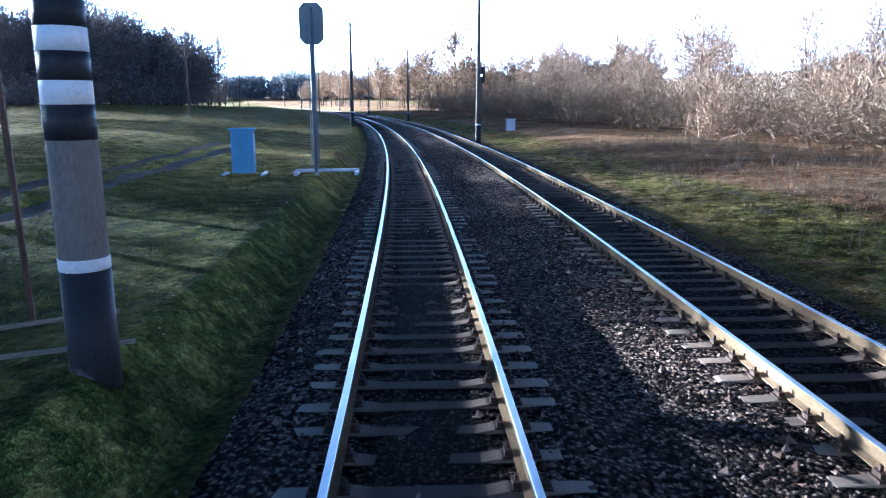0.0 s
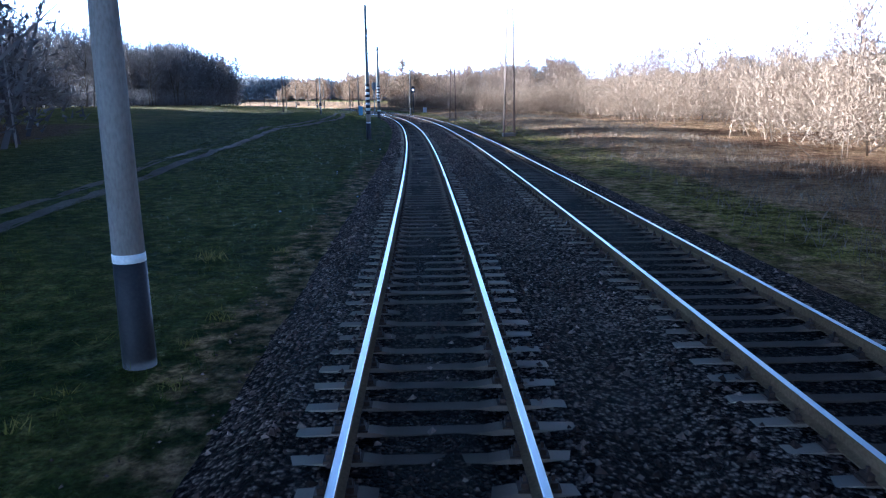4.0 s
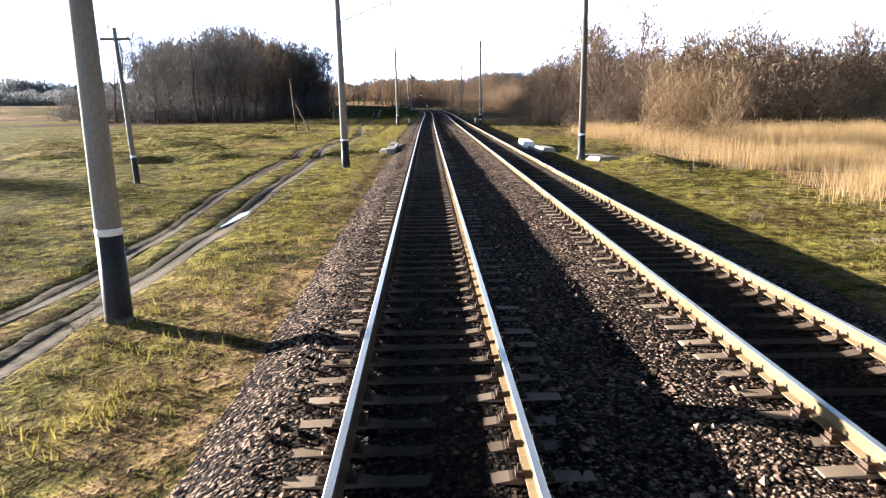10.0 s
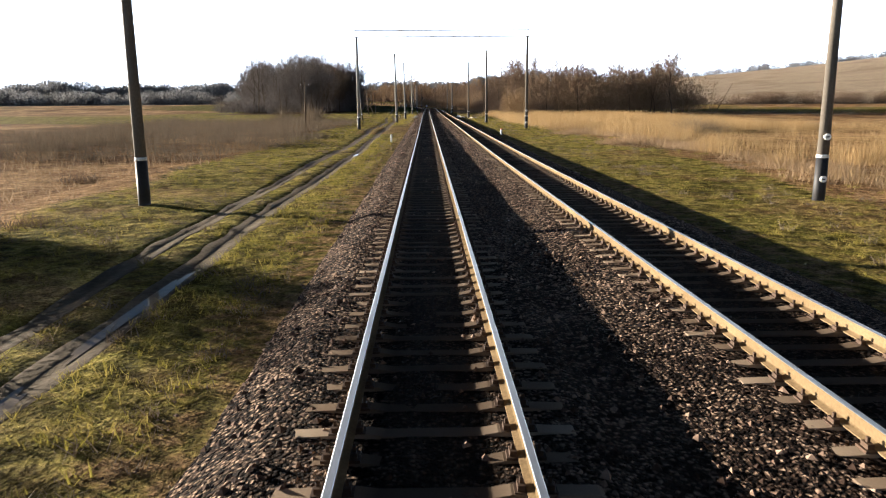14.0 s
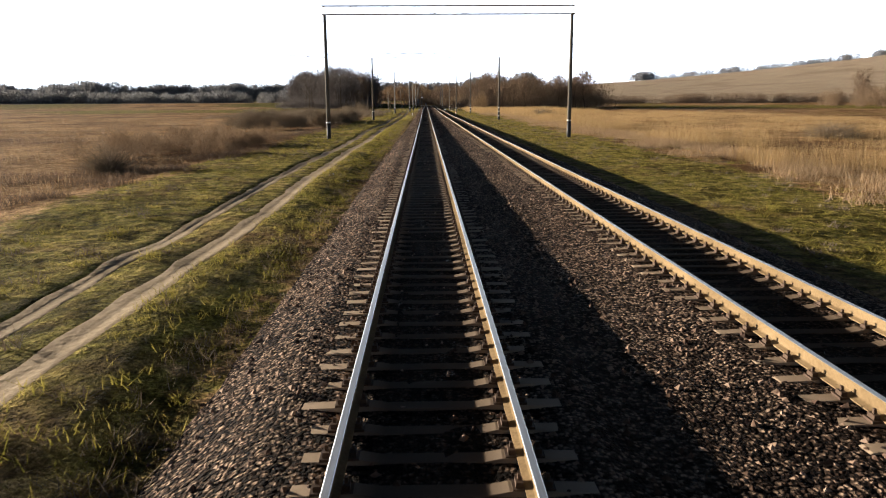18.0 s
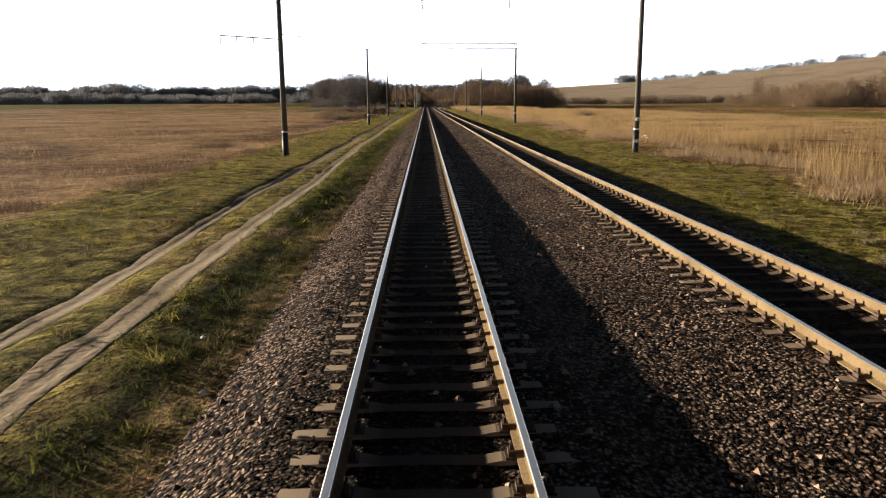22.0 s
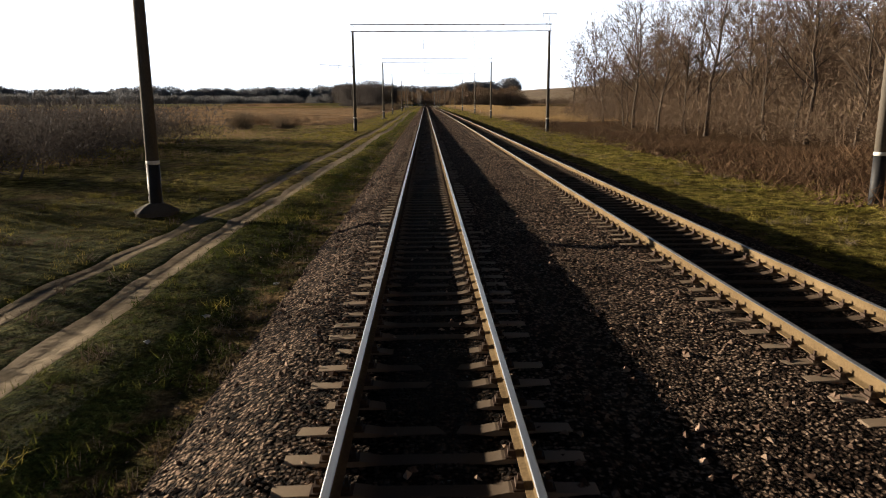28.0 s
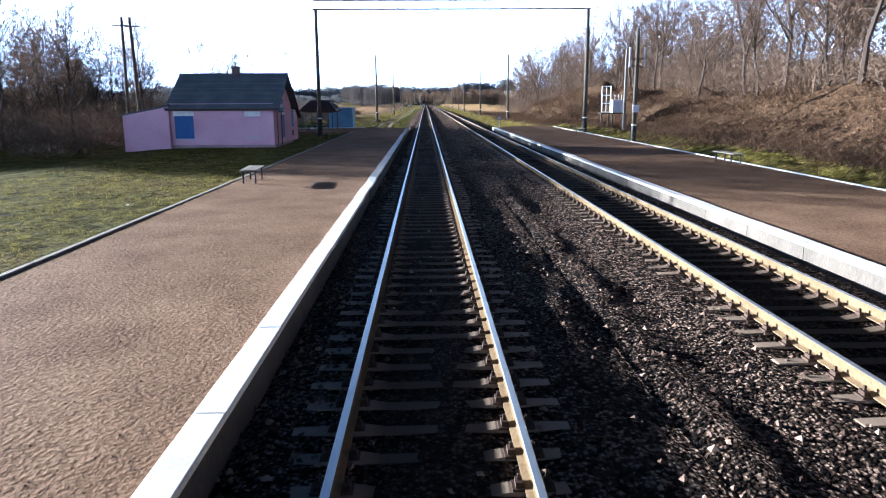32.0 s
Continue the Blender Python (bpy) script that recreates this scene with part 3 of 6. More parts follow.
def ballast_profile(s, o):
    """Top of the ballast across both tracks."""
    d = second(s)
    z = -0.222 + 0 * o
    z = z + 0.004 * (np.exp(-(o / 0.45) ** 4) + np.exp(-((o - d) / 0.45) ** 4))
    mid = (o > 1.35) & (o < d - 1.35)
    z = np.where(mid, -0.222 - 0.07 * np.sin(np.pi * np.clip((o - 1.35) / np.maximum(d - 2.7, 0.1), 0, 1)) ** 0.6, z)
    z = np.where(o < -1.62, -0.222 - (-1.62 - o) * 0.37, z)
    z = np.where(o > d + 1.62, -0.222 - (o - d - 1.62) * 0.30, z)
    # stones cover the ends of the sleepers
    z = z + 0.042 * (np.exp(-((np.abs(o) - 1.44) / 0.24) ** 2) + np.exp(-((np.abs(o - d) - 1.44) / 0.24) ** 2))
    heap = ramp01(s, 490, 520) * (1 - ramp01(s, 556, 572)) + (1 - ramp01(s, 35, 55)) + 0.8 * ramp01(s, 620, 630) * (1 - ramp01(s, 660, 670))
    z = z + heap * (0.09 + 0.04 * waves(s, 0 * s, 2.1, 3)) * np.exp(-((o - 1.96 - 0.08 * waves(s, 0 * s, 4.0, 6)) / 0.17) ** 2)
    z = z + (1 - ramp01(s, 35, 55)) * ((0.05 + 0.05 * waves(s, 0 * s, 3.0, 2)) * np.exp(-((o - 1.96) / 0.15) ** 2) + (0.10 + 0.06 * waves(s, 0 * s, 2.6, 5)) * np.exp(-((o - 2.75) / 0.2) ** 2))
    return z


def build_ballast():
    rel = np.array([-3.0, -2.5, -2.1, -1.75, -1.5, -1.2, -0.9, -0.55, -0.2, 0.2, 0.55, 0.9, 1.2, 1.5])
    t = np.linspace(0, 1, 9)[1:-1]
    pos = []
    for s in SROWS:
        d = float(second(s))
        right = d + np.array([-1.5, -1.2, -0.9, -0.55, -0.2, 0.2, 0.55, 0.9, 1.2, 1.5, 1.75, 2.05, 2.4, 2.75])
        pos.append(np.concatenate([rel, 1.5 + t * (d - 3.0), right]))
    o = np.array(pos)
    o[:, 0] += 0.22 * waves(SROWS, 0 * SROWS, 3, 2)
    o[:, -1] += 0.22 * waves(SROWS, 0 * SROWS, 3, 5)
    s = np.repeat(SROWS[:, None], o.shape[1], 1)
    x, y = line(s, o)
    z = ballast_profile(s, o) + 0.018 * waves(s, o, 0.9, 1) + 0.012 * waves(s, o, 0.37, 2)
    z[:, 0] -= 0.06
    z[:, -1] -= 0.06
    nr, nc = x.shape
    idx = np.arange(nr * nc).reshape(nr, nc)
    f = np.stack([idx[:-1, :-1], idx[:-1, 1:], idx[1:, 1:], idx[1:, :-1]], -1).reshape(-1, 4)
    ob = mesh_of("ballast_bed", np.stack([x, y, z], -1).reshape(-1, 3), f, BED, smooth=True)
    # the rails' shade on the bed is painted in together with the grease
    mid = np.minimum(np.abs(o), np.abs(o - second(s)))
    grease_shade_on(ob, (ramp01(mid, 0.95, 0.5)).ravel())
    return tagged(ob, "brown crushed-stone ballast bed under both tracks", "ballast", "", "structure")


build_ballast()

OCTA = np.array([(1, 0, 0), (0, 1, 0), (-1, 0, 0), (0, -1, 0), (0, 0, 1), (0, 0, -1)], float)
OCTF = np.array([(0, 1, 4), (1, 2, 4), (2, 3, 4), (3, 0, 4)])


def stones(name, label, s, o, z, size, rnd, mat, category="stones"):
    """Loose broken stones as one joined mesh."""
    n = len(s)
    v = OCTA[None] * (size[:, None, None] * rnd.uniform(0.55, 1.25, (n, 6, 1)))
    v = v + size[:, None, None] * rnd.uniform(-0.28, 0.28, (n, 6, 3))
    a = rnd.uniform(0, 6.28, n)
    c, q = np.cos(a)[:, None], np.sin(a)[:, None]
    v = np.stack([v[..., 0] * c - v[..., 1] * q, v[..., 0] * q + v[..., 1] * c, v[..., 2] * 0.85], -1)
    x, y = line(s, o)
    v = v + np.stack([x, y, z], -1)[:, None]
    f = OCTF[None] + (6 * np.arange(n))[:, None, None]
    ob = mesh_of(name, v.reshape(-1, 3), f.reshape(-1, 3), mat)
    return tagged(ob, label, category, "", "stuff")


def build_stones():
    r = np.random.RandomState(11)
    n = 100000
    s = r.uniform(S0, 870, n)
    d = second(s)
    u = r.uniform(0, 1, n)
    band = r.choice(4, n, p=[0.34, 0.05, 0.47, 0.14])
    o = np.where(band == 0, -2.9 + u * 2.05, np.where(band == 1, -0.72 + u * 1.44, np.where(band == 2, 0.9 + u * (d - 1.8), d + 0.9 + u * 1.85)))
    # heaped ridge between the tracks near the stop and near the culvert
    z = ballast_profile(s, o) + 0.008 + 0.014 * r.uniform(-1, 1, n)
    size = r.uniform(0.024, 0.058, n)
    stones("ballast_stones", "loose broken ballast stones, brown and grey", s, o, z, size, r, STONE)
    n = 9000
    s = r.uniform(S0, 870, n)
    left = r.uniform(0, 1, n) < 0.5
    o = np.where(left, -2.7 - np.abs(r.normal(0, 0.35, n)), second(s) + 2.7 + np.abs(r.normal(0, 0.35, n)))
    keep = ~((s < 72))
    s, o = s[keep], o[keep]
    stones("strewn_stones", "ballast stones strewn into the grass", s, o, ground_z(s, o) + 0.01, r.uniform(0.015, 0.035, len(s)), r, STONE)


build_stones()

RAIL_OUT = [(-0.075, -0.18), (0.075, -0.18), (0.075, -0.165), (0.02, -0.145), (0.009, -0.135), (0.009, -0.045), (0.036, -0.035), (0.0365, -0.006), (0.028, 0.0), (-0.028, 0.0), (-0.0365, -0.006), (-0.036, -0.035), (-0.009, -0.045), (-0.009, -0.135), (-0.02, -0.145), (-0.075, -0.165)]


def build_rail(off, parent):
    rows = np.concatenate([np.arange(S0, 600, 6.0), np.arange(600, S1, 3.0)])
    prof = np.array(RAIL_OUT)
    s = np.repeat(rows[:, None], len(prof), 1)
    o = (off(rows) if callable(off) else np.full(len(rows), off))[:, None] + prof[None, :, 0]
    x, y = line(s, o)
    z = np.repeat(prof[None, :, 1], len(rows), 0)
    nr, nc = x.shape
    idx = np.arange(nr * nc).reshape(nr, nc)
    nxt = np.roll(idx, -1, 1)
    f = np.stack([idx[:-1], nxt[:-1], nxt[1:], idx[1:]], -1)
    mi = np.zeros(f.shape[:2], int)
    mi[:, 8] = 1
    mi[:, 7] = 1
    mi[:, 9] = 1
    ob = mesh_of("rail", np.stack([x, y, z], -1).reshape(-1, 3), f.reshape(-1, 4), [RAIL_SIDE, RAIL_TOP], parent, False, mi.ravel())
    return tagged(ob, "rust-brown steel rail with a polished running top")


def sleeper_shape():
    """Concrete sleeper: high shoulders at the rail seats, a lower waist, sloping sides."""
    xs = [-1.35, -1.30, -0.60, -0.45, 0.45, 0.60, 1.30, 1.35]
    top = [-0.225, -0.205, -0.185, -0.212, -0.212, -0.185, -0.205, -0.225]
    v, f = [], []
    for x, t in zip(xs, top):
        v += [(x, -0.145, -0.36), (x, -0.085, t), (x, 0.085, t), (x, 0.145, -0.36)]
    for i in range(len(xs) - 1):
        a = 4 * i
        f += [(a, a + 4, a + 5, a + 1), (a + 1, a + 5, a + 6, a + 2), (a + 2, a + 6, a + 7, a + 3)]
    f += [(0, 1, 2, 3), (31, 30, 29, 28)]
    return np.array(v), np.array(f)


def clip_shape():
    """Rail clip on both sides of one rail: a tie plate, two bolts and two bent clips."""
    v, f = [], []
    for x0, x1, y0, y1, z0, z1 in ((-0.17, 0.17, -0.08, 0.08, -0.20, -0.172), (-0.145, -0.085, -0.055, 0.055, -0.172, -0.125), (0.085, 0.145, -0.055, 0.055, -0.172, -0.125), (-0.128, -0.10, -0.014, 0.014, -0.125, -0.075), (0.10, 0.128, -0.014, 0.014, -0.125, -0.075)):
        b = len(v)
        v += [(x, y, z) for z in (z0, z1) for y in (y0, y1) for x in (x0, x1)]
        f += [tuple(b + i for i in q) for q in ((4, 5, 7, 6), (0, 1, 5, 4), (2, 6, 7, 3), (0, 4, 6, 2), (1, 3, 7, 5))]
    return np.array(v), np.array(f)


def repeat_along(name, label, category, v, f, s, o, mat, parent, rnd):
    """The same small piece many times along the line, joined."""
    h = np.interp(s, SG, TH) + rnd.uniform(-0.02, 0.02, len(s))
    x, y = line(s, o)
    c, q = np.cos(h)[:, None], np.sin(h)[:, None]
    w = np.stack([v[None, :, 0] * c - v[None, :, 1] * q + x[:, None], v[None, :, 0] * q + v[None, :, 1] * c + y[:, None], np.repeat(v[None, :, 2], len(s), 0) + rnd.uniform(-0.006, 0.006, (len(s), 1))], -1)
    ff = f[None] + (len(v) * np.arange(len(s)))[:, None, None]
    ob = mesh_of(name, w.reshape(-1, 3), ff.reshape(-1, f.shape[1]), mat, parent)
    return tagged(ob, label, "", "", "stuff")


def build_track(name, label, off):
    r = np.random.RandomState(3)
    tr = thing(name, label, "track", (0, 0, 0), 0, "", "structure")
    d = off if callable(off) else (lambda s: np.full(np.shape(s), float(off)))
    build_rail(lambda s: d(s) - 0.796, tr)
    build_rail(lambda s: d(s) + 0.796, tr)
    s = np.arange(S0, 1000, 0.545)
    s = s + r.uniform(-0.012, 0.012, len(s))
    v, f = sleeper_shape()
    near = (s > 440) & (s < 600)
    # sleeper waists get the same painted shade and grease
    grease_shade = ramp01(np.abs(v[:, 0]), 0.8, 0.5)
    ob = repeat_along("sleepers", "weathered concrete sleepers", "sleeper", v, f, s[~near], d(s[~near]), SLEEPER, tr, r)
    grease_shade_on(ob, np.tile(grease_shade, int((~near).sum())))
    me = bpy.data.meshes.new("sleeper")
    me.from_pydata([tuple(q) for q in v], [], [tuple(int(i) for i in q) for q in f])
    me.materials.append(SLEEPER)
    grease_shade_on(me, grease_shade)
    for si in s[near]:
        x, y = line(si, float(d(si)))
        ob = new("sleeper", me)
        ob.parent = tr
        ob.matrix_basis = pose(float(x), float(y), r.uniform(-0.006, 0.006), 0, 0, math.degrees(float(np.interp(si, SG, TH))) + r.uniform(-1, 1))
    v, f = clip_shape()
    sc = s[s < 860]
    for side in (-0.796, 0.796):
        repeat_along("rail_fastenings", "rusty tie plates, clips and bolts", "fastening", v, f, sc, d(sc) + side, CLIP, tr, r)


build_track("railway_track_1", "railway track on concrete sleepers, steel rails polished on top", 0.0)
build_track("railway_track_2", "second railway track on concrete sleepers beside the first", second)


# ---- dirt track beside the line ----
def build_ruts():
    s = np.arange(76, 868, 0.5)
    a, b = rut(s)
    for r0, w in ((a, 0.29), (b, 0.36)):
        wl = w * (1 + 0.25 * waves(s, 0 * s, 2.3, 1))
        wr = w * (1 + 0.25 * waves(s, 0 * s + 9, 2.7, 2))
        o = np.stack([r0 - wl, r0 - wl * 0.75, r0 - wl * 0.3, r0 + wr * 0.3, r0 + wr * 0.75, r0 + wr], 1)
        ss = np.repeat(s[:, None], 6, 1)
        x, y = line(ss, o)
        z = ground_z(ss, o) + 0.02
        z[:, 0] -= 0.04
        z[:, 5] -= 0.04
        idx = np.arange(o.size).reshape(o.shape)
        f = np.stack([idx[:-1, :-1], idx[:-1, 1:], idx[1:, 1:], idx[1:, :-1]], -1).reshape(-1, 4)
        tagged(mesh_of("dirt_rut", np.stack([x, y, z], -1).reshape(-1, 3), f, [DIRT, DARK_DIRT], None, True, np.repeat((s[:-1] > 430 + 40 * waves(s[:-1], 0 * s[:-1], 11, 2)).astype(int), 5)), "bare pale dirt wheel rut of a field track", "dirt track", "ruts of the field track", "structure")


build_ruts()


def patch(name, label, category, s, o, ls, lo, mat, lift, seed, kind="structure", n=36):
    """A flat patch with an uneven outline, laid on the ground."""
    bm = bmesh.new()
    r = random.Random(seed)
    ph = [r.uniform(0, 6.28) for _ in range(4)]
    vs = []
    z = ground_at(s, o) + lift
    for i in range(n):
        a = 2 * math.pi * i / n
        k = 1 + 0.22 * math.sin(2 * a + ph[0]) + 0.14 * math.sin(3 * a + ph[1]) + 0.1 * math.sin(5 * a + ph[2])
        x, y = line(s + ls * k * math.cos(a), o + lo * k * math.sin(a))
        vs.append(bm.verts.new((float(x), float(y), z)))
    bm.faces.new(vs[::-1])
    return tagged(part(name, bm, mat), label, category, "", kind)


for i, (s, which, ls) in enumerate(((590, 1, 2.2), (507.5, 1, 1.3), (472.5, 1, 3.0), (466.5, 1, 1.6), (412, 0, 0.9), (468, 1, 0.8))):
    ro = rut(np.array([s]))[which]
    patch("puddle", "shallow puddle in a wheel rut mirroring the sky", "puddle", s, float(ro[0]), ls, 0.12, WATER, 0.035, i)


# ---- poles of the overhead line ----
def pole_body(bm, h, r0, r1, z0=-0.8):
    tube(bm, (0, 0, z0), (0, 0, h), r0, r1, 14)
    return bm


def ring_part(name, z0, z1, h, r0, r1, mat, parent, label="", grow=0.004):
    def rad(z):
        return r0 + (r1 - r0) * (z + 0.8) / (h + 0.8) + grow
    bm = bmesh.new()
    tube(bm, (0, 0, z0), (0, 0, z1), rad(z0), rad(z1), 14)
    return part(name, bm, mat, parent, label, True)


def concrete_pole(s, o, h=10.6, dark=False, base=1.35, ring=True, stripes=False, lean=(0, 0), discs=False, label="", foot=False, r0=0.21, r1=0.115):
    z = ground_at(s, o)
    x, y = line(s, o)
    lab = label or ("tall dark concrete overhead-line pole with a black base" if dark else "tall pale concrete overhead-line pole with a black base and white ring")
    e = thing("overhead_line_pole", lab, "pole", (float(x), float(y), z), math.degrees(float(np.interp(s, SG, TH))), "overhead line poles")
    e.matrix_basis = e.matrix_basis @ pose(0, 0, 0, lean[0], lean[1], 0)
    H = h - z
    part("shaft", pole_body(bmesh.new(), H, r0, r1), CONC_DARK if dark else CONCRETE, e, "", True)
    if base:
        ring_part("painted_base", -0.5, base, H, r0, r1, BLACK, e, "black painted base")
    if ring:
        ring_part("ring", base, base + 0.11, H, r0, r1, WHITE, e, "white painted ring", 0.006)
    if stripes:
        for z0 in (2.4, 2.84, 3.28, 3.72, 4.16):
            ring_part("white_band", z0, z0 + 0.2, H, r0, r1, WHITE, e, "white warning band")
            ring_part("black_band", z0 + 0.2, z0 + 0.44, H, r0, r1, BLACK, e, "black warning band")
        ring_part("black_band", 2.1, 2.4, H, r0, r1, BLACK, e, "black warning band")
    if discs:
        for zz in (0.75, 2.15):
            part("number_disc", tubes(((0, -r0 - 0.02, zz), (0, -r0 + 0.06, zz), 0.11), sides=14), WHITE, e, "round white plate with dark bars")
            part("number_bar", boxes((-0.05, 0.05, -r0 - 0.028, -r0 - 0.02, zz - 0.02, zz + 0.02)), BLACK, e)
    if foot:
        bm = bmesh.new()
        rows = [[bm.verts.new((rr * math.cos(k * 0.5236) * (1 + 0.14 * math.sin(k * 2.3 + zz * 9)), rr * math.sin(k * 0.5236) * (1 + 0.14 * math.sin(k * 1.7 + zz * 7)), zz)) for k in range(12)] for rr, zz in ((0.68, -0.25), (0.62, 0.06), (0.42, 0.2), (0.24, 0.3))]
        for lo, hi in zip(rows[:-1], rows[1:]):
            for k in range(12):
                bm.faces.new((lo[k], lo[(k + 1) % 12], hi[(k + 1) % 12], hi[k]))
        bm.faces.new(rows[-1])
        part("footing", bm, CONC_DARK, e, "crumbling concrete footing")
    return e, H


def insulator(bm, p, q, r=0.055, n=5):
    p, q = Vector(p), Vector(q)
    tube(bm, p, q, 0.02, 0.02, 6)
    for i in range(n):
        a = p.lerp(q, (i + 0.25) / n)
        tube(bm, a, a + (q - p).normalized() * 0.035, r, r * 0.5, 9)


GLASSY = plain("insulator_brown", (0.074, 0.031, 0.019), 0.25)


def bracket(e, H, side, zz=7.0, reach=2.4, up=1.0):
    """A cantilever bracket with a stay and insulator towards the track."""
    part("bracket", tubes(((0, 0, zz), (side * reach, 0, zz + up), 0.028), ((0, 0, zz + 1.9), (side * reach * 0.8, 0, zz + up * 0.85), 0.014), sides=6), STEEL, e)
    bm = bmesh.new()
    insulator(bm, (side * reach, 0, zz + up), (side * reach, 0, zz + up - 0.55))
    part("insulator", bm, GLASSY, e, "ribbed brown insulator")


def line_arm(e, H, side, ks=(0.9, 1.5, 2.05)):
    """Light arm near the pole's head with wire insulators."""
    part("line_arm", tubes(((0, 0, H - 0.6), (side * (ks[2] + 0.05), 0, H - 0.35), 0.03), ((0, 0, H - 1.3), (side * ks[1], 0, H - 0.45), 0.018), sides=6), STEEL, e)
    for k in ks:
        bm = bmesh.new()
        insulator(bm, (side * k, 0, H - 0.42), (side * k, 0, H - 0.86), 0.05, 4)
        part("insulator", bm, GLASSY, e)


# along the bend and the first straight
for s, o, kw in ((831.0, -3.08, dict(stripes=True, base=0.95, r0=0.22, r1=0.18, label="concrete line pole with black and white warning bands")), (784.5, -3.9, dict(stripes=True, label="concrete line pole with black and white warning bands")),
                 (732, -3.75, {}), (667, -4.04, {}), (605, -4.19, {}), (579, -4.83, {}), (900, -3.0, dict(dark=True)), (1000, -3.6, dict(dark=True)), (1055, -3.6, dict(dark=True)), (1110, -3.6, dict(dark=True))):
    e, H = concrete_pole(s, o, 10.5, lean=(0, -1.0 if 560 < s < 700 else 0), **kw)
    if s < 800:
        bracket(e, H, 1, 6.6 - ground_at(s, o), 2.6)
for s, o in ((730, 7.35), (668, 7.22), (608, 8.51), (575.6, 9.45)):
    e, H = concrete_pole(s, o, 10.7, dark=s < 620, discs=s > 620)
    bracket(e, H, -1, 6.6, 2.7)
    if s < 620:
        line_arm(e, H, -1)
for s in (878, 932, 987, 1042):
    e, H = concrete_pole(s, 6.3, 10.2, dark=True)
    bracket(e, H, -1, 6.6, 2.7)


def lattice_mast(s, o, h=10.3):
    x, y = line(s, o)
    z = ground_at(s, o)
    e = thing("lattice_mast", "rusty steel lattice mast of the overhead line", "mast", (float(x), float(y), z), math.degrees(float(np.interp(s, SG, TH))), "lattice masts")
    H = h - z

    def corner(k, t):
        w = 0.52 - 0.26 * t
        d = 0.24 - 0.06 * t
        return Vector(((-w, w, w, -w)[k] * 0.9, (-d, -d, d, d)[k], t * H))
    for k in range(4):
        part("corner_post", tubes((corner(k, -0.02), corner(k, 1), 0.055), sides=5), STEEL, e)
    n = 15
    for k in range(4):
        for i in range(n):
            a, b = (k, (k + 1) % 4) if i % 2 == 0 else ((k + 1) % 4, k)
            part("lacing_bar", tubes((corner(a, i / n), corner(b, (i + 1) / n), 0.026), sides=4), STEEL, e)
    part("footing", boxes((-0.55, 0.55, -0.45, 0.45, -0.3, 0.28), bevel=0.04), CONC_DARK, e)
    bracket(e, H, -1, 7.0, 2.8)
    return e


lattice_mast(832, 8.01)
lattice_mast(785, 8.08)

# portals across both tracks
PORTALS = ((548.4, -8.17, 12.06), (484.3, -9.4, 13.2), (419.8, -8.9, 13.2), (356.2, -8.45, 13.3), (294.6, -9.05, 13.6), (237.5, -8.25, 12.9), (175.3, -7.9, 13.7), (115.2, -8.13, 13.75), (56.0, -9.1, 13.75))
for i, (s, ol, orr) in enumerate(PORTALS):
    top = 10.35
    for o in (ol, orr):
        e, H = concrete_pole(s, o, top, dark=not (o < 0 and s > 500), base=1.45 if s > 100 or o > 0 else 1.5, foot=(o < 0 and s in (237.5, 115.2)), discs=(o > 0 and s in (548.4, 484.3, 294.6)), r0=0.2, r1=0.13,
                         label="dark weathered concrete portal pole with a black base")
        if o > 0 and i not in (8,):
            part("head_frame", tubes(((-0.3, 0, H), (-0.3, 0, H + 1.9), 0.03), ((0.15, 0, H), (-0.1, 0, H + 1.9), 0.03), ((-0.75, 0, H + 1.9), (0.75, 0, H + 1.9), 0.03), sides=6), STEEL, e)
            for k in (-0.7, 0.7):
                bm = bmesh.new()
                insulator(bm, (k, 0, H + 1.9), (k, 0, H + 1.4), 0.06, 4)
                part("insulator", bm, GLASSY, e)
            part("side_arm", tubes(((0, 0, H - 1.4), (0.8, 0, H - 0.7), 0.02), ((0.8, 0, H - 0.7), (1.1, 0, H - 0.75), 0.02), sides=5), STEEL, e)
        if o < 0:
            line_arm(e, 7.3 - ground_at(s, o), -1, (1.65, 2.7, 3.7))
            part("stay_arm", tubes(((0, 0, 7.0 - ground_at(s, o)), (1.3, 0, 6.85 - ground_at(s, o)), 0.022), sides=5), STEEL, e)
    beam = thing("portal_beam", "grey steel lattice beam spanning both tracks", "beam", (0, s, top), 0, "portal beams")
    L0, L1 = ol - 0.25, orr + 0.25
    for zz in (0.02, 0.74):
        part("chord", boxes((L0, L1, -0.22, -0.16, zz, zz + 0.07), (L0, L1, 0.16, 0.22, zz, zz + 0.07)), STEEL, beam)
    n = 16
    for yy in (-0.19, 0.19):
        bm = bmesh.new()
        for j in range(n):
            xa, xb = L0 + (L1 - L0) * j / n, L0 + (L1 - L0) * (j + 1) / n
            tube(bm, (xa, yy, 0.06 if j % 2 else 0.78), (xb, yy, 0.78 if j % 2 else 0.06), 0.014, None, 4)
        part("lacing", bm, STEEL, beam)
    for xx in (0.0, float(second(s))):
        part("hanger", tubes(((xx - 0.35, 0, 0.02), (xx - 0.2, 0, -1.0), 0.018), ((xx + 0.05, 0, 0.02), (xx - 0.2, 0, -1.0), 0.018), sides=5), STEEL, beam)
        bm = bmesh.new()
        insulator(bm, (xx - 0.2, 0, -1.0), (xx - 0.15, 0, -1.9), 0.09, 6)
        part("insulator", bm, GLASSY, beam)
        part("steady_arm", tubes(((xx - 0.15, 0, -3.9), (xx + 0.55, 0, -4.15), 0.016), sides=5), STEEL, beam)


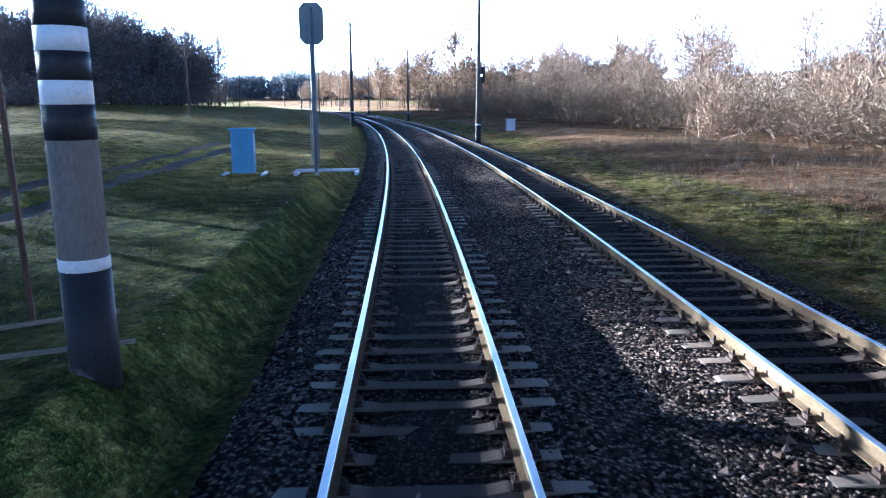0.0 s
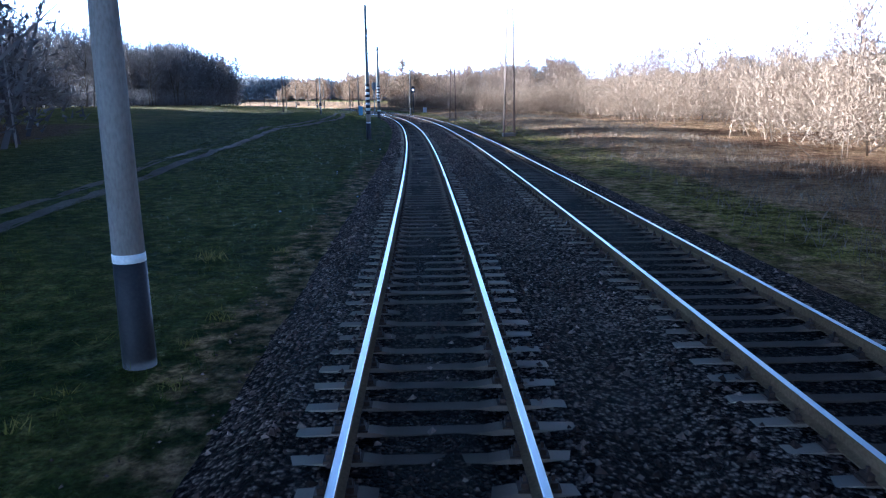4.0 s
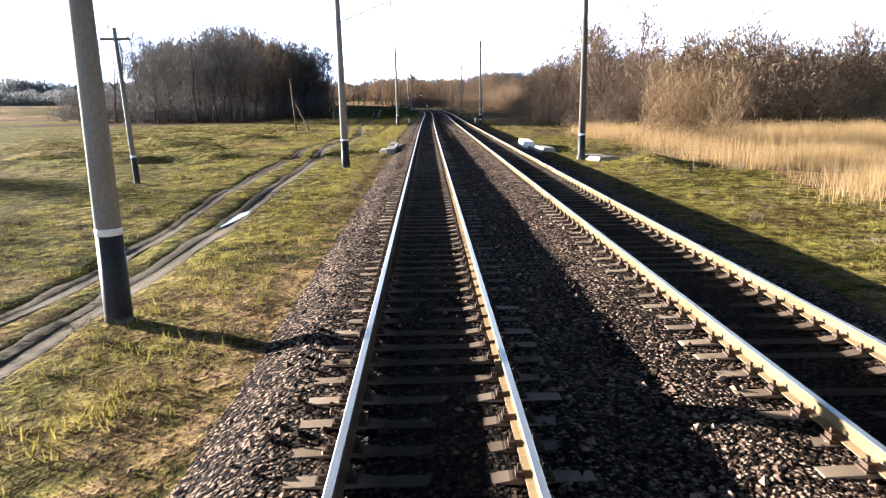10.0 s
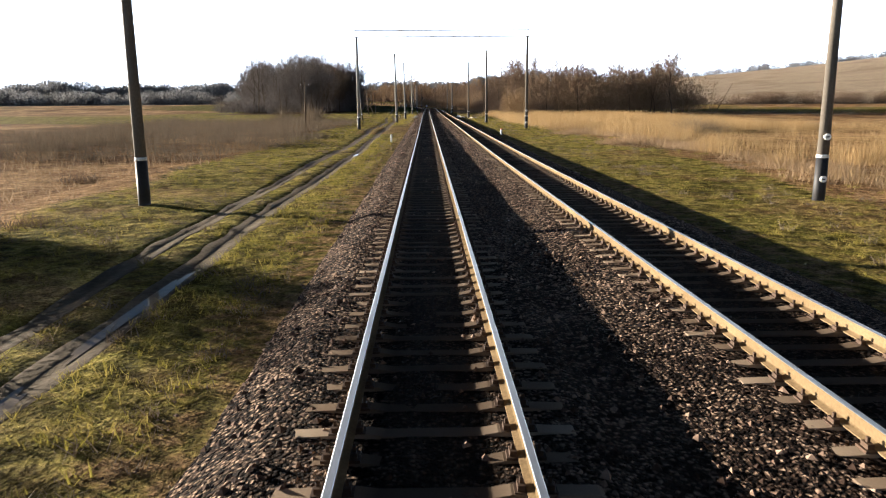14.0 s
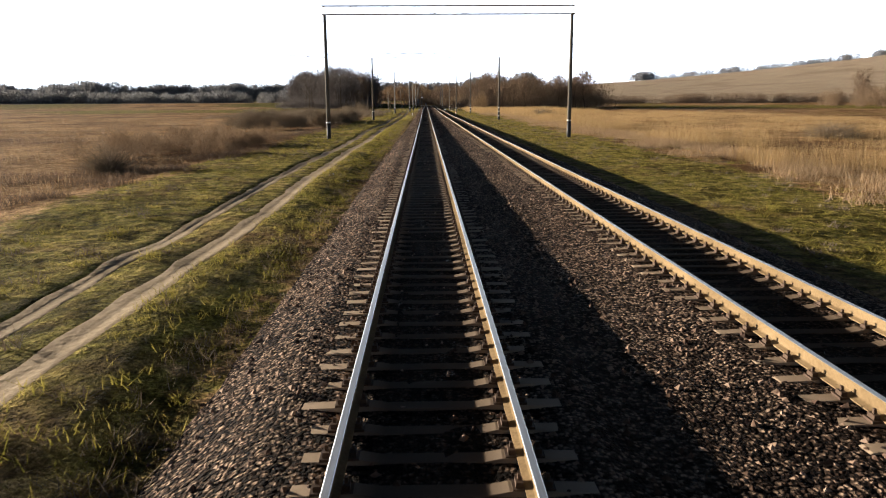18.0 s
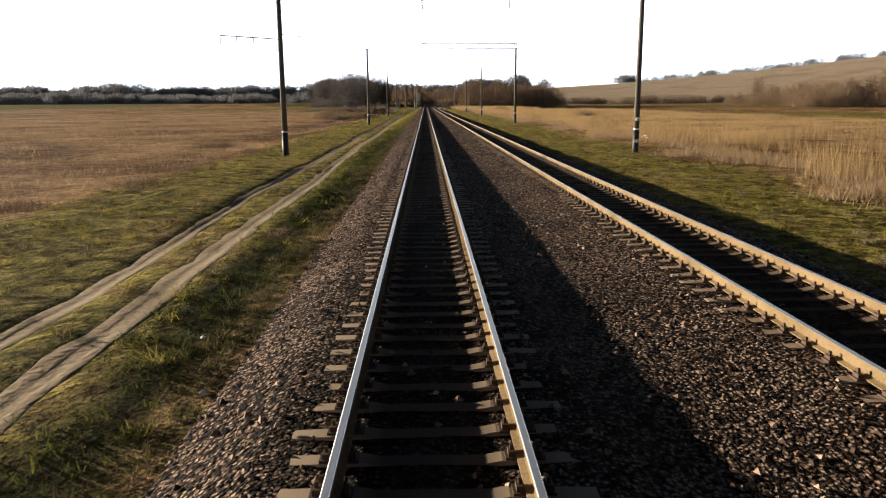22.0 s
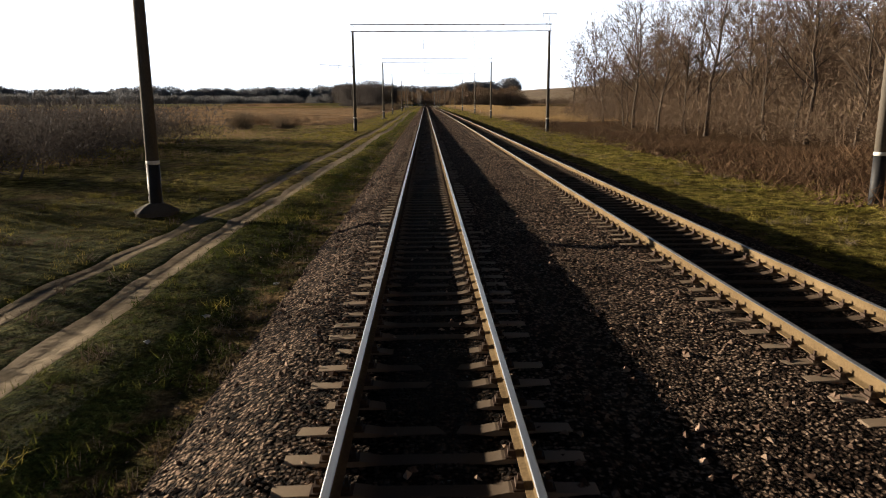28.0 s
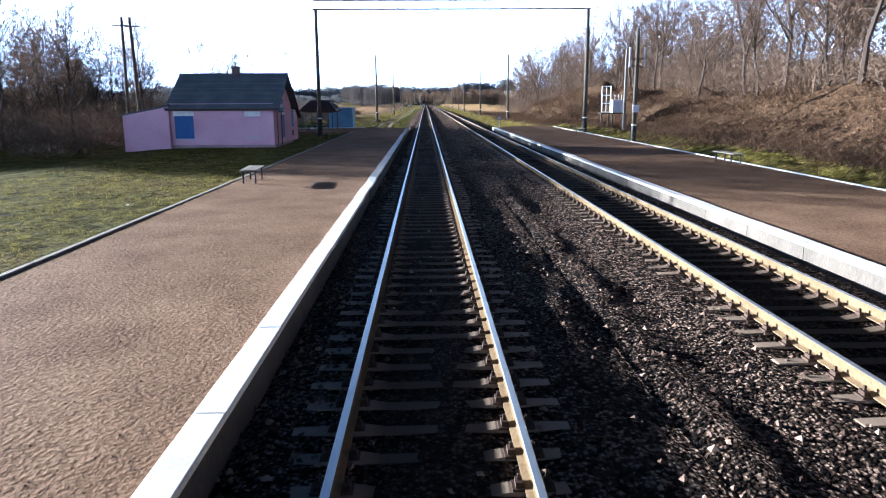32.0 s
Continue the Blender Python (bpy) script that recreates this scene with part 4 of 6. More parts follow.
# ---- woods ----
def bare_tree(seed, h, spread, limbs=13, branches=7, twigs=11, tw=0.017, low=0.25, fill=1300):
    """Trunk with limbs, and a crown of thin bare twigs; two lists of faces round the origin."""
    r = np.random.RandomState(seed)
    tv, tf, cv, cf = [], [], [], []

    def bar(v, f, p, q, a, b, n=3):
        ax = (q - p) / (np.linalg.norm(q - p) + 1e-6)
        u = np.cross(ax, (0.3, 0.9, 0.2))
        u /= np.linalg.norm(u) + 1e-6
        w = np.cross(ax, u)
        k = len(v)
        for c, rad in ((p, a), (q, b)):
            for i in range(n):
                t = 2 * math.pi * i / n
                v.append(c + (u * math.cos(t) + w * math.sin(t)) * rad)
        for i in range(n):
            f.append((k + i, k + (i + 1) % n, k + n + (i + 1) % n, k + n + i))

    def blade(p, q, a):
        d = q - p
        u = np.cross(d, r.normal(0, 1, 3))
        u *= a / (np.linalg.norm(u) + 1e-6)
        k = len(cv)
        cv.extend([p - u, p + u, q])
        cf.append((k, k + 1, k + 2))

    pts, p = [np.zeros(3)], np.zeros(3)
    for i in range(6):
        p = p + np.array([r.normal(0, 0.014) * h, r.normal(0, 0.014) * h, h * 0.78 / 6])
        pts.append(p)
    r0 = 0.0085 * h + 0.03
    rad = [r0 * (1 - 0.14 * i) for i in range(7)]
    for i in range(6):
        bar(tv, tf, pts[i] - (np.array([0, 0, 0.3]) if i == 0 else 0), pts[i + 1], rad[i] * (1.25 if i == 0 else 1), rad[i + 1], 6)
    for i in range(limbs):
        t = low + (1 - low) * (i + r.uniform(0, 1)) / limbs
        k = min(5, int(t * 6))
        st = pts[k] + (pts[k + 1] - pts[k]) * (t * 6 - k)
        a = r.uniform(0, 6.28)
        ln = spread * (1.15 - 0.55 * t) * r.uniform(0.7, 1.2)
        up = r.uniform(0.45, 1.1) + 0.6 * t
        d = np.array([math.cos(a), math.sin(a), up])
        d /= np.linalg.norm(d)
        m = st + d * ln * 0.5 + np.array([0, 0, 0.05 * ln])
        e = m + (d + np.array([0, 0, 0.35])) * ln * 0.5
        lr = rad[k] * 0.5
        bar(tv, tf, st, m, lr, lr * 0.6, 4)
        bar(tv, tf, m, e, lr * 0.6, lr * 0.2, 4)
        for j in range(branches):
            q = (j + r.uniform(0.2, 1)) / branches
            bs = st + (m - st) * min(1, q * 2) if q < 0.5 else m + (e - m) * (q * 2 - 1)
            bd = d + r.normal(0, 0.55, 3)
            bd[2] += 0.35
            bd /= np.linalg.norm(bd)
            bl = ln * r.uniform(0.3, 0.6)
            be = bs + bd * bl
            bar(tv, tf, bs, be, lr * 0.28 + 0.004, 0.006, 3)
            for k2 in range(twigs):
                q2 = r.uniform(0.15, 1)
                ts = bs + (be - bs) * q2
                td = bd + r.normal(0, 0.6, 3)
                td[2] += 0.25
                td /= np.linalg.norm(td)
                blade(ts, ts + td * r.uniform(0.6, 1.5) * (0.4 + 0.05 * h), tw * r.uniform(0.5, 1.0))
    # the fine outer twigs that round the crown off
    for _ in range(fill):
        u = r.normal(0, 1, 3)
        u /= np.linalg.norm(u)
        q = r.uniform(0, 1) ** 0.4
        lump = 1 + 0.16 * math.sin(3 * math.atan2(u[1], u[0]) + seed) + 0.12 * math.sin(5 * u[2] + seed)
        c = np.array([u[0] * spread * 0.95, u[1] * spread * 0.95, u[2] * h * 0.33]) * q * lump + pts[4] * (1, 1, 0) + (0, 0, 0.66 * h)
        td = u * 0.7 + r.normal(0, 0.45, 3) + (0, 0, 0.45)
        td /= np.linalg.norm(td)
        blade(c, c + td * r.uniform(0.5, 1.3) * (0.35 + 0.04 * h), tw * r.uniform(0.5, 1.0))
    return np.array(tv), np.array(tf), np.array(cv), np.array(cf)


def mesh_data(name, v, f, mat):
    me = bpy.data.meshes.new(name)
    me.from_pydata([tuple(q) for q in v], [], [tuple(int(i) for i in q) for q in f])
    me.materials.append(mat)
    return me


KINDS = [bare_tree(1, 15, 4.4), bare_tree(2, 17, 5.0, 13), bare_tree(3, 13, 3.9), bare_tree(4, 19, 5.4, 14), bare_tree(5, 11, 3.8, 11)]
TREES = []
for _tv, _tf, _cv, _cf in KINDS:
    t = new("bare_tree", mesh_data("trunk", _tv, _tf, BARK))
    tagged(t, "tall leafless deciduous tree with a spreading crown", "tree", "bare trees")
    c = new("crown", mesh_data("crown", _cv, _cf, TWIG))
    c.parent = t
    TREES.append(t)
_used = set()


def plant(x, y, z, kind, size, turn, label=""):
    m = pose(x, y, z, 0, 0, turn)
    if kind not in _used:
        _used.add(kind)
        t = TREES[kind]
        t.matrix_basis = m @ Matrix.Diagonal((size, size, size, 1))
    else:
        t = copy_thing(TREES[kind], m)
        t.scale = (size, size, size)
    if label:
        tagged(t, label)
    return t


def wood(name, label, places, seed, twig_mat=None, sizes=(0.7, 1.1), light=False, bold=1.0):
    """A joined stand of trees that nobody could count."""
    r = np.random.RandomState(seed)
    tv, tf, cv, cf = [], [], [], []
    nt = nc = 0
    for x, y, z in places:
        k = KINDS[r.randint(len(KINDS))]
        a, g = r.uniform(0, 6.28), r.uniform(*sizes)
        R = np.array([[math.cos(a), -math.sin(a), 0], [math.sin(a), math.cos(a), 0], [0, 0, 1]]) * g
        tv.append(k[0] @ R.T + (x, y, z))
        stout = np.linalg.norm(k[0][k[1][:, 0]] - k[0][k[1][:, 1]], axis=1) > 0.05
        tf.append(k[1][stout | (r.rand(len(k[1])) < 0.12)] + nt)
        nt += len(k[0])
        v, f = k[2], k[3]
        w = v.reshape(-1, 3, 3).copy()
        mid = (w[:, 0] + w[:, 1]) / 2
        wide = bold * (1.2 if light else 1.0)
        w[:, 0], w[:, 1] = mid + (w[:, 0] - mid) * wide, mid + (w[:, 1] - mid) * wide
        v = w.reshape(-1, 3)
        if light:
            f = f[r.rand(len(f)) < (0.47 if light is True else light)]
        cv.append(v @ R.T + (x, y, z))
        cf.append(f + nc)
        nc += len(v)
    e = thing(name, label, "wood", (0, 0, 0), 0, "", "stuff")
    a = mesh_of("trunks", np.vstack(tv), np.vstack(tf), BARK, e)
    b = mesh_of("twigs", np.vstack(cv), np.vstack(cf), twig_mat or TWIG, e)
    return e


def brush(name, label, category, places, heights, per, mat, seed, spread=0.8, width=0.014, lean=0.35):
    """Thickets, reeds and weeds: many thin upright stems as one mesh."""
    r = np.random.RandomState(seed)
    p = np.repeat(np.asarray(places, float), per, 0)
    n = len(p)
    h = np.repeat(np.asarray(heights, float), per) * r.uniform(0.45, 1.0, n)
    p = p + np.stack([r.normal(0, spread, n), r.normal(0, spread, n), np.zeros(n)], -1)
    a = r.uniform(0, 3.1416, n)
    w = np.stack([np.cos(a), np.sin(a), 0 * a], -1) * (width * r.uniform(0.6, 1.4, n))[:, None]
    d = np.stack([r.normal(0, lean, n), r.normal(0, lean, n), np.ones(n)], -1) * h[:, None]
    e = p + d + np.stack([r.normal(0, 0.12, n), r.normal(0, 0.12, n), -0.04 + 0 * a], -1) * h[:, None]
    v = np.stack([p - w, p + w, e], 1).reshape(-1, 3)
    f = np.arange(3 * n).reshape(-1, 3)
    return tagged(mesh_of(name, v, f, mat), label, category, "", "stuff")


def thicket(name, label, places, heights, per, mat, seed, spread=1.0, width=0.011, category="brush", twig=1.0):
    """Rounded bushes of fine bare twigs, side by side, with some straight stems."""
    r = np.random.RandomState(seed)
    m0 = len(places)
    rad = np.asarray(heights, float) * 0.36 * spread * r.uniform(0.7, 1.4, m0)
    p0 = np.repeat(np.asarray(places, float), per, 0)
    n = len(p0)
    h, rx = np.repeat(np.asarray(heights, float), per), np.repeat(rad, per)
    a, uz = r.uniform(0, 6.2832, n), r.uniform(-0.15, 1, n)
    ur = np.sqrt(np.maximum(0, 1 - uz ** 2))
    u = np.stack([ur * np.cos(a), ur * np.sin(a), uz], -1)
    q = r.uniform(0, 1, n) ** 0.45
    p = p0 + u * np.stack([rx * q, rx * q, h * 0.74 * q], -1)
    p[:, 2] += 0.16 * h
    ln = twig * (0.3 + 0.05 * h) * r.uniform(0.5, 1.4, n)
    stem = r.uniform(0, 1, n) < 0.004
    ln = np.where(stem, h * r.uniform(0.5, 0.95, n), ln)
    p[:, 2] = np.where(stem, p0[:, 2] - 0.05, p[:, 2])
    d = u * 0.6 + np.array([0, 0, 0.4]) + r.normal(0, 0.55, (n, 3))
    d[stem, :2] *= 0.3
    d = d / np.linalg.norm(d, axis=1, keepdims=True) * ln[:, None]
    w = np.cross(d, r.normal(0, 1, (n, 3)))
    w *= (width * np.where(stem, 1.6, 1.0) * r.uniform(0.6, 1.3, n) / (np.linalg.norm(w, axis=1) + 1e-6))[:, None]
    v = np.stack([p - w, p + w, p + d], 1).reshape(-1, 3)
    return tagged(mesh_of(name, v, np.arange(3 * n).reshape(-1, 3), mat), label, category, "", "stuff")


def strew(n, s0, s1, o0, o1, seed, edge=0.0):
    """Random places on the ground between two offsets: s, o and world x, y, z."""
    r = np.random.RandomState(seed)
    s, o = r.uniform(s0, s1, n), r.uniform(o0, o1, n)
    if edge:
        o = o + edge * waves(s, 0 * s, 17, seed % 5)
    x, y = line(s, o)
    return s, o, np.stack([x, y, ground_z(s, o)], -1)


def spots(n, s0, s1, o0, o1, seed, edge=0.0):
    return strew(n, s0, s1, o0, o1, seed, edge)[2]


# trees that stand out singly, along the edges of the woods
def edge_row(s0, s1, step, o, jitter, sizes, seed, label=""):
    r = random.Random(seed)
    s = s0
    while s < s1:
        oo = o + r.uniform(-jitter, jitter)
        x, y = line(s, oo)
        plant(float(x), float(y), ground_at(s, oo), r.randrange(5), r.uniform(*sizes), r.uniform(0, 360), label)
        s += step * r.uniform(0.6, 1.5)


def stand(n, x0, x1, y0, y1, seed, inside=None):
    """Places of a stand of trees given in the plan's own x and y, on the ground."""
    r = np.random.RandomState(seed)
    x, y = r.uniform(x0, x1, n), r.uniform(y0, y1, n)
    if inside is not None:
        k = inside(x, y)
        x, y = x[k], y[k]
    z = [ground_at(*near_line(a, b)) for a, b in zip(x, y)]
    return np.stack([x, y, np.array(z)], -1)


def near_line(x, y):
    """The s and o of a place, from the nearest point of the line."""
    i = int(np.argmin((CX - x) ** 2 + (CY - y) ** 2))
    return float(SG[i]), float((x - CX[i]) * math.cos(TH[i]) + (y - CY[i]) * math.sin(TH[i]))


def heights(n, a, b, seed):
    return np.random.RandomState(seed).uniform(a, b, n)


def understorey(name, label, p, h, per, mat, seed, width, spread=1.2, twig=0.6):
    return thicket(name, label, p, heights(len(p), *h, seed + 7), per, mat, seed, spread, width, "brush", twig)


# the wood on the bank beside the stop, up to the marsh
edge_row(-30, 218, 5.5, 27.5, 2.5, (0.85, 1.12), 1, "leafless tree on the bank beside the railway stop")
edge_row(214, 244, 2.6, 37, 4.0, (0.4, 0.62), 7, "dark leafless tree at the edge of the marsh")
wood("wood_right_of_stop", "leafless wood on the bank beside the stop", spots(190, -60, 242, 29, 75, 21), 1, None, (0.8, 1.2), 0.75, 2.2)
_p = np.vstack([spots(300, -40, 135, 24, 40, 34, 1.0), spots(300, 105, 240, 24, 40, 33, 1.2)])
understorey("bank_brush", "dense reddish-brown brush on the bank", _p, (2.5, 7.5), 300, TWIG, 44, 0.02, 1.15, 0.9)
_p = spots(170, -40, 242, 30, 62, 36)
understorey("bank_wood_understorey", "brown understorey filling the wood on the bank", _p, (7, 13), 300, TWIG, 57, 0.06, 1.1, 0.9)
# the wood beyond the meadow: a dense round stand, its near end open between the trunks
_w = stand(110, -76, -27, 738, 788, 22, lambda x, y: ((x + 51) / 24) ** 2 + ((y - 763) / 25) ** 2 < 1)
wood("wood_by_meadow", "dense leafless wood beyond the meadow", _w, 2, ASH, (0.95, 1.2), True, 5.0)
_w = stand(46, -57, -32, 690, 744, 23)
wood("open_wood_by_meadow", "open row of tall leafless trees beside the meadow", _w, 14, ASH, (0.9, 1.15), True, 2.0)
edge_row(698, 776, 8.0, -33, 2.5, (0.95, 1.25), 3, "tall leafless tree at the edge of a wood")
_p = stand(330, -78, -27, 696, 788, 33, lambda x, y: (x > -72) & (((x + 52) / 26) ** 2 + ((y - 744) / 50) ** 2 < 1))
understorey("undergrowth", "dense dark undergrowth of the wood", _p, (3.5, 7.5), 230, ASH, 43, 0.085, 1.2, 1.1)
_p = stand(120, -72, -27, 752, 786, 34, lambda x, y: ((x + 50) / 24) ** 2 + ((y - 764) / 24) ** 2 < 1)
understorey("wood_crowns", "rounded crowns of bare twigs closing the wood's far end", _p, (13, 18), 420, ASH, 48, 0.11, 0.85, 0.9)
# the narrow wood behind it, along the inside of the bend


def inside_bend(x, y):
    return (x < -60 - 0.08 * (y - 760)) & (x > -4 - 0.158 * (y - 327))


_w = stand(200, -112, -58, 804, 868, 27, inside_bend)
wood("wood_inside_bend", "narrow grey leafless wood inside the bend", _w, 5, ASH, (0.74, 0.98), True, 6.0)
_p = stand(480, -112, -58, 800, 868, 28, inside_bend)
understorey("undergrowth_inside_bend", "dense undergrowth of the wood inside the bend", _p, (6.5, 12), 220, ASH, 49, 0.11, 1.1, 1.1)
_w = stand(110, -112, -64, 868, 950, 26, inside_bend)
wood("open_wood_inside_bend", "open row of tall leafless trees inside the bend", _w, 15, ASH, (1.0, 1.25), True, 2.4)
_p = stand(300, -112, -64, 868, 950, 25, inside_bend)
understorey("low_undergrowth_inside_bend", "low grey undergrowth under the open trees", _p, (3, 6), 150, ASH, 46, 0.11, 1.3, 1.2)
_w = stand(230, -115, -68, 945, 1058, 29, inside_bend)
wood("wood_far_left", "grey leafless wood where the line bends away", _w, 10, ASH, (1.0, 1.3), True, 6.5)
_p = stand(500, -115, -66, 945, 1060, 30, inside_bend)
understorey("undergrowth_far", "grey undergrowth at the foot of the wood", _p, (5, 11), 190, ASH, 50, 0.13, 1.3, 1.2)
# the wood and brush outside the bend
edge_row(648, 740, 9.0, 21, 3.0, (0.55, 0.75), 2, "leafless tree at the edge of a brushy wood")
edge_row(760, 1000, 8.0, 34, 6, (0.45, 0.7), 4, "leafless tree behind a belt of brush")
wood("wood_beyond_reeds", "brownish leafless wood beyond the reeds", spots(70, 655, 745, 24, 76, 24), 3, TWIG, (0.75, 1.0), True, 5.0)
wood("wood_behind_brush", "low leafless wood behind the belt of brush", spots(110, 740, 1000, 30, 66, 25), 13, TWIG, (0.5, 0.8), True, 4.0)
wood("wood_outside_bend", "leafless wood outside the far bend", spots(95, 960, 1260, 18, 85, 26), 4, BELT, (0.8, 1.1), True, 9.0)
wood("wood_hill_foot", "brown leafless belt of trees at the foot of the hill", np.array([(x, y, float(ground_z(np.array([y]), np.array([x]))[0])) for x, y in zip(np.random.RandomState(6).uniform(185, 340, 80), np.random.RandomState(7).uniform(590, 690, 80))]), 6, TWIG, (0.6, 1.05), True, 6.0)
_p = spots(430, 832, 1000, 19, 34, 31, 1.5)
understorey("brush_belt", "belt of tawny leafless brush along the line", _p, (3.0, 7.0), 330, BELT, 41, 0.034, 1.2, 0.8)
_p = spots(300, 735, 838, 22.5, 38, 38, 1.5)
understorey("tall_brush_belt", "tall tawny leafless brush along the line", _p, (4.5, 9.0), 520, BELT, 40, 0.026, 1.1, 0.6)
_p = spots(360, 652, 740, 17.5, 34, 32, 2.0)
understorey("brush_thicket", "thicket of brown leafless brush", _p, (2.4, 7), 330, TWIG, 42, 0.026, 1.2, 0.8)
_p = spots(220, 662, 748, 26, 80, 52)
understorey("wood_understorey", "dense brown understorey filling the wood", _p, (8, 15.5), 420, BELT, 54, 0.08, 1, 0.9)
_r = np.random.RandomState(25)
for _s, _o, _h, _w in ((449, -22.0, 3.3, 2.6), (453, -18.6, 3.0, 2.2), (461, -15.6, 3.2, 2.6), (468, -13.6, 2.7, 2.0), (478, -13.2, 3.0, 2.2), (474, -18.5, 3.2, 2.8), (470, -26.0, 2.8, 3.2)):
    _x, _y = line(np.full(9, _s) + _r.normal(0, 0.5 * _w, 9), np.full(9, _o) + _r.normal(0, 0.42 * _w, 9))
    _p = np.stack([_x, _y, np.full(9, ground_at(_s, _o))], -1)
    thicket("willow_bush", "dense rounded grey-brown leafless willow bush in the marsh", _p, _h * _r.uniform(0.72, 1.0, 9), 900, WEED, int(_s), 1.5, 0.017)
_p = spots(14, 468, 486, -28, -15, 63)
thicket("marsh_bushes", "thin grey-brown leafless bushes in the marsh", _p, _r.uniform(1.4, 2.4, len(_p)), 420, TWIG, 59, 1.5, 0.022)
_p = np.vstack([spots(44, 400, 428, -23, -13, 64), spots(26, 202, 240, -30, -20, 65)])
thicket("marsh_scrub", "thin low grey-brown scrub in the marsh", _p, np.random.RandomState(26).uniform(1.2, 2.1, len(_p)), 520, BELT, 60, 1.5, 0.015)
_p = spots(230, 208, 250, 33, 58, 37, 2.0)
thicket("marsh_edge_brush", "dense dark brush at the edge of the marsh", _p, np.random.RandomState(24).uniform(2.0, 8.5, len(_p)), 420, ASH, 58, 1.1, 0.012)
_r = np.random.RandomState(17)
_p = np.stack([_r.uniform(178, 350, 330), _r.uniform(590, 690, 330), np.full(330, -0.7)], -1)
thicket("hill_foot_understorey", "dense brown understorey at the foot of the hill", _p, _r.uniform(6, 17, 330) * (0.75 + 0.35 * ramp01(_p[:, 0], 178, 240)), 520, BELT, 55, 1.35, 0.11, "brush", 1.2)
_p = spots(22, 618.5, 628, 17.5, 22.5, 39)
thicket("tall_thicket", "tall wispy golden-brown thicket beside the reeds", _p, np.random.RandomState(15).uniform(5.0, 8.5, len(_p)), 620, BRUSH, 51, 0.55, 0.016)
_p = spots(800, 545, 648, 14.5, 48, 35, 1.5)
brush("reed_bed", "bed of tall golden dry reeds", "reeds", _p, np.random.RandomState(5).uniform(1.2, 2.1, len(_p)), 150, REED, 45, 0.95, 0.009, 0.17)
_p = spots(2100, 205, 560, 17.5, 80, 36, 2.5)
brush("reed_marsh", "marsh of dry reeds and sedge", "reeds", _p, np.random.RandomState(6).uniform(0.5, 1.7, len(_p)) * (0.75 + 0.35 * waves(_p[:, 1], _p[:, 0], 38, 3)), 90, REED, 46, 1.4, 0.0085, 0.2)
_p = spots(520, 505, 590, -45, -11.5, 37, 2.0)
brush("grey_weeds", "tangle of tall grey dry weeds", "weeds", _p, np.random.RandomState(7).uniform(0.7, 2.0, len(_p)), 90, WEED, 47, 0.8, 0.010, 0.35)
_p = spots(2200, 130, 510, -85, -13.0, 38, 2.0)
brush("sedge", "brown dry sedge on the marsh", "sedge", _p, np.random.RandomState(8).uniform(0.2, 0.75, len(_p)), 45, SEDGE, 48, 1.5, 0.016, 0.35)
# tufts where the verges drop to the marsh
_s, _o, _p = strew(2600, 205, 500, -19, -11.5, 68, 1.0)
_p = _p[waves(_s, _o, 11, 3) + 0.5 * waves(_s, _o, 3.7, 5) > 0.25]
brush("marsh_tufts", "dark brown tufts of dead sedge along the verge", "sedge", _p, np.random.RandomState(9).uniform(0.15, 0.6, len(_p)), 60, TWIG, 66, 0.45, 0.012, 0.4)
_s, _o, _p = strew(3600, 205, 560, 13.8, 22, 69, 1.0)
_p = _p[(waves(_s, _o, 13, 4) + 0.5 * waves(_s, _o, 4.1, 2) > 0.75 - 0.28 * (_o - 13.8))]
brush("verge_sedge", "brown dead sedge and weeds between the grass and the reeds", "sedge", _p, np.random.RandomState(10).uniform(0.15, 0.75, len(_p)), 60, SEDGE, 67, 0.5, 0.012, 0.4)
_s, _o, _p = strew(900, 210, 545, 17.5, 27, 70, 1.0)
_p = _p[waves(_s, _o, 17, 1) > 0.05]
brush("tall_reeds", "clumps of tall golden reeds at the edge of the marsh", "reeds", _p, np.random.RandomState(11).uniform(1.2, 2.1, len(_p)), 90, REED, 68, 0.6, 0.009, 0.17)


def shrub(s, o, h, w, seed, label="rounded leafless grey-brown shrub"):
    r = np.random.RandomState(seed)
    x, y = line(s, o)
    n = 900
    a, t = r.uniform(0, 6.28, n), np.arccos(r.uniform(0.05, 1, n))
    tip = np.stack([np.sin(t) * np.cos(a) * w, np.sin(t) * np.sin(a) * w, np.cos(t) * h], -1) * r.uniform(0.65, 1.05, n)[:, None]
    p0 = np.stack([r.normal(0, 0.12 * w, n), r.normal(0, 0.12 * w, n), 0 * a], -1) + tip * r.uniform(0, 0.5, n)[:, None]
    side = np.cross(tip - p0, r.normal(0, 1, (n, 3)))
    side *= 0.014 / (np.linalg.norm(side, axis=1, keepdims=True) + 1e-6)
    v = np.stack([p0 - side, p0 + side, tip], 1).reshape(-1, 3)
    f = np.arange(3 * n).reshape(-1, 3)
    ob = mesh_of("shrub", v, f, WEED)
    ob.matrix_basis = pose(float(x), float(y), ground_at(s, o))
    return tagged(ob, label, "shrub", "shrubs on the marsh")


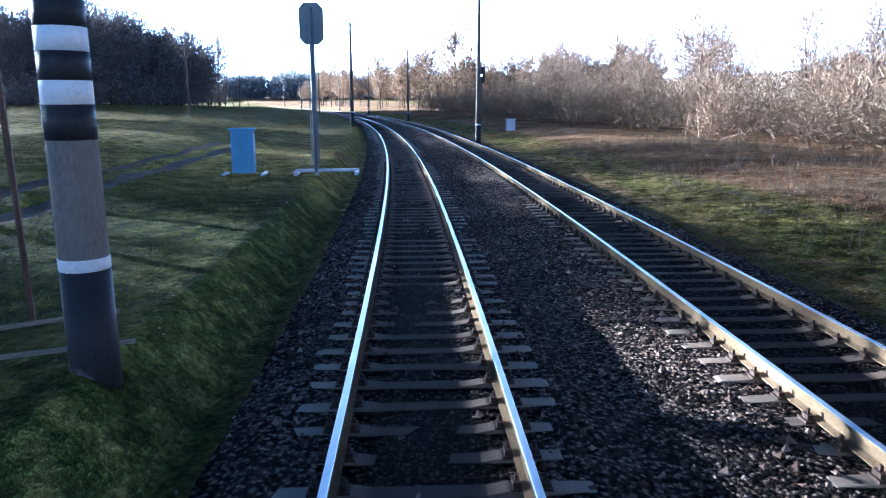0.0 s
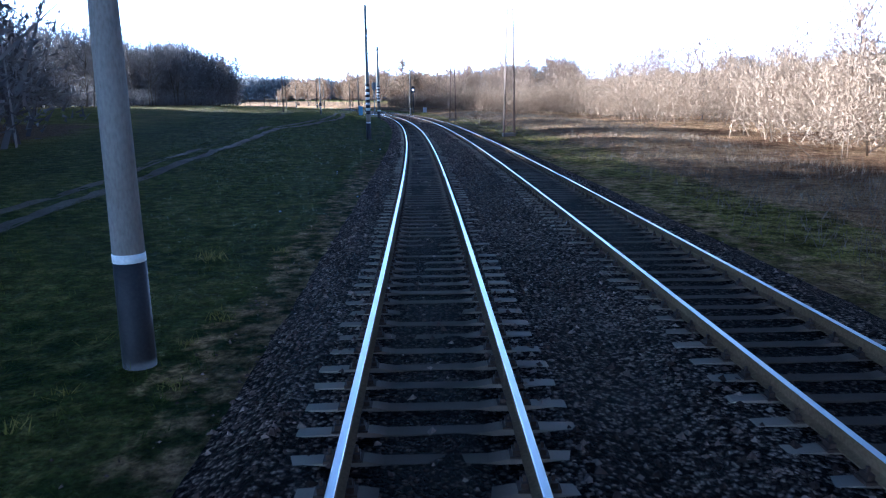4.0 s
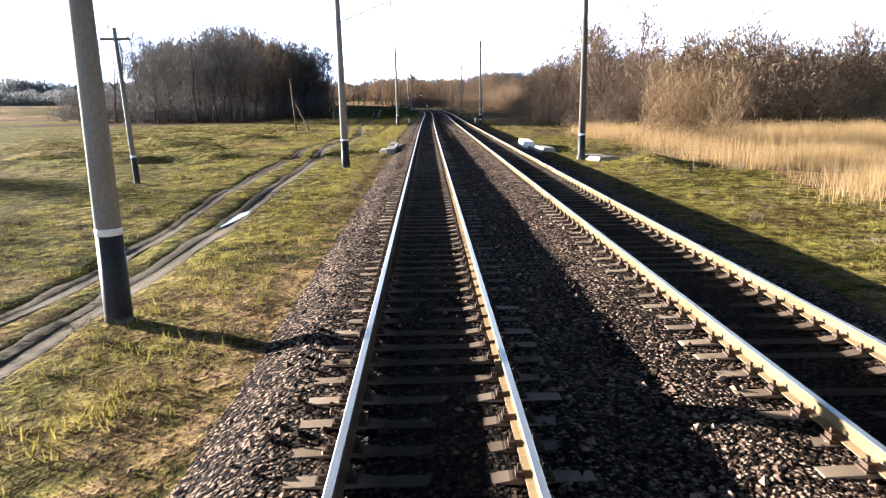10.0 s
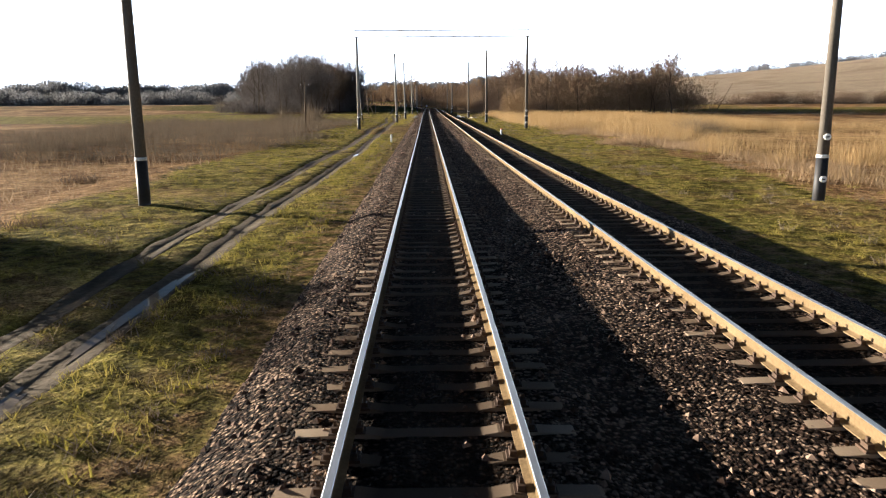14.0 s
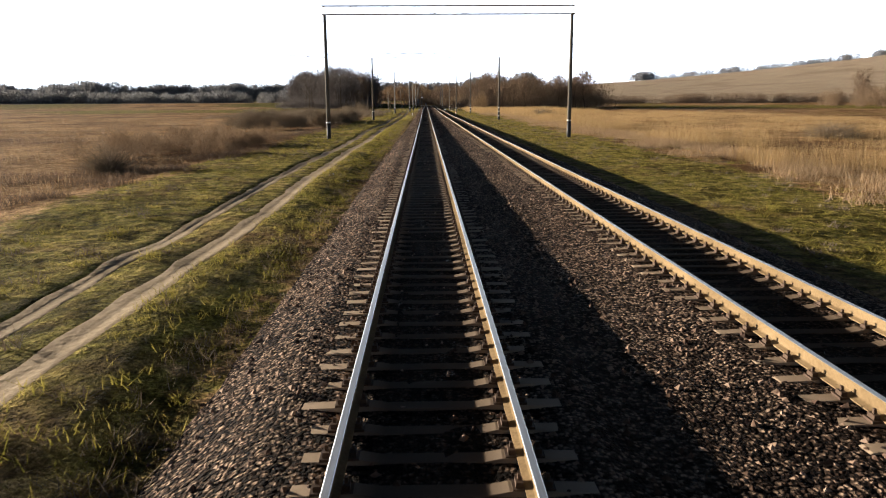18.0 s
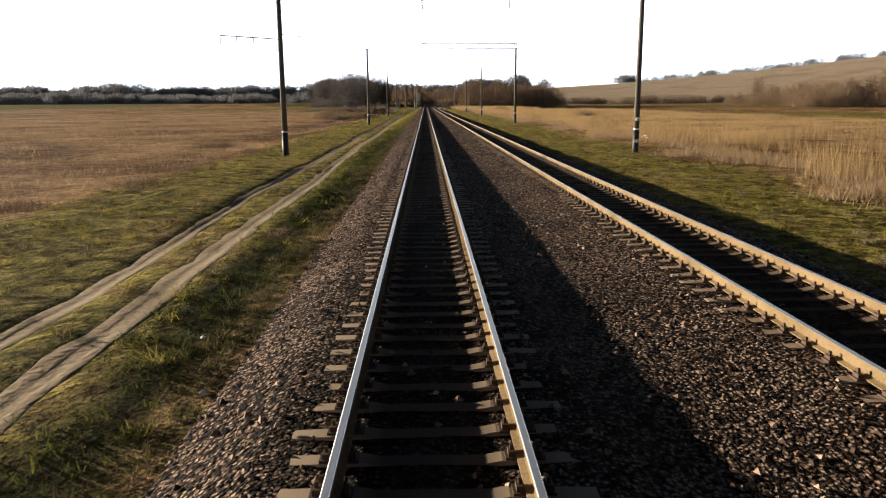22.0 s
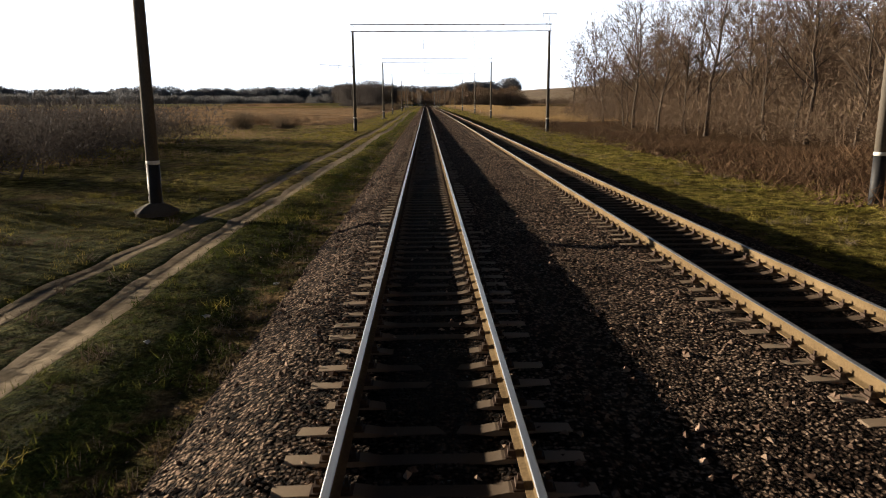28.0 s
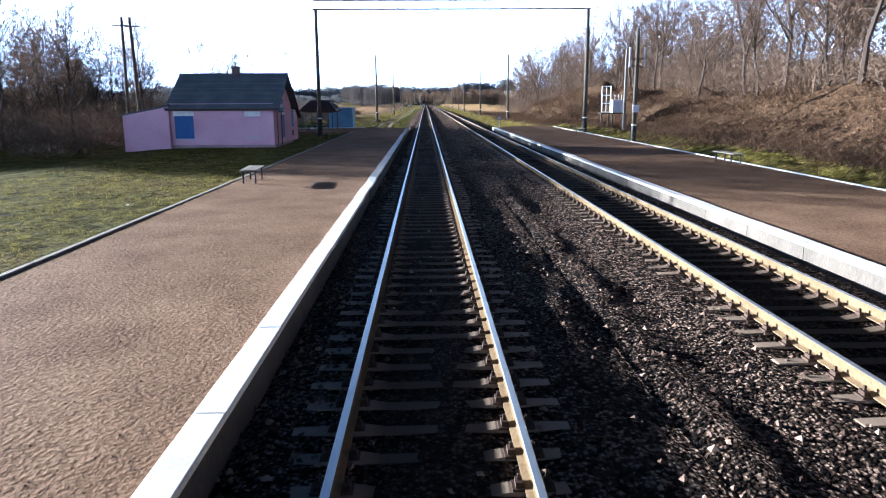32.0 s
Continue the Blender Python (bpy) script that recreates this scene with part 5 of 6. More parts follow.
for i, (s, o, h, w) in enumerate(((470, -23, 2.6, 4.2), (476, -16.5, 2.2, 3.4), (392, -17, 2.0, 2.2), (466, -29, 2.6, 4), (600, -22, 4.2, 4.5), (594, -26, 3.5, 4), (184, -23, 3.0, 2.6), (190, -19, 2.2, 2.4), (196, -26, 2.6, 2.6), (215, -30, 2.4, 1.2), (230, -34, 2.6, 1.3), (206, -27, 2.3, 1.1), (540, 30, 2.6, 5), (420, 38, 2.2, 4), (585, -19, 3.0, 3.0))):
    shrub(s, o, h, w, 60 + i)


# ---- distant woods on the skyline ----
def skyline(name, label, pts, h, step, seed, width=14, per=170, mat=HAZED_WOOD, fine=1.0):
    """A far belt of woodland: many soft twiggy crowns side by side, joined."""
    r = np.random.RandomState(seed)
    places = []
    for (xa, ya), (xb, yb) in zip(pts[:-1], pts[1:]):
        n = int(math.hypot(xb - xa, yb - ya) / step) + 1
        t = (np.arange(n) + r.uniform(0, 1, n)) / n
        x, y = xa + (xb - xa) * t + r.normal(0, width, n), ya + (yb - ya) * t + r.normal(0, width, n)
        places.append(np.stack([x, y, hills(x, y) - 0.6], -1))
    p = np.vstack(places)
    rise = 0.82 + 0.18 * waves(p[:, 0], p[:, 1], 160, seed % 5)
    return thicket(name, label, p, h * rise * r.uniform(0.8, 1.0, len(p)), per, mat, seed, 1.9, 0.055 * h * fine, "wood", 0.09 * h * (0.4 + 0.6 * fine))


skyline("distant_woods_left", "hazy belt of distant woods across the plain", [(-2600, 1500), (-1100, 1500), (-500, 1560), (-200, 1700), (200, 1750)], 44, 10, 1, 20, 1500, HAZED_WOOD, 0.34)
skyline("distant_woods_mid", "distant line of trees across the meadow", [(-900, 860), (-620, 900), (-330, 930), (-130, 980)], 20, 4, 2, 14, 1200, HAZED_WOOD, 0.34)
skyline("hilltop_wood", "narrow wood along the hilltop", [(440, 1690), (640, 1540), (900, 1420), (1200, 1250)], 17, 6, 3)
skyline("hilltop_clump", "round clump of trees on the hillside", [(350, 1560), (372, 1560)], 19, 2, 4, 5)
skyline("hedge_hill_foot", "dark hedge along the foot of the hill", [(60, 860), (150, 850), (260, 830), (480, 760), (700, 700)], 11, 2.5, 5, 5, 900, TWIG, 0.25)


# ---- grass ----
def grass(name, label, n, s0, s1, o0, o1, h, seed, mat=None, w=0.006, clump=1.0):
    s, o, p = strew(n, s0, s1, o0, o1, seed)
    a, b = rut(s)
    keep = np.minimum(np.abs(o - a), np.abs(o - b)) > 0.27
    keep &= (waves(s, o, 2.4, seed % 6) + 0.6 * waves(s, o, 0.8, (seed + 1) % 6)) > -0.35 * clump
    keep &= ~((s > 785) & (o > -3.5) & (o < -2))
    keep &= ~((s > 528) & (s < 570) & (o > -7.6) & (o < -2))
    p = p[keep]
    r = np.random.RandomState(seed)
    p = np.repeat(p, 5, 0)
    k = len(p)
    p = p + np.stack([r.normal(0, 0.05, k), r.normal(0, 0.05, k), np.full(k, -0.01)], -1)
    a = r.uniform(0, 3.1416, k)
    u = np.stack([np.cos(a), np.sin(a), 0 * a], -1) * (w * r.uniform(0.7, 1.6, k))[:, None]
    d = np.stack([r.normal(0, 0.5, k), r.normal(0, 0.5, k), np.ones(k)], -1) * (h * r.uniform(0.35, 1.2, k))[:, None]
    v = np.stack([p - u, p + u, p + d], 1).reshape(-1, 3)
    return tagged(mesh_of(name, v, np.arange(3 * k).reshape(-1, 3), mat or GRASS), label, "grass", "", "stuff")


grass("verge_grass", "short tufted spring grass beside the ballast", 17000, 330, 720, -4.9, -2.75, 0.16, 71)
grass("green_verge_grass", "short deep green grass beside the ballast", 13000, 76, 335, -4.9, -2.75, 0.16, 75, LUSH)
grass("meadow_grass", "rough tufted grass beyond the field track", 26000, 76, 720, -12.5, -7.0, 0.13, 72)
grass("right_verge_grass", "short rough grass on the verge", 26000, 76, 720, 8.2, 15.5, 0.13, 73)
grass("dry_verge_grass", "dead brown grass tufts along the ballast", 9000, 76, 700, -3.5, -2.6, 0.15, 74, WEED)


def tussocks(name, label, n, s0, s1, o0, o1, seed, mat, h=(0.1, 0.28)):
    s, o, p = strew(n, s0, s1, o0, o1, seed)
    a, b = rut(s)
    p = p[(np.minimum(np.abs(o - a), np.abs(o - b)) > 0.4) & (waves(s, o, 6.0, seed % 5) > -0.3) & ~((s > 528) & (s < 570) & (o > -7.6) & (o < -2))]
    return brush(name, label, "grass", p, np.random.RandomState(seed).uniform(*h, len(p)), 22, mat, seed, 0.11, 0.009, 0.75)


tussocks("verge_tussocks", "tousled grass tussocks on the verge", 3800, 76, 740, -12.5, -2.9, 81, GRASS)
tussocks("dry_tussocks", "bleached dead grass tussocks", 3000, 76, 690, -13, -2.8, 82, WEED, (0.12, 0.34))
tussocks("right_tussocks", "tousled grass tussocks beside the second track", 3200, 76, 700, 8.4, 17, 83, GRASS)
tussocks("right_dry_tussocks", "dead brown grass tussocks beside the second track", 3000, 90, 870, 8.3, 18, 84, WEED, (0.12, 0.38))


# ---- the stop: platforms ----
PINK = material("pink_limewash", ((0.52, 0.30, 0.38), (0.64, 0.39, 0.48), (0.70, 0.46, 0.54)), 0.7, 18, 0.9, 0, 0.2, 0.006)
PALE = material("pale_whitewash", ((0.425, 0.425, 0.468), (0.527, 0.527, 0.578), (0.595, 0.595, 0.629)), 0.9, 18, 0.9, 0, 0.2, 0.006)
BLUE = plain("blue_paint", (0.027, 0.09, 0.288), 0.5)
SKYBLUE = material("light_blue_paint", ((0.11, 0.22, 0.37), (0.155, 0.295, 0.46), (0.21, 0.36, 0.53)), 1.2, 20, 0.6, 0.0, 0.12, 0.004)
SLATE = material("old_slate_sheet", ((0.075, 0.085, 0.095), (0.12, 0.13, 0.14), (0.17, 0.175, 0.175)), 1.0, 16, 0.9, 0, 0.3, 0.01)
BROWNROOF = plain("brown_roof", (0.053, 0.031, 0.028), 0.8)
SCREEN = material("platform_grit", ((0.105, 0.062, 0.035), (0.22, 0.136, 0.08), (0.34, 0.225, 0.138)), 0.7, 22, 0.95, 0, 0.7, 0.03, 0.04, "", (1, 1, 1), 0.6)
PLANK = material("bleached_planks", ((0.174, 0.155, 0.118), (0.26, 0.236, 0.186), (0.322, 0.298, 0.242)), 1.5, 30, 0.85, 0, 0.2, 0.005, 0.2, "object", (1, 0.2, 1))


def sheet(name, label, outline, z, thick, mat, seed=0, kind="structure", category="platform"):
    """A slab with the given outline and an uneven top."""
    bm = bmesh.new()
    top = [bm.verts.new((x, y, z)) for x, y in outline]
    low = [bm.verts.new((x, y, z - thick)) for x, y in outline]
    bm.faces.new(top)
    bm.faces.new(low[::-1])
    for i in range(len(top)):
        j = (i + 1) % len(top)
        bm.faces.new((top[i], low[i], low[j], top[j]))
    return tagged(part(name, bm, mat), label, category, "", kind)


sheet("platform_left", "trodden brown grit surface of a low platform", [(-2.06, -44), (-2.06, 68), (-6.2, 69.8), (-13.5, 69.8), (-13.5, 60.5), (-6.9, 60.4), (-6.66, 50), (-6.66, -44)], 0.165, 0.5, SCREEN)
sheet("platform_right", "dark trodden surface of a low platform", [(7.28, -44), (13.5, -44), (13.5, 70), (12.5, 75), (9.5, 72), (7.28, 68.6)], 0.165, 0.5, SCREEN)


def edging(name, label, x0, x1, y0, y1, z, unit, seed, mat=None, depth=0.5, group="platform edges"):
    """A row of separate concrete units along the platform, slightly out of line."""
    r = random.Random(seed)
    e = thing(name, label, "edging", (0, 0, 0), 0, group, "structure")
    y = y0
    while y < y1 - 0.2:
        q = min(y1, y + unit)
        bm = boxes((x0, x1, y + 0.008, q - 0.008, z - 0.075, z), bevel=0.012)
        ob = part("edge_block", bm, mat or WHITE, e)
        part("support", boxes((x0 + 0.04, x1 - 0.04, y + 0.008, q - 0.008, z - depth, z - 0.075)), CONC_DARK, ob)
        ob.matrix_basis = pose(r.uniform(-0.005, 0.005), 0, r.uniform(-0.006, 0.006), 0, 0, r.uniform(-0.03, 0.03))
        y = q
    return e


edging("platform_edge_left", "whitewashed concrete edge of the low platform", -2.06, -1.77, -44, 68, 0.2, 2.4, 1)
edging("platform_edge_right", "whitewashed concrete edge of the low platform", 7.0, 7.28, -44, 68.6, 0.2, 2.4, 2)
edging("rear_kerb_right", "narrow whitewashed kerb behind the platform", 13.5, 13.62, -44, 70, 0.2, 1.9, 3, None, 0.3, "kerbs")
edging("rear_kerb_left", "mossy low kerb behind the platform", -6.78, -6.66, -44, 62, 0.185, 1.9, 4, BLOCK, 0.3, "kerbs")
part("ramp_block", boxes((7.0, 7.5, 68.75, 69.7, -0.3, 0.17), bevel=0.03), WHITE, thing("ramp_stone", "whitewashed sloping stone at the platform end", "stone", (0, 0, 0)))
for x0, x1, y in ((-13.5, -6.3, 69.9),):
    k = thing("cross_kerb", "whitewashed kerb across the platform end", "kerb", (0, 0, 0), 0, "kerbs", "structure")
    for i in range(4):
        a = x0 + (x1 - x0) * i / 4
        part("kerb_block", boxes((a + 0.01, a + 1.79, y, y + 0.13, -0.2, 0.22), bevel=0.012), WHITE, k)
k = thing("side_kerb", "whitewashed kerb round the paved corner", "kerb", (0, 0, 0), 0, "kerbs", "structure")
for i in range(4):
    part("kerb_block", boxes((-13.6, -13.47, 60.6 + i * 2.3, 62.88 + i * 2.3, -0.2, 0.2), bevel=0.012), WHITE, k)

_r = np.random.RandomState(8)
_n = 26000
_s, _o = _r.uniform(-20, 66, _n), np.concatenate([_r.uniform(-6.6, -2.1, _n // 2), _r.uniform(7.4, 13.4, _n // 2)])
stones("platform_grit_stones", "small loose stones on the platforms", _s, _o, np.full(_n, 0.166), _r.uniform(0.005, 0.014, _n), _r, STONE)


# ---- the pink house ----
def house():
    e = thing("station_house", "small pink limewashed house with a grey slate roof and blue shutters", "house", (0, 0, 0))
    x0, x1, y0, y1, zb, ze, zr = -16.6, -9.95, 41.1, 47.4, -0.25, 2.75, 4.72
    ym = (y0 + y1) / 2

    def gable_block(xa, xb, ya, yb, za, zw, zt):
        bm = bmesh.new()
        m = (ya + yb) / 2
        v = [[bm.verts.new(p) for p in ((x, ya, za), (x, yb, za), (x, yb, zw), (x, m, zt), (x, ya, zw))] for x in (xa, xb)]
        bm.faces.new(v[0][::-1])
        bm.faces.new(v[1])
        for i in range(5):
            j = (i + 1) % 5
            bm.faces.new((v[0][i], v[0][j], v[1][j], v[1][i]))
        return bm

    part("wall", gable_block(x0, x1, y0, y1, zb, ze, zr - 0.1), PINK, e, "pink limewashed wall")
    part("plinth", boxes((x0 - 0.06, x1 + 0.06, y0 - 0.06, y1 + 0.06, zb, 0.12)), material("plinth_grime", ((0.22, 0.15, 0.16), (0.34, 0.24, 0.26), (0.44, 0.33, 0.35)), 1.0, 15, 0.95), e, "grimy plinth")
    # roof of two slopes with slate rows
    for sgn in (-1, 1):
        rows = 7
        run = (y1 - y0) / 2 + 0.45
        rise = zr - ze + 0.3
        slope = None
        for i in range(rows):
            bm = bmesh.new()
            a, b = i / rows, (i + 1) / rows + 0.04
            ya, yb = ym + sgn * run * (1 - a), ym + sgn * run * (1 - b)
            za, zb2 = zr - rise * (1 - a), zr - rise * (1 - b)
            vs = [bm.verts.new(p) for p in ((x0 - 0.25, ya, za + 0.035), (x1 + 0.5, ya, za + 0.035), (x1 + 0.5, yb, zb2 + 0.005), (x0 - 0.25, yb, zb2 + 0.005))]
            vl = [bm.verts.new(p) for p in ((x0 - 0.25, ya, za), (x1 + 0.5, ya, za), (x1 + 0.5, yb, zb2 - 0.02), (x0 - 0.25, yb, zb2 - 0.02))]
            for q in ((vs[0], vs[1], vs[2], vs[3]), (vl[3], vl[2], vl[1], vl[0]), (vs[0], vl[0], vl[1], vs[1]), (vs[1], vl[1], vl[2], vs[2]), (vs[2], vl[2], vl[3], vs[3]), (vs[3], vl[3], vl[0], vs[0])):
                bm.faces.new(q)
            if slope is None:
                slope = part("roof", bm, SLATE, e, "grey slate-sheet roof")
            else:
                part("slate_course", bm, SLATE, slope)
        bm = bmesh.new()
        for dx in (0.46, -0.02):
            pa, pb = Vector((x1 + dx, ym + sgn * run, zr - rise - 0.03)), Vector((x1 + dx, ym, zr - 0.03))
            tube(bm, pa, pb, 0.05, None, 4)
        part("barge_board", bm, BROWNROOF, e, "brown barge board")
        part("eave_board", boxes((x0 - 0.2, x1 + 0.45, ym + sgn * (run - 0.06) - 0.03, ym + sgn * (run - 0.06) + 0.03, zr - rise - 0.12, zr - rise)), BROWNROOF, e)
    part("gable_field", boxes((x1 + 0.001, x1 + 0.012, ym - 0.75, ym + 0.75, ze + 0.3, ze + 1.0)), PALE, e, "pale patched gable plaster")
    ch = part("chimney", boxes((-13.2, -12.75, ym - 0.25, ym + 0.2, zr - 0.25, zr + 0.55), (-13.26, -12.69, ym - 0.31, ym + 0.26, zr + 0.42, zr + 0.5)), material("chimney_brick", ((0.07, 0.055, 0.05), (0.12, 0.09, 0.08), (0.17, 0.13, 0.11)), 3, 20, 0.9), e, "sooty brick chimney")
    # lean-to at the far end
    bm = bmesh.new()
    xa = -19.55
    v = [[bm.verts.new((xa, y, zb)), bm.verts.new((x0, y, zb)), bm.verts.new((x0, y, 2.62)), bm.verts.new((xa, y, 2.05))] for y in (y0 - 0.35, y1 - 1.2)]
    bm.faces.new(v[0])
    bm.faces.new(v[1][::-1])
    for i in range(4):
        j = (i + 1) % 4
        bm.faces.new((v[0][j], v[0][i], v[1][i], v[1][j]))
    part("lean_to_wall", bm, PINK, e)
    bm = bmesh.new()
    v = [[bm.verts.new((xa - 0.25, y, 2.02)), bm.verts.new((x0 + 0.05, y, 2.66)), bm.verts.new((x0 + 0.05, y, 2.73)), bm.verts.new((xa - 0.25, y, 2.09))] for y in (y0 - 0.55, y1 - 1.0)]
    bm.faces.new(v[0])
    bm.faces.new(v[1][::-1])
    for i in range(4):
        j = (i + 1) % 4
        bm.faces.new((v[0][j], v[0][i], v[1][i], v[1][j]))
    part("lean_to_roof", bm, SLATE, e)
    # second, lower gabled room
    part("annex_wall", gable_block(-15.0, -10.35, 47.4, 52.2, zb, 1.75, 3.35), PINK, e, "pink limewashed wall")
    for sgn in (-1, 1):
        bm = bmesh.new()
        m = 49.8
        pts = [(m + sgn * 2.75, 1.62), (m, 3.45), (m, 3.52), (m + sgn * 2.75, 1.69)]
        v = [[bm.verts.new((x, y, z)) for y, z in pts] for x in (-15.1, -10.1)]
        bm.faces.new(v[0])
        bm.faces.new(v[1][::-1])
        for i in range(4):
            j = (i + 1) % 4
            bm.faces.new((v[0][j], v[0][i], v[1][i], v[1][j]))
        part("annex_roof", bm, BROWNROOF, e)
    part("annex_gable_panel", boxes((-10.35, -10.32, 48.3, 51.3, 1.45, 2.2)), PALE, e, "peeling pale plaster")
    # windows
    def window(ax, u0, u1, w0, w1, face, blind):
        def bx(a0, a1, b0, b1, d0, d1):
            return boxes((a0, a1, face - d1, face - d0, b0, b1)) if ax == "y" else boxes((face + d0, face + d1, a0, a1, b0, b1))
        w = part("window", bx(u0, u1, w0, w1, 0.0, 0.03), PINK if blind else BLUE, e, "bricked-up pink window" if blind else "blue wooden shutter")
        part("lintel", bx(u0 - 0.06, u1 + 0.06, w1, w1 + 0.33, 0.0, 0.05), WHITE, w, "white painted lintel")
        part("sill", bx(u0 - 0.05, u1 + 0.05, w0 - 0.07, w0, 0.0, 0.09), PALE, w)
        if not blind:
            n = 5
            for i in range(n):
                a = u0 + (u1 - u0) * i / n
                part("board", bx(a + 0.01, a + (u1 - u0) / n - 0.01, w0 + 0.02, w1 - 0.02, 0.03, 0.05), BLUE, w)
    window("y", -16.35, -15.15, 0.55, 2.0, y0, False)
    window("y", -11.75, -10.85, 0.6, 1.95, y0, True)
    window("x", 43.5, 44.5, 0.45, 2.0, x1, False)
    window("x", 49.2, 50.3, 1.0, 2.3, -10.35, False)
    part("vent", boxes((-10.35, -10.31, 49.3, 50.2, 0.35, 0.75)), BLACK, e, "dark vent opening")
    part("pipe", tubes(((x1 + 0.05, 42.1, -0.2), (x1 + 0.05, 42.1, 2.4), 0.03), sides=6), STEEL, e)
    return e


house()
nb = thing("name_board", "dark blue name board with unreadable pale lettering on a pole", "sign", (-9.72, 42.6, 0))
part("panel", boxes((-0.02, 0.02, -0.75, 0.75, 2.25, 2.95), bevel=0.01), BLUE, nb)
part("frame", boxes((-0.03, 0.03, -0.8, 0.8, 2.19, 2.25), (-0.03, 0.03, -0.8, 0.8, 2.95, 3.01)), BLACK, nb)
for a, b in ((-0.55, -0.25), (-0.15, 0.1), (0.2, 0.55)):
    part("lettering_bar", boxes((0.02, 0.026, a, b, 2.5, 2.7)), PALE, nb)
part("post", tubes(((0, 0, -0.2), (0, 0, 2.25), 0.035), sides=7), STEEL, nb)

# shelter with a bench, shed, benches
sh = thing("post_bench", "bench of a pale plank between tall dark post frames", "bench", (-10.1, 64.0, 0.165), -8)
for yy in (-1.35, 1.35):
    part("front_post", tubes(((0.25, yy, -0.1), (0.27, yy, 0.95), 0.045), sides=7), BLACK, sh)
    part("back_post", tubes(((-0.28, yy, -0.1), (-0.36, yy, 1.45), 0.045), sides=7), BLACK, sh)
    part("bearer", boxes((-0.33, 0.3, yy - 0.03, yy + 0.03, 0.4, 0.46)), BLACK, sh)
for xx in (-0.22, 0.02):
    part("plank", boxes((xx, xx + 0.2, -1.45, 1.45, 0.46, 0.5), bevel=0.008), PLANK, sh)
part("back_rail", tubes(((-0.34, -1.35, 1.05), (-0.34, 1.35, 1.05), 0.025), sides=6), BLACK, sh)

sr = thing("waiting_shelter", "open waiting shelter with a dark brown hipped roof", "shelter", (-10.25, 65.2, 0.165))
for px in (-1.25, 1.3):
    for py in (-1.9, 1.9):
        part("post", tubes(((px, py, -0.2), (px, py, 1.9), 0.04), sides=7), STEEL, sr)
bm = bmesh.new()
a = [bm.verts.new(p) for p in ((-1.8, -2.4, 1.78), (1.75, -2.4, 1.78), (1.75, 2.4, 1.78), (-1.8, 2.4, 1.78))]
m = [bm.verts.new((v.co.x, v.co.y, 1.9)) for v in a]
b = [bm.verts.new(p) for p in ((-0.9, -0.7, 2.86), (0.8, -0.7, 2.86), (0.8, 0.7, 2.86), (-0.9, 0.7, 2.86))]
bm.faces.new(b)
bm.faces.new(a[::-1])
for i in range(4):
    bm.faces.new((a[i], a[(i + 1) % 4], m[(i + 1) % 4], m[i]))
    bm.faces.new((m[i], m[(i + 1) % 4], b[(i + 1) % 4], b[i]))
part("roof", bm, BROWNROOF, sr, "dark brown hipped roof")
for yy in (-1.9, 1.9):
    part("cross_beam", boxes((-1.4, 1.45, yy - 0.05, yy + 0.05, 1.68, 1.78)), STEEL, sr)

sd = thing("blue_shed", "light blue painted metal shed with a flat roof", "shed", (-9.15, 73.4, 0.0))
part("body", boxes((-1.28, 1.28, -1.35, 1.35, -0.3, 2.2), bevel=0.015), SKYBLUE, sd)
part("roof", boxes((-1.36, 1.36, -1.45, 1.45, 2.2, 2.29), bevel=0.012), PALE, sd, "pale roof edge")
part("door", boxes((0.15, 1.05, -1.375, -1.35, 0.1, 1.95), bevel=0.006), SKYBLUE, sd)
for zz in (0.75, 1.45):
    part("rib", boxes((-1.28, 1.28, -1.37, -1.35, zz, zz + 0.04)), SKYBLUE, sd)
for xx in (-1.0, -0.3):
    part("panel_seam", boxes((xx, xx + 0.03, -1.365, -1.35, 0.05, 2.15)), SKYBLUE, sd)


def bench(x, y, turn, label):
    e = thing("platform_bench", label, "bench", (x, y, 0.165), turn, "platform benches")
    for i in range(4):
        part("slat", boxes((-0.26 + i * 0.135, -0.14 + i * 0.135, -0.95, 0.95, 0.43, 0.47), bevel=0.008), PLANK, e)
    for yy in (-0.7, 0.7):
        for xx in (-0.2, 0.2):
            part("leg", tubes(((xx, yy, 0), (xx, yy, 0.43), 0.03), sides=6), BLACK, e)
        part("bearer", boxes((-0.26, 0.26, yy - 0.03, yy + 0.03, 0.38, 0.43)), BLACK, e)
    return e


bench(-6.0, 18.2, 4, "bleached plank bench at the platform's edge")
bench(12.7, 52.6, -2, "bleached plank bench beside the kerb")
bench(12.9, 23.9, 3, "bleached plank bench beside the kerb")
st = thing("short_post", "short dark post in the grass", "post", (-7.9, 51.3, -0.1))
part("stub", tubes(((0, 0, -0.2), (0, 0, 0.5), 0.08), sides=8), BLACK, st)

# transformer cabinet on legs, lamp post and service pole on the bank
z0 = ground_at(57, 16.4)
tc = thing("transformer_cabinet", "pale grey transformer cabinet on legs with a white ladder frame", "cabinet", (16.4, 57.0, z0))
part("tank", boxes((-0.1, 0.95, -0.45, 0.45, 1.3, 2.4), bevel=0.03), PALE, tc, "pale grey tank")
for xx in (0.05, 0.35, 0.65):
    tank_fin = part("cooling_fin", boxes((xx, xx + 0.06, -0.55, -0.45, 1.4, 2.3)), PALE, tc)
for xx in (-1.0, -0.35, 0.0, 0.9):
    part("leg", boxes((xx - 0.05, xx + 0.05, -0.06, 0.06, -0.3, 1.3)), CONC_DARK, tc)
part("platform", boxes((-1.15, 1.0, -0.5, 0.5, 1.2, 1.3)), STEEL, tc)
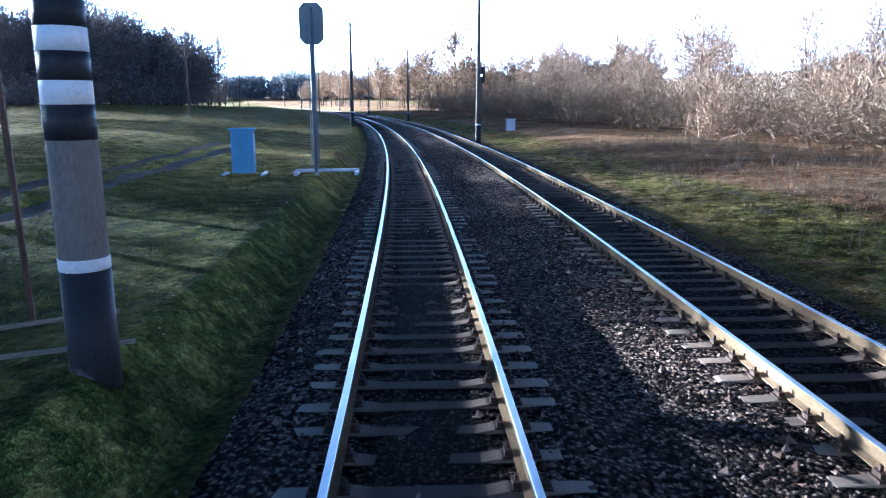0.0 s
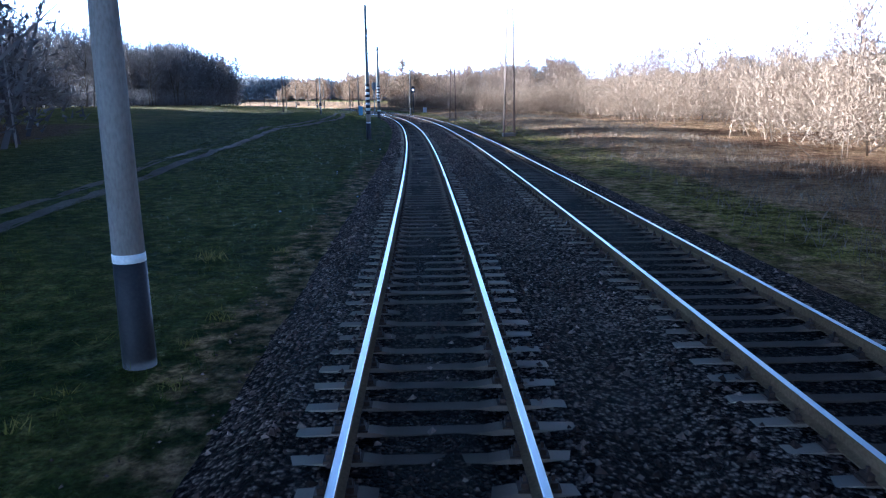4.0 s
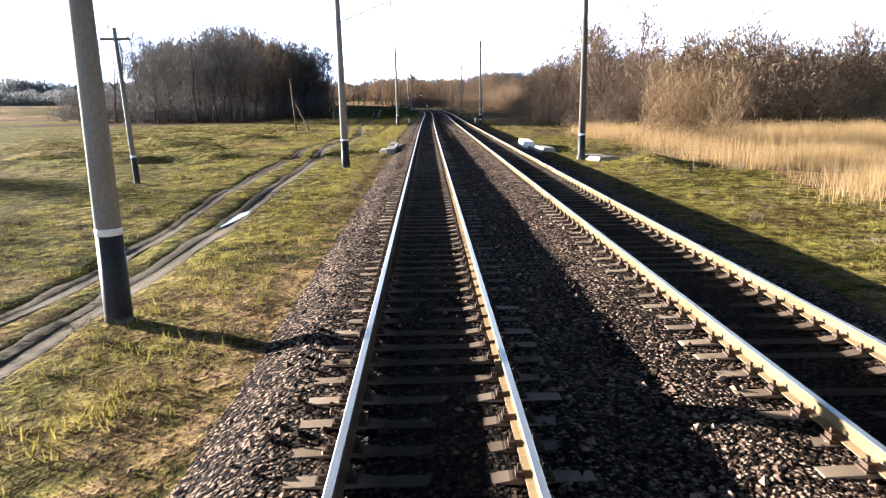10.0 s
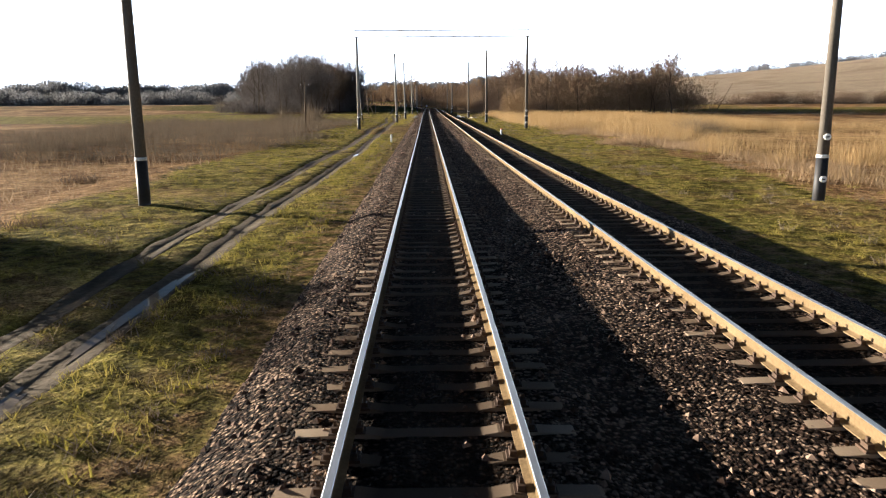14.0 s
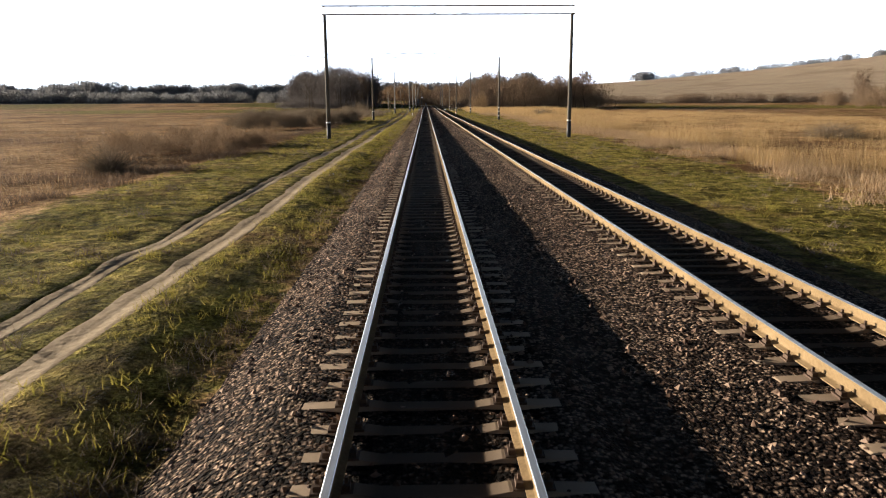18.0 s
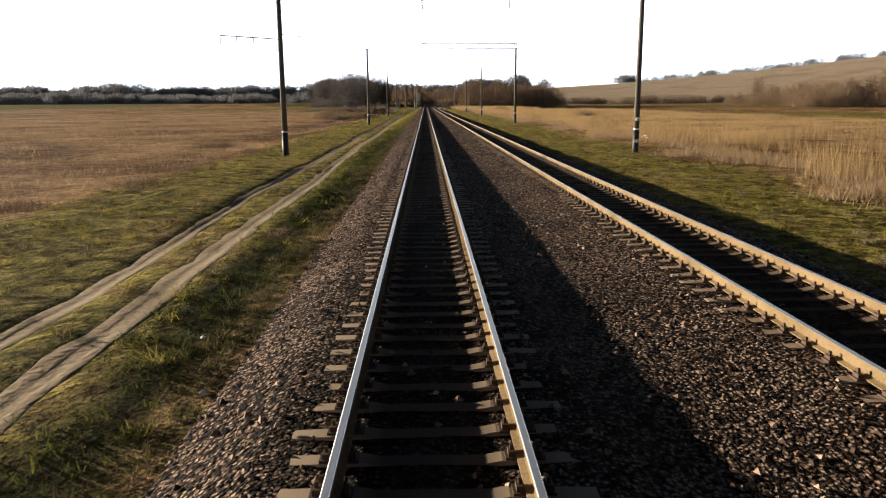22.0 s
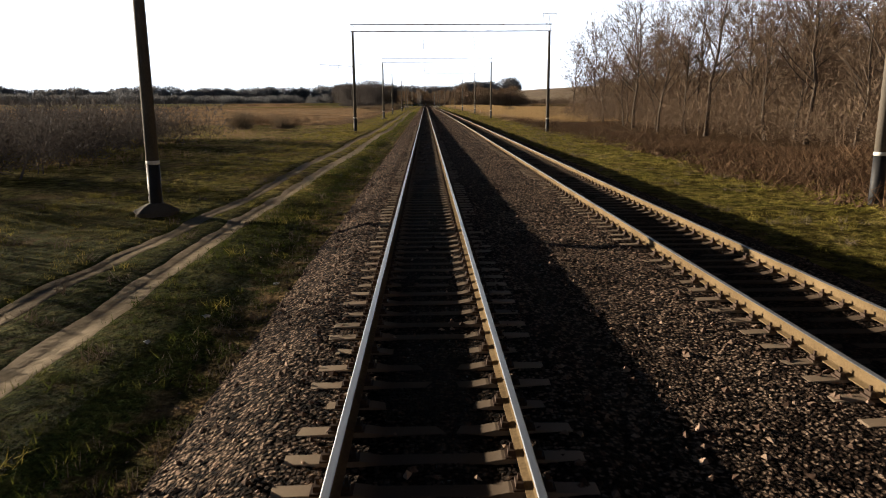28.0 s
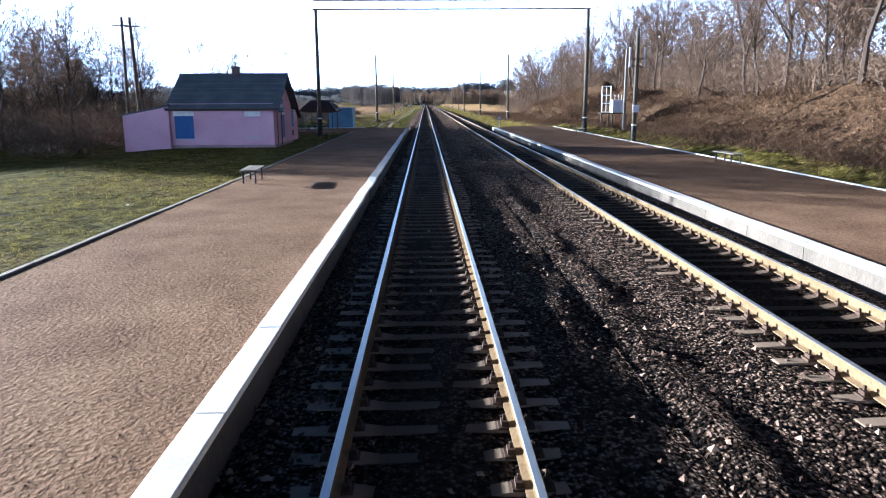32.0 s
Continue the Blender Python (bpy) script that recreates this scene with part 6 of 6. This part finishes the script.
fr = part("ladder_frame", tubes(((-1.05, -0.3, 1.3), (-1.05, -0.3, 3.6), 0.05), ((-0.3, -0.3, 1.3), (-0.3, -0.3, 3.6), 0.05), ((-0.68, -0.3, 1.3), (-0.68, -0.3, 3.6), 0.03), sides=6), WHITE, tc, "white ladder frame")
for zz in (1.35, 2.1, 2.8, 3.55):
    part("rung", tubes(((-1.05, -0.3, zz), (-0.3, -0.3, zz), 0.04), sides=6), WHITE, tc)
for xx in (0.15, 0.45, 0.75):
    bm = bmesh.new()
    insulator(bm, (xx, 0, 2.4), (xx, 0, 2.85), 0.06, 4)
    part("bushing", bm, PALE, tc)
lp = thing("lamp_post", "slim grey concrete lamp post on the bank", "lamp post", (15.9, 51.4, ground_at(51.4, 15.9)))
part("post", tubes(((0, 0, -0.3), (0, 0, 6.4), 0.13, 0.09), sides=10), CONCRETE, lp, "", True)
part("lamp_arm", tubes(((0, 0, 6.3), (-0.5, -0.1, 6.75), 0.03), sides=6), GREY, lp)
part("lamp_head", boxes((-0.85, -0.45, -0.2, 0.0, 6.68, 6.82), bevel=0.03), PALE, lp, "pale lamp head")
zp = ground_at(43, 14.3)
sp = thing("service_pole", "dark wooden service pole with cross arms and a black base", "pole", (14.3, 43.0, zp))
part("shaft", tubes(((0, 0, -0.3), (0, 0, 7.6), 0.17, 0.12), sides=12), CONC_DARK, sp, "", True)
part("painted_base", tubes(((0, 0, 0), (0, 0, 1.1), 0.176, 0.17), sides=12), BLACK, sp)
part("ring", tubes(((0, 0, 1.1), (0, 0, 1.2), 0.178, 0.176), sides=12), WHITE, sp)
for zz in (5.0, 5.5):
    part("cross_arm", boxes((-0.55, 0.55, -0.05, 0.05, zz, zz + 0.09)), STEEL, sp)
for xx in (-0.5, 0.5):
    part("fuse_tube", tubes(((xx, -0.05, 5.0), (xx, -0.05, 6.3), 0.07), sides=8), PALE, sp)
part("notice", boxes((-0.2, 0.25, -0.22, -0.19, 2.0, 2.5)), PALE, sp)
ps = thing("track_sign", "small sign board on a whitewashed post beside the line", "sign", (8.1, 73.4, ground_at(73.4, 8.1)))
part("post", boxes((-0.05, 0.05, -0.05, 0.05, -0.2, 1.35), bevel=0.01), WHITE, ps)
part("board", boxes((-0.24, 0.24, -0.08, -0.05, 1.3, 1.68), bevel=0.008), GREY, ps)
for zz in (1.4, 1.52):
    part("lettering_bar", boxes((-0.17, 0.17, -0.086, -0.08, zz, zz + 0.05)), PALE, ps)
for s, o, w in ((94, -12.8, 0.6), (69, -5.6, 0.3)):
    x, y = line(s, o)
    cs = thing("concrete_stub", "grey concrete block standing in the grass", "block", (float(x), float(y), ground_at(s, o)))
    part("block", boxes((-w, w, -w * 0.6, w * 0.6, -0.2, w * 0.95), bevel=0.03), CONC_DARK, cs)

# trees and scrub round the stop
for x, y, k, g in ((-27, 39, 4, 1.25), (-24, 44, 2, 0.95), (-31, 47, 1, 0.85), (-22.5, 53, 2, 0.8), (-36, 60, 0, 0.8), (-19.5, 57, 4, 0.85), (-40, 45, 3, 0.7), (-33, 72, 2, 0.75), (-45, 90, 0, 0.7), (-29, 35, 2, 1.0)):
    plant(x, y, ground_at(y, x), k, g, (x * 37) % 360, "bare spreading tree behind the pink house")
for px, py in ((-22.9, 50.0), (-22.2, 50.6)):
    up = thing("utility_pole", "dark wooden utility pole behind the house", "pole", (px, py, -0.2), 0, "wooden utility poles")
    part("shaft", tubes(((0, 0, -0.2), (0.15 if px < -22.5 else -0.2, 0, 9.4), 0.15, 0.1), sides=9), WOOD, up)
    part("cross_arm", boxes((-0.6, 0.6, -0.05, 0.05, 8.7, 8.8)), WOOD, up)
_w = spots(110, 44, 102, -72, -25, 88)
wood("wood_behind_stop", "leafless trees behind the stop", _w[(_w[:, 0] < -15 - 0.42 * (_w[:, 1] - 20)) | (_w[:, 1] > 76)], 9, None, (0.45, 0.7), True, 2.6)
_p = spots(640, 36, 104, -60, -19.5, 90, 1.0)
_p = _p[~((_p[:, 0] > -21) & (_p[:, 1] < 70))]
thicket("thicket_by_stop", "dense dark leafless thicket behind the stop", _p, np.random.RandomState(10).uniform(2.2, 4.2, len(_p)), 160, TWIG, 91, 1.3, 0.025)
_w = stand(46, -78, -40, 76, 106, 89)
wood("wood_beside_stop", "leafless trees of the wood behind the stop", _w, 19, None, (0.65, 0.9), True, 2.4)
_p = stand(90, -76, -36, 78, 104, 85)
understorey("wood_floor_by_stop", "dense brush under the trees behind the stop", _p, (4, 7), 260, TWIG, 97, 0.05, 1.2, 1)
_p = spots(420, 92, 165, -48, -18.5, 92, 1.5)
thicket("scrub_by_stop", "tall thin leafless scrub", _p, np.random.RandomState(11).uniform(2.8, 4.6, len(_p)), 250, ASH, 93, 1.1, 0.028)
LEAFY = material("leaf_litter", ((0.038, 0.022, 0.013), (0.11, 0.066, 0.038), (0.215, 0.14, 0.08)), 0.8, 20, 0.95, 0, 0.5, 0.03, 0.1, "island")
_p = np.vstack([spots(900, -20, 80, 15.0, 25, 94, 1.0), spots(900, 76, 142, 13.6, 21, 87, 0.8), spots(500, 135, 235, 15, 21, 86, 1.5)])
brush("bank_bramble", "tangled dead bramble and weeds on the bank", "brush", _p, np.random.RandomState(12).uniform(0.35, 0.95, len(_p)), 34, LEAFY, 95, 0.6, 0.016, 1.2)
_r = np.random.RandomState(31)
_s = np.concatenate([_r.uniform(-20, 80, 7000), _r.uniform(76, 145, 7000)])
_o = np.concatenate([_r.uniform(15.5, 26, 7000), _r.uniform(13.4, 21, 7000)]) + 0.6 * waves(_s, 0 * _s, 5, 2)
stones("bank_clods", "clods and heaps of dead leaves on the bank", _s, _o, ground_z(_s, _o), _r.uniform(0.04, 0.15, len(_s)), _r, LEAFY, "leaf litter")
grass("stop_grass", "short grass behind the platform", 9000, -20, 62, -16, -6.8, 0.12, 96)

# ---- lineside things along the bend ----
x, y = line(849, -3.15)
sg = thing("signal_post", "grey signal seen from behind on a tall post", "signal", (float(x), float(y), ground_at(849, -3.15)), 7)
part("post", tubes(((0, 0, -0.2), (0, 0, 5.4), 0.085), sides=10), GREY, sg, "", True)
bm = bmesh.new()
c = [(-0.22, 4.25), (0.22, 4.25), (0.39, 4.42), (0.39, 5.36), (0.22, 5.55), (-0.22, 5.55), (-0.39, 5.36), (-0.39, 4.42)]
f0, f1 = [bm.verts.new((a, -0.06, b)) for a, b in c], [bm.verts.new((a, 0.12, b)) for a, b in c]
bm.faces.new(f0[::-1])
bm.faces.new(f1)
for i in range(8):
    bm.faces.new((f0[i], f0[(i + 1) % 8], f1[(i + 1) % 8], f1[i]))
part("signal_head", bm, GREY, sg, "eight-sided grey backplate")
part("ladder", tubes(((-0.13, -0.14, 0.3), (-0.13, -0.14, 4.9), 0.016), ((0.13, -0.14, 0.3), (0.13, -0.14, 4.9), 0.016), sides=5), GREY, sg)
for px in (-0.65, 1.35):
    part("base_beam", boxes((px - 0.06, px + 0.06, -0.5, 0.5, 0.02, 0.14), bevel=0.01), PALE, sg)
part("base_plate", boxes((-0.7, 1.4, -0.06, 0.06, 0.1, 0.2), bevel=0.01), PALE, sg)

x, y = line(849, -5.55)
bb = thing("relay_box", "blue metal relay box on a frame in the grass", "cabinet", (float(x), float(y), ground_at(849, -5.55)), 7)
part("body", boxes((-0.36, 0.36, -0.22, 0.22, 0.1, 1.52), bevel=0.02), SKYBLUE, bb)
part("cap", boxes((-0.42, 0.42, -0.28, 0.28, 1.52, 1.58), bevel=0.012), SKYBLUE, bb)
for px in (-0.68, 0.6):
    part("skid", boxes((px, px + 0.1, -0.45, 0.45, 0.0, 0.1), bevel=0.008), PALE, bb)
part("door_edge", boxes((-0.29, 0.29, -0.235, -0.22, 0.22, 1.4)), SKYBLUE, bb)

x, y = line(896, 9.6)
rs = thing("colour_light_signal", "black colour-light signal on a post, one lamp lit white", "signal", (float(x), float(y), ground_at(896, 9.6)), 8)
part("post", tubes(((0, 0, -0.2), (0, 0, 5.0), 0.11), sides=9), BLACK, rs)
part("signal_head", boxes((-0.42, 0.42, -0.1, 0.1, 4.6, 6.2), bevel=0.14), BLACK, rs)
WLIT = bpy.data.materials.new("lit_signal_lamp")
WLIT.use_nodes = True
WLIT.node_tree.nodes["Principled BSDF"].inputs["Emission Color"].default_value = (0.9, 0.95, 1, 1)
WLIT.node_tree.nodes["Principled BSDF"].inputs["Emission Strength"].default_value = 3.0
part("lamp", tubes(((0, -0.11, 5.4), (0, -0.13, 5.4), 0.13), sides=14), WLIT, rs, "lit white signal lamp")
part("hood", tubes(((0, -0.1, 5.58), (0, -0.28, 5.55), 0.15), sides=10), BLACK, rs)
x, y = line(890, 11.3)
wb = thing("white_relay_box", "small white relay box beside the line", "cabinet", (float(x), float(y), ground_at(890, 11.3)), 8)
part("body", boxes((-0.4, 0.4, -0.3, 0.3, 0, 1.0), bevel=0.03), PALE, wb)
part("lid", boxes((-0.45, 0.45, -0.35, 0.35, 1.0, 1.07), bevel=0.01), WHITE, wb)


def utility_pole(s, o, h, label, lean=0.0, strut=0.0, arms=True, concrete=False):
    x, y = line(s, o)
    e = thing("utility_pole", label, "pole", (float(x), float(y), ground_at(s, o)), 0, "wooden utility poles")
    part("shaft", tubes(((0, 0, -0.3), (lean, 0, h), 0.12, 0.08), sides=9), CONCRETE if concrete else WOOD, e, "", True)
    if arms:
        part("cross_arm", boxes((lean - 0.6, lean + 0.6, -0.05, 0.05, h - 0.5, h - 0.4)), WOOD, e)
        for k in (-0.5, 0, 0.5):
            part("insulator", tubes(((lean + k, 0, h - 0.4), (lean + k, 0, h - 0.22), 0.035), sides=7), PALE, e)
    if strut:
        part("strut", tubes(((strut, 0, -0.3), (lean, 0, h * 0.72), 0.1, 0.07), sides=8), WOOD, e)
    return e


e = utility_pole(841, -12.0, 9.5, "concrete pole with a white ring and a cable box", 0, 0, False, True)
part("painted_base", tubes(((0, 0, 0), (0, 0, 1.1), 0.126, 0.122), sides=9), BLACK, e)
part("ring", tubes(((0, 0, 1.1), (0, 0, 1.2), 0.13, 0.126), sides=9), WHITE, e)
part("cable_box", boxes((-0.2, 0.2, -0.25, -0.12, 1.2, 1.8), bevel=0.02), BLACK, e)
utility_pole(849, -18.5, 7.6, "weathered wooden utility pole with a cross arm")
utility_pole(905, -20, 8.0, "weathered wooden utility pole with a cross arm")
utility_pole(653, -15.26, 5.8, "thin leaning wooden utility pole with a strut", -0.45, 1.6, False)
e = utility_pole(598.5, -12.2, 6.3, "slim grey concrete utility pole with a black base", -0.35, 0, True, True)
part("painted_base", tubes(((0, 0, 0), (-0.06, 0, 1.1), 0.127, 0.12), sides=9), BLACK, e, "black painted base")
part("ring", tubes(((-0.06, 0, 1.1), (-0.065, 0, 1.19), 0.124, 0.122), sides=9), WHITE, e, "white painted ring")
utility_pole(700, -17, 6.5, "thin wooden utility pole", -0.2, 0, True)
utility_pole(558, -16.2, 6.0, "thin wooden utility pole", 0.1, 0, True)
for s, o in ((1010, -22), (1050, -26), (1090, -30)):
    utility_pole(s, o, 9.0, "wooden pole frame far off along the line", 0.5, 2.6, True)
gw = thing("pole_stay", "long bright iron rod lying by the striped pole", "rod", (*[float(q) for q in line(830.6, -3.5)], ground_at(830.6, -3.5)))
part("rod", tubes(((-2.1, -0.5, 0.12), (0.7, 0.6, 0.2), 0.028), ((-1.9, 0.6, 0.1), (0.1, 1.5, 0.22), 0.028), sides=6), PLANK, gw)
part("stay_wire", tubes(((-1.0, 1.7, 0.0), (-1.15, 1.7, 7.5), 0.035), sides=6), STEEL, gw)


def marker(s, o, h, red=False):
    x, y = line(s, o)
    e = thing("marker_post", "short white concrete marker post" + (" with a red top" if red else ""), "post", (float(x), float(y), ground_at(s, o)), 6, "white marker posts")
    part("post", boxes((-0.08, 0.08, -0.08, 0.08, -0.2, h), bevel=0.015), WHITE, e)
    part("cap", boxes((-0.085, 0.085, -0.085, 0.085, h - 0.1, h + 0.02), bevel=0.015), plain("red_paint", (0.45, 0.04, 0.03)) if red else WHITE, e)


marker(682, -3.02, 0.6)
marker(681, 7.3, 0.6)
marker(521.4, -3.0, 0.62)
marker(533.5, 7.5, 0.6, True)

# culvert with its head blocks and slabs
cu = thing("culvert_head", "pale concrete head blocks of a small culvert", "culvert", (0, 0, 0))
part("head_block", boxes((-2.6, -2.05, 613.4, 616.1, -0.55, -0.08), bevel=0.02), CONCRETE, cu)
part("head_block", boxes((-2.65, -2.18, 618.3, 620.8, -0.5, -0.05), bevel=0.02), CONCRETE, cu)
part("wing_slab", boxes((-3.2, -2.25, 616.1, 618.2, -0.9, -0.34), bevel=0.05), BLOCK, cu)
part("pipe", tubes(((-2.3, 615.2, -0.32), (-2.08, 618.6, -0.16), 0.11), sides=12), PALE, cu, "pale pipe", True)
for bx in ((-2.45, -2.35, 613.9), (-2.42, -2.34, 615.0)):
    part("lifting_eye", boxes((bx[0], bx[1], bx[2], bx[2] + 0.12, -0.03, -0.012)), STEEL, cu)


def wedge(x0, x1, y0, y1, z0, z1, label, turn):
    e = thing("concrete_slab", label, "slab", ((x0 + x1) / 2, (y0 + y1) / 2, z0), turn, "dumped concrete slabs")
    w, l, h = (x1 - x0) / 2, (y1 - y0) / 2, z1 - z0
    bm = bmesh.new()
    box(bm, -w, w, -l, l, -0.15, h)
    for v in bm.verts:
        if v.co.z > h - 0.01:
            v.co.x *= 0.72
            v.co.y *= 0.93
    bmesh.ops.bevel(bm, geom=bm.edges[:], offset=0.035, segments=1, affect="EDGES")
    part("slab", bm, WHITE if z1 > -0.15 else BLOCK, e)
    return e


wedge(6.62, 7.62, 618.2, 622.4, -0.46, 0.0, "whitewashed tapered concrete slab beside the line", -3)
wedge(7.25, 8.2, 614.5, 617.2, -0.46, -0.2, "whitewashed flat concrete slab half sunk in grass", 4)
part("kerb", boxes((7.0, 7.1, 613.0, 618.6, -0.5, -0.3), bevel=0.02), BLOCK, thing("slab_kerb", "low concrete kerb linking the slabs", "kerb", (0, 0, 0)))
wedge(8.6, 10.2, 606.6, 609.0, -0.46, -0.2, "broken concrete slab lying in the grass", 20)

_r = np.random.RandomState(32)
_s, _o = _r.normal(612.6, 1.3, 1500), -2.6 - np.abs(_r.normal(0, 2.6, 1500))
_s = _s - 0.35 * (-_o - 2.6)
stones("culvert_gravel", "gravel spilled along the near side of the ditch", _s, _o, ground_z(_s, _o) + 0.012, _r.uniform(0.025, 0.06, 1500), _r, STONE)
# a wreath on a stake, left beside a pole
def wreath(s, o):
    e = new("wreath")
    x, y = line(s, o)
    e.matrix_basis = pose(float(x), float(y), ground_at(s, o), 0, 0, 12)
    part("stake", tubes(((0, 0.03, -0.15), (0, 0.03, 0.62), 0.018, 0.014)), WOOD, e, "thin wooden stake")
    r = random.Random(12)
    for name, mat, n, lab in (("flowers", plain("faded_orange_petals", (0.55, 0.25, 0.09), 0.8), 44, "faded orange paper flowers"), ("ribbon", WHITE, 24, "pale paper flowers")):
        b = bmesh.new()
        for i in range(n):
            a = r.uniform(0, 6.283)
            c = Matrix.Translation((0.23 * math.cos(a) + r.gauss(0, 0.03), r.uniform(-0.05, 0.05), 0.52 + 0.24 * math.sin(a) + r.gauss(0, 0.03)))
            bmesh.ops.create_icosphere(b, subdivisions=1, radius=r.uniform(0.03, 0.055), matrix=c @ Matrix.Diagonal((1, 0.6, 1, 1)))
        part(name, b, mat, e, lab)
    return tagged(e, "faded orange and white wreath on a stake beside a pole", "wreath")


wreath(299.0, 15.5)


# scraps of litter, dead branches
r_ = random.Random(77)
for s, o in ((745, -4.45), (748, -2.35), (772, -2.6), (770.5, -3.1), (757, -4.0), (756, -3.9), (384, -3.4), (385.5, -4.2), (309, -3.9), (258, -3.3), (256, -2.7), (205, -4.3), (178, -3.2), (104.6, -3.5), (103.2, -3.9), (107, -2.9), (14, -8.6), (8, -9.6), (630, -5.2), (633, 1.9), (205, 9.3)):
    x, y = line(s, o)
    b = bmesh.new()
    n = 7
    vs = [b.verts.new((math.cos(i * 6.28 / n) * r_.uniform(0.035, 0.075), math.sin(i * 6.28 / n) * r_.uniform(0.03, 0.065), r_.uniform(0.01, 0.05))) for i in range(n)]
    cvx = b.verts.new((0, 0, 0.06))
    for i in range(n):
        b.faces.new((vs[i], vs[(i + 1) % n], cvx))
    ob = part("paper_scrap", b, WHITE)
    ob.matrix_basis = pose(float(x), float(y), max(ground_at(s, o), float(ballast_profile(np.array([s]), np.array([o]))[0]) if -2.6 < o < 6.5 else -9), 0, 0, r_.uniform(0, 360))
    tagged(ob, "crumpled pale scrap of litter on the ground", "litter", "scraps of litter")
_p = np.vstack([spots(90, 660, 705, 9, 16, 97), spots(60, 780, 830, 12, 22, 98), spots(60, 150, 200, 14, 20, 99), spots(40, 600, 640, 9, 14, 100)])
brush("dead_branches", "heaps of cut dead branches beside the line", "branches", _p, np.full(len(_p), 0.9), 16, WOOD, 101, 0.5, 0.014, 2.2)
_p = spots(1500, 690, 870, 8.6, 20, 102)
brush("dry_verge_weeds", "grey dry weeds between the line and the brush", "weeds", _p, np.random.RandomState(13).uniform(0.25, 0.75, len(_p)), 22, WEED, 103, 0.8, 0.01, 0.35)
grass("bend_grass", "dull green grass beside the bend", 22000, 705, 860, -16, -2.75, 0.13, 104, LUSH)
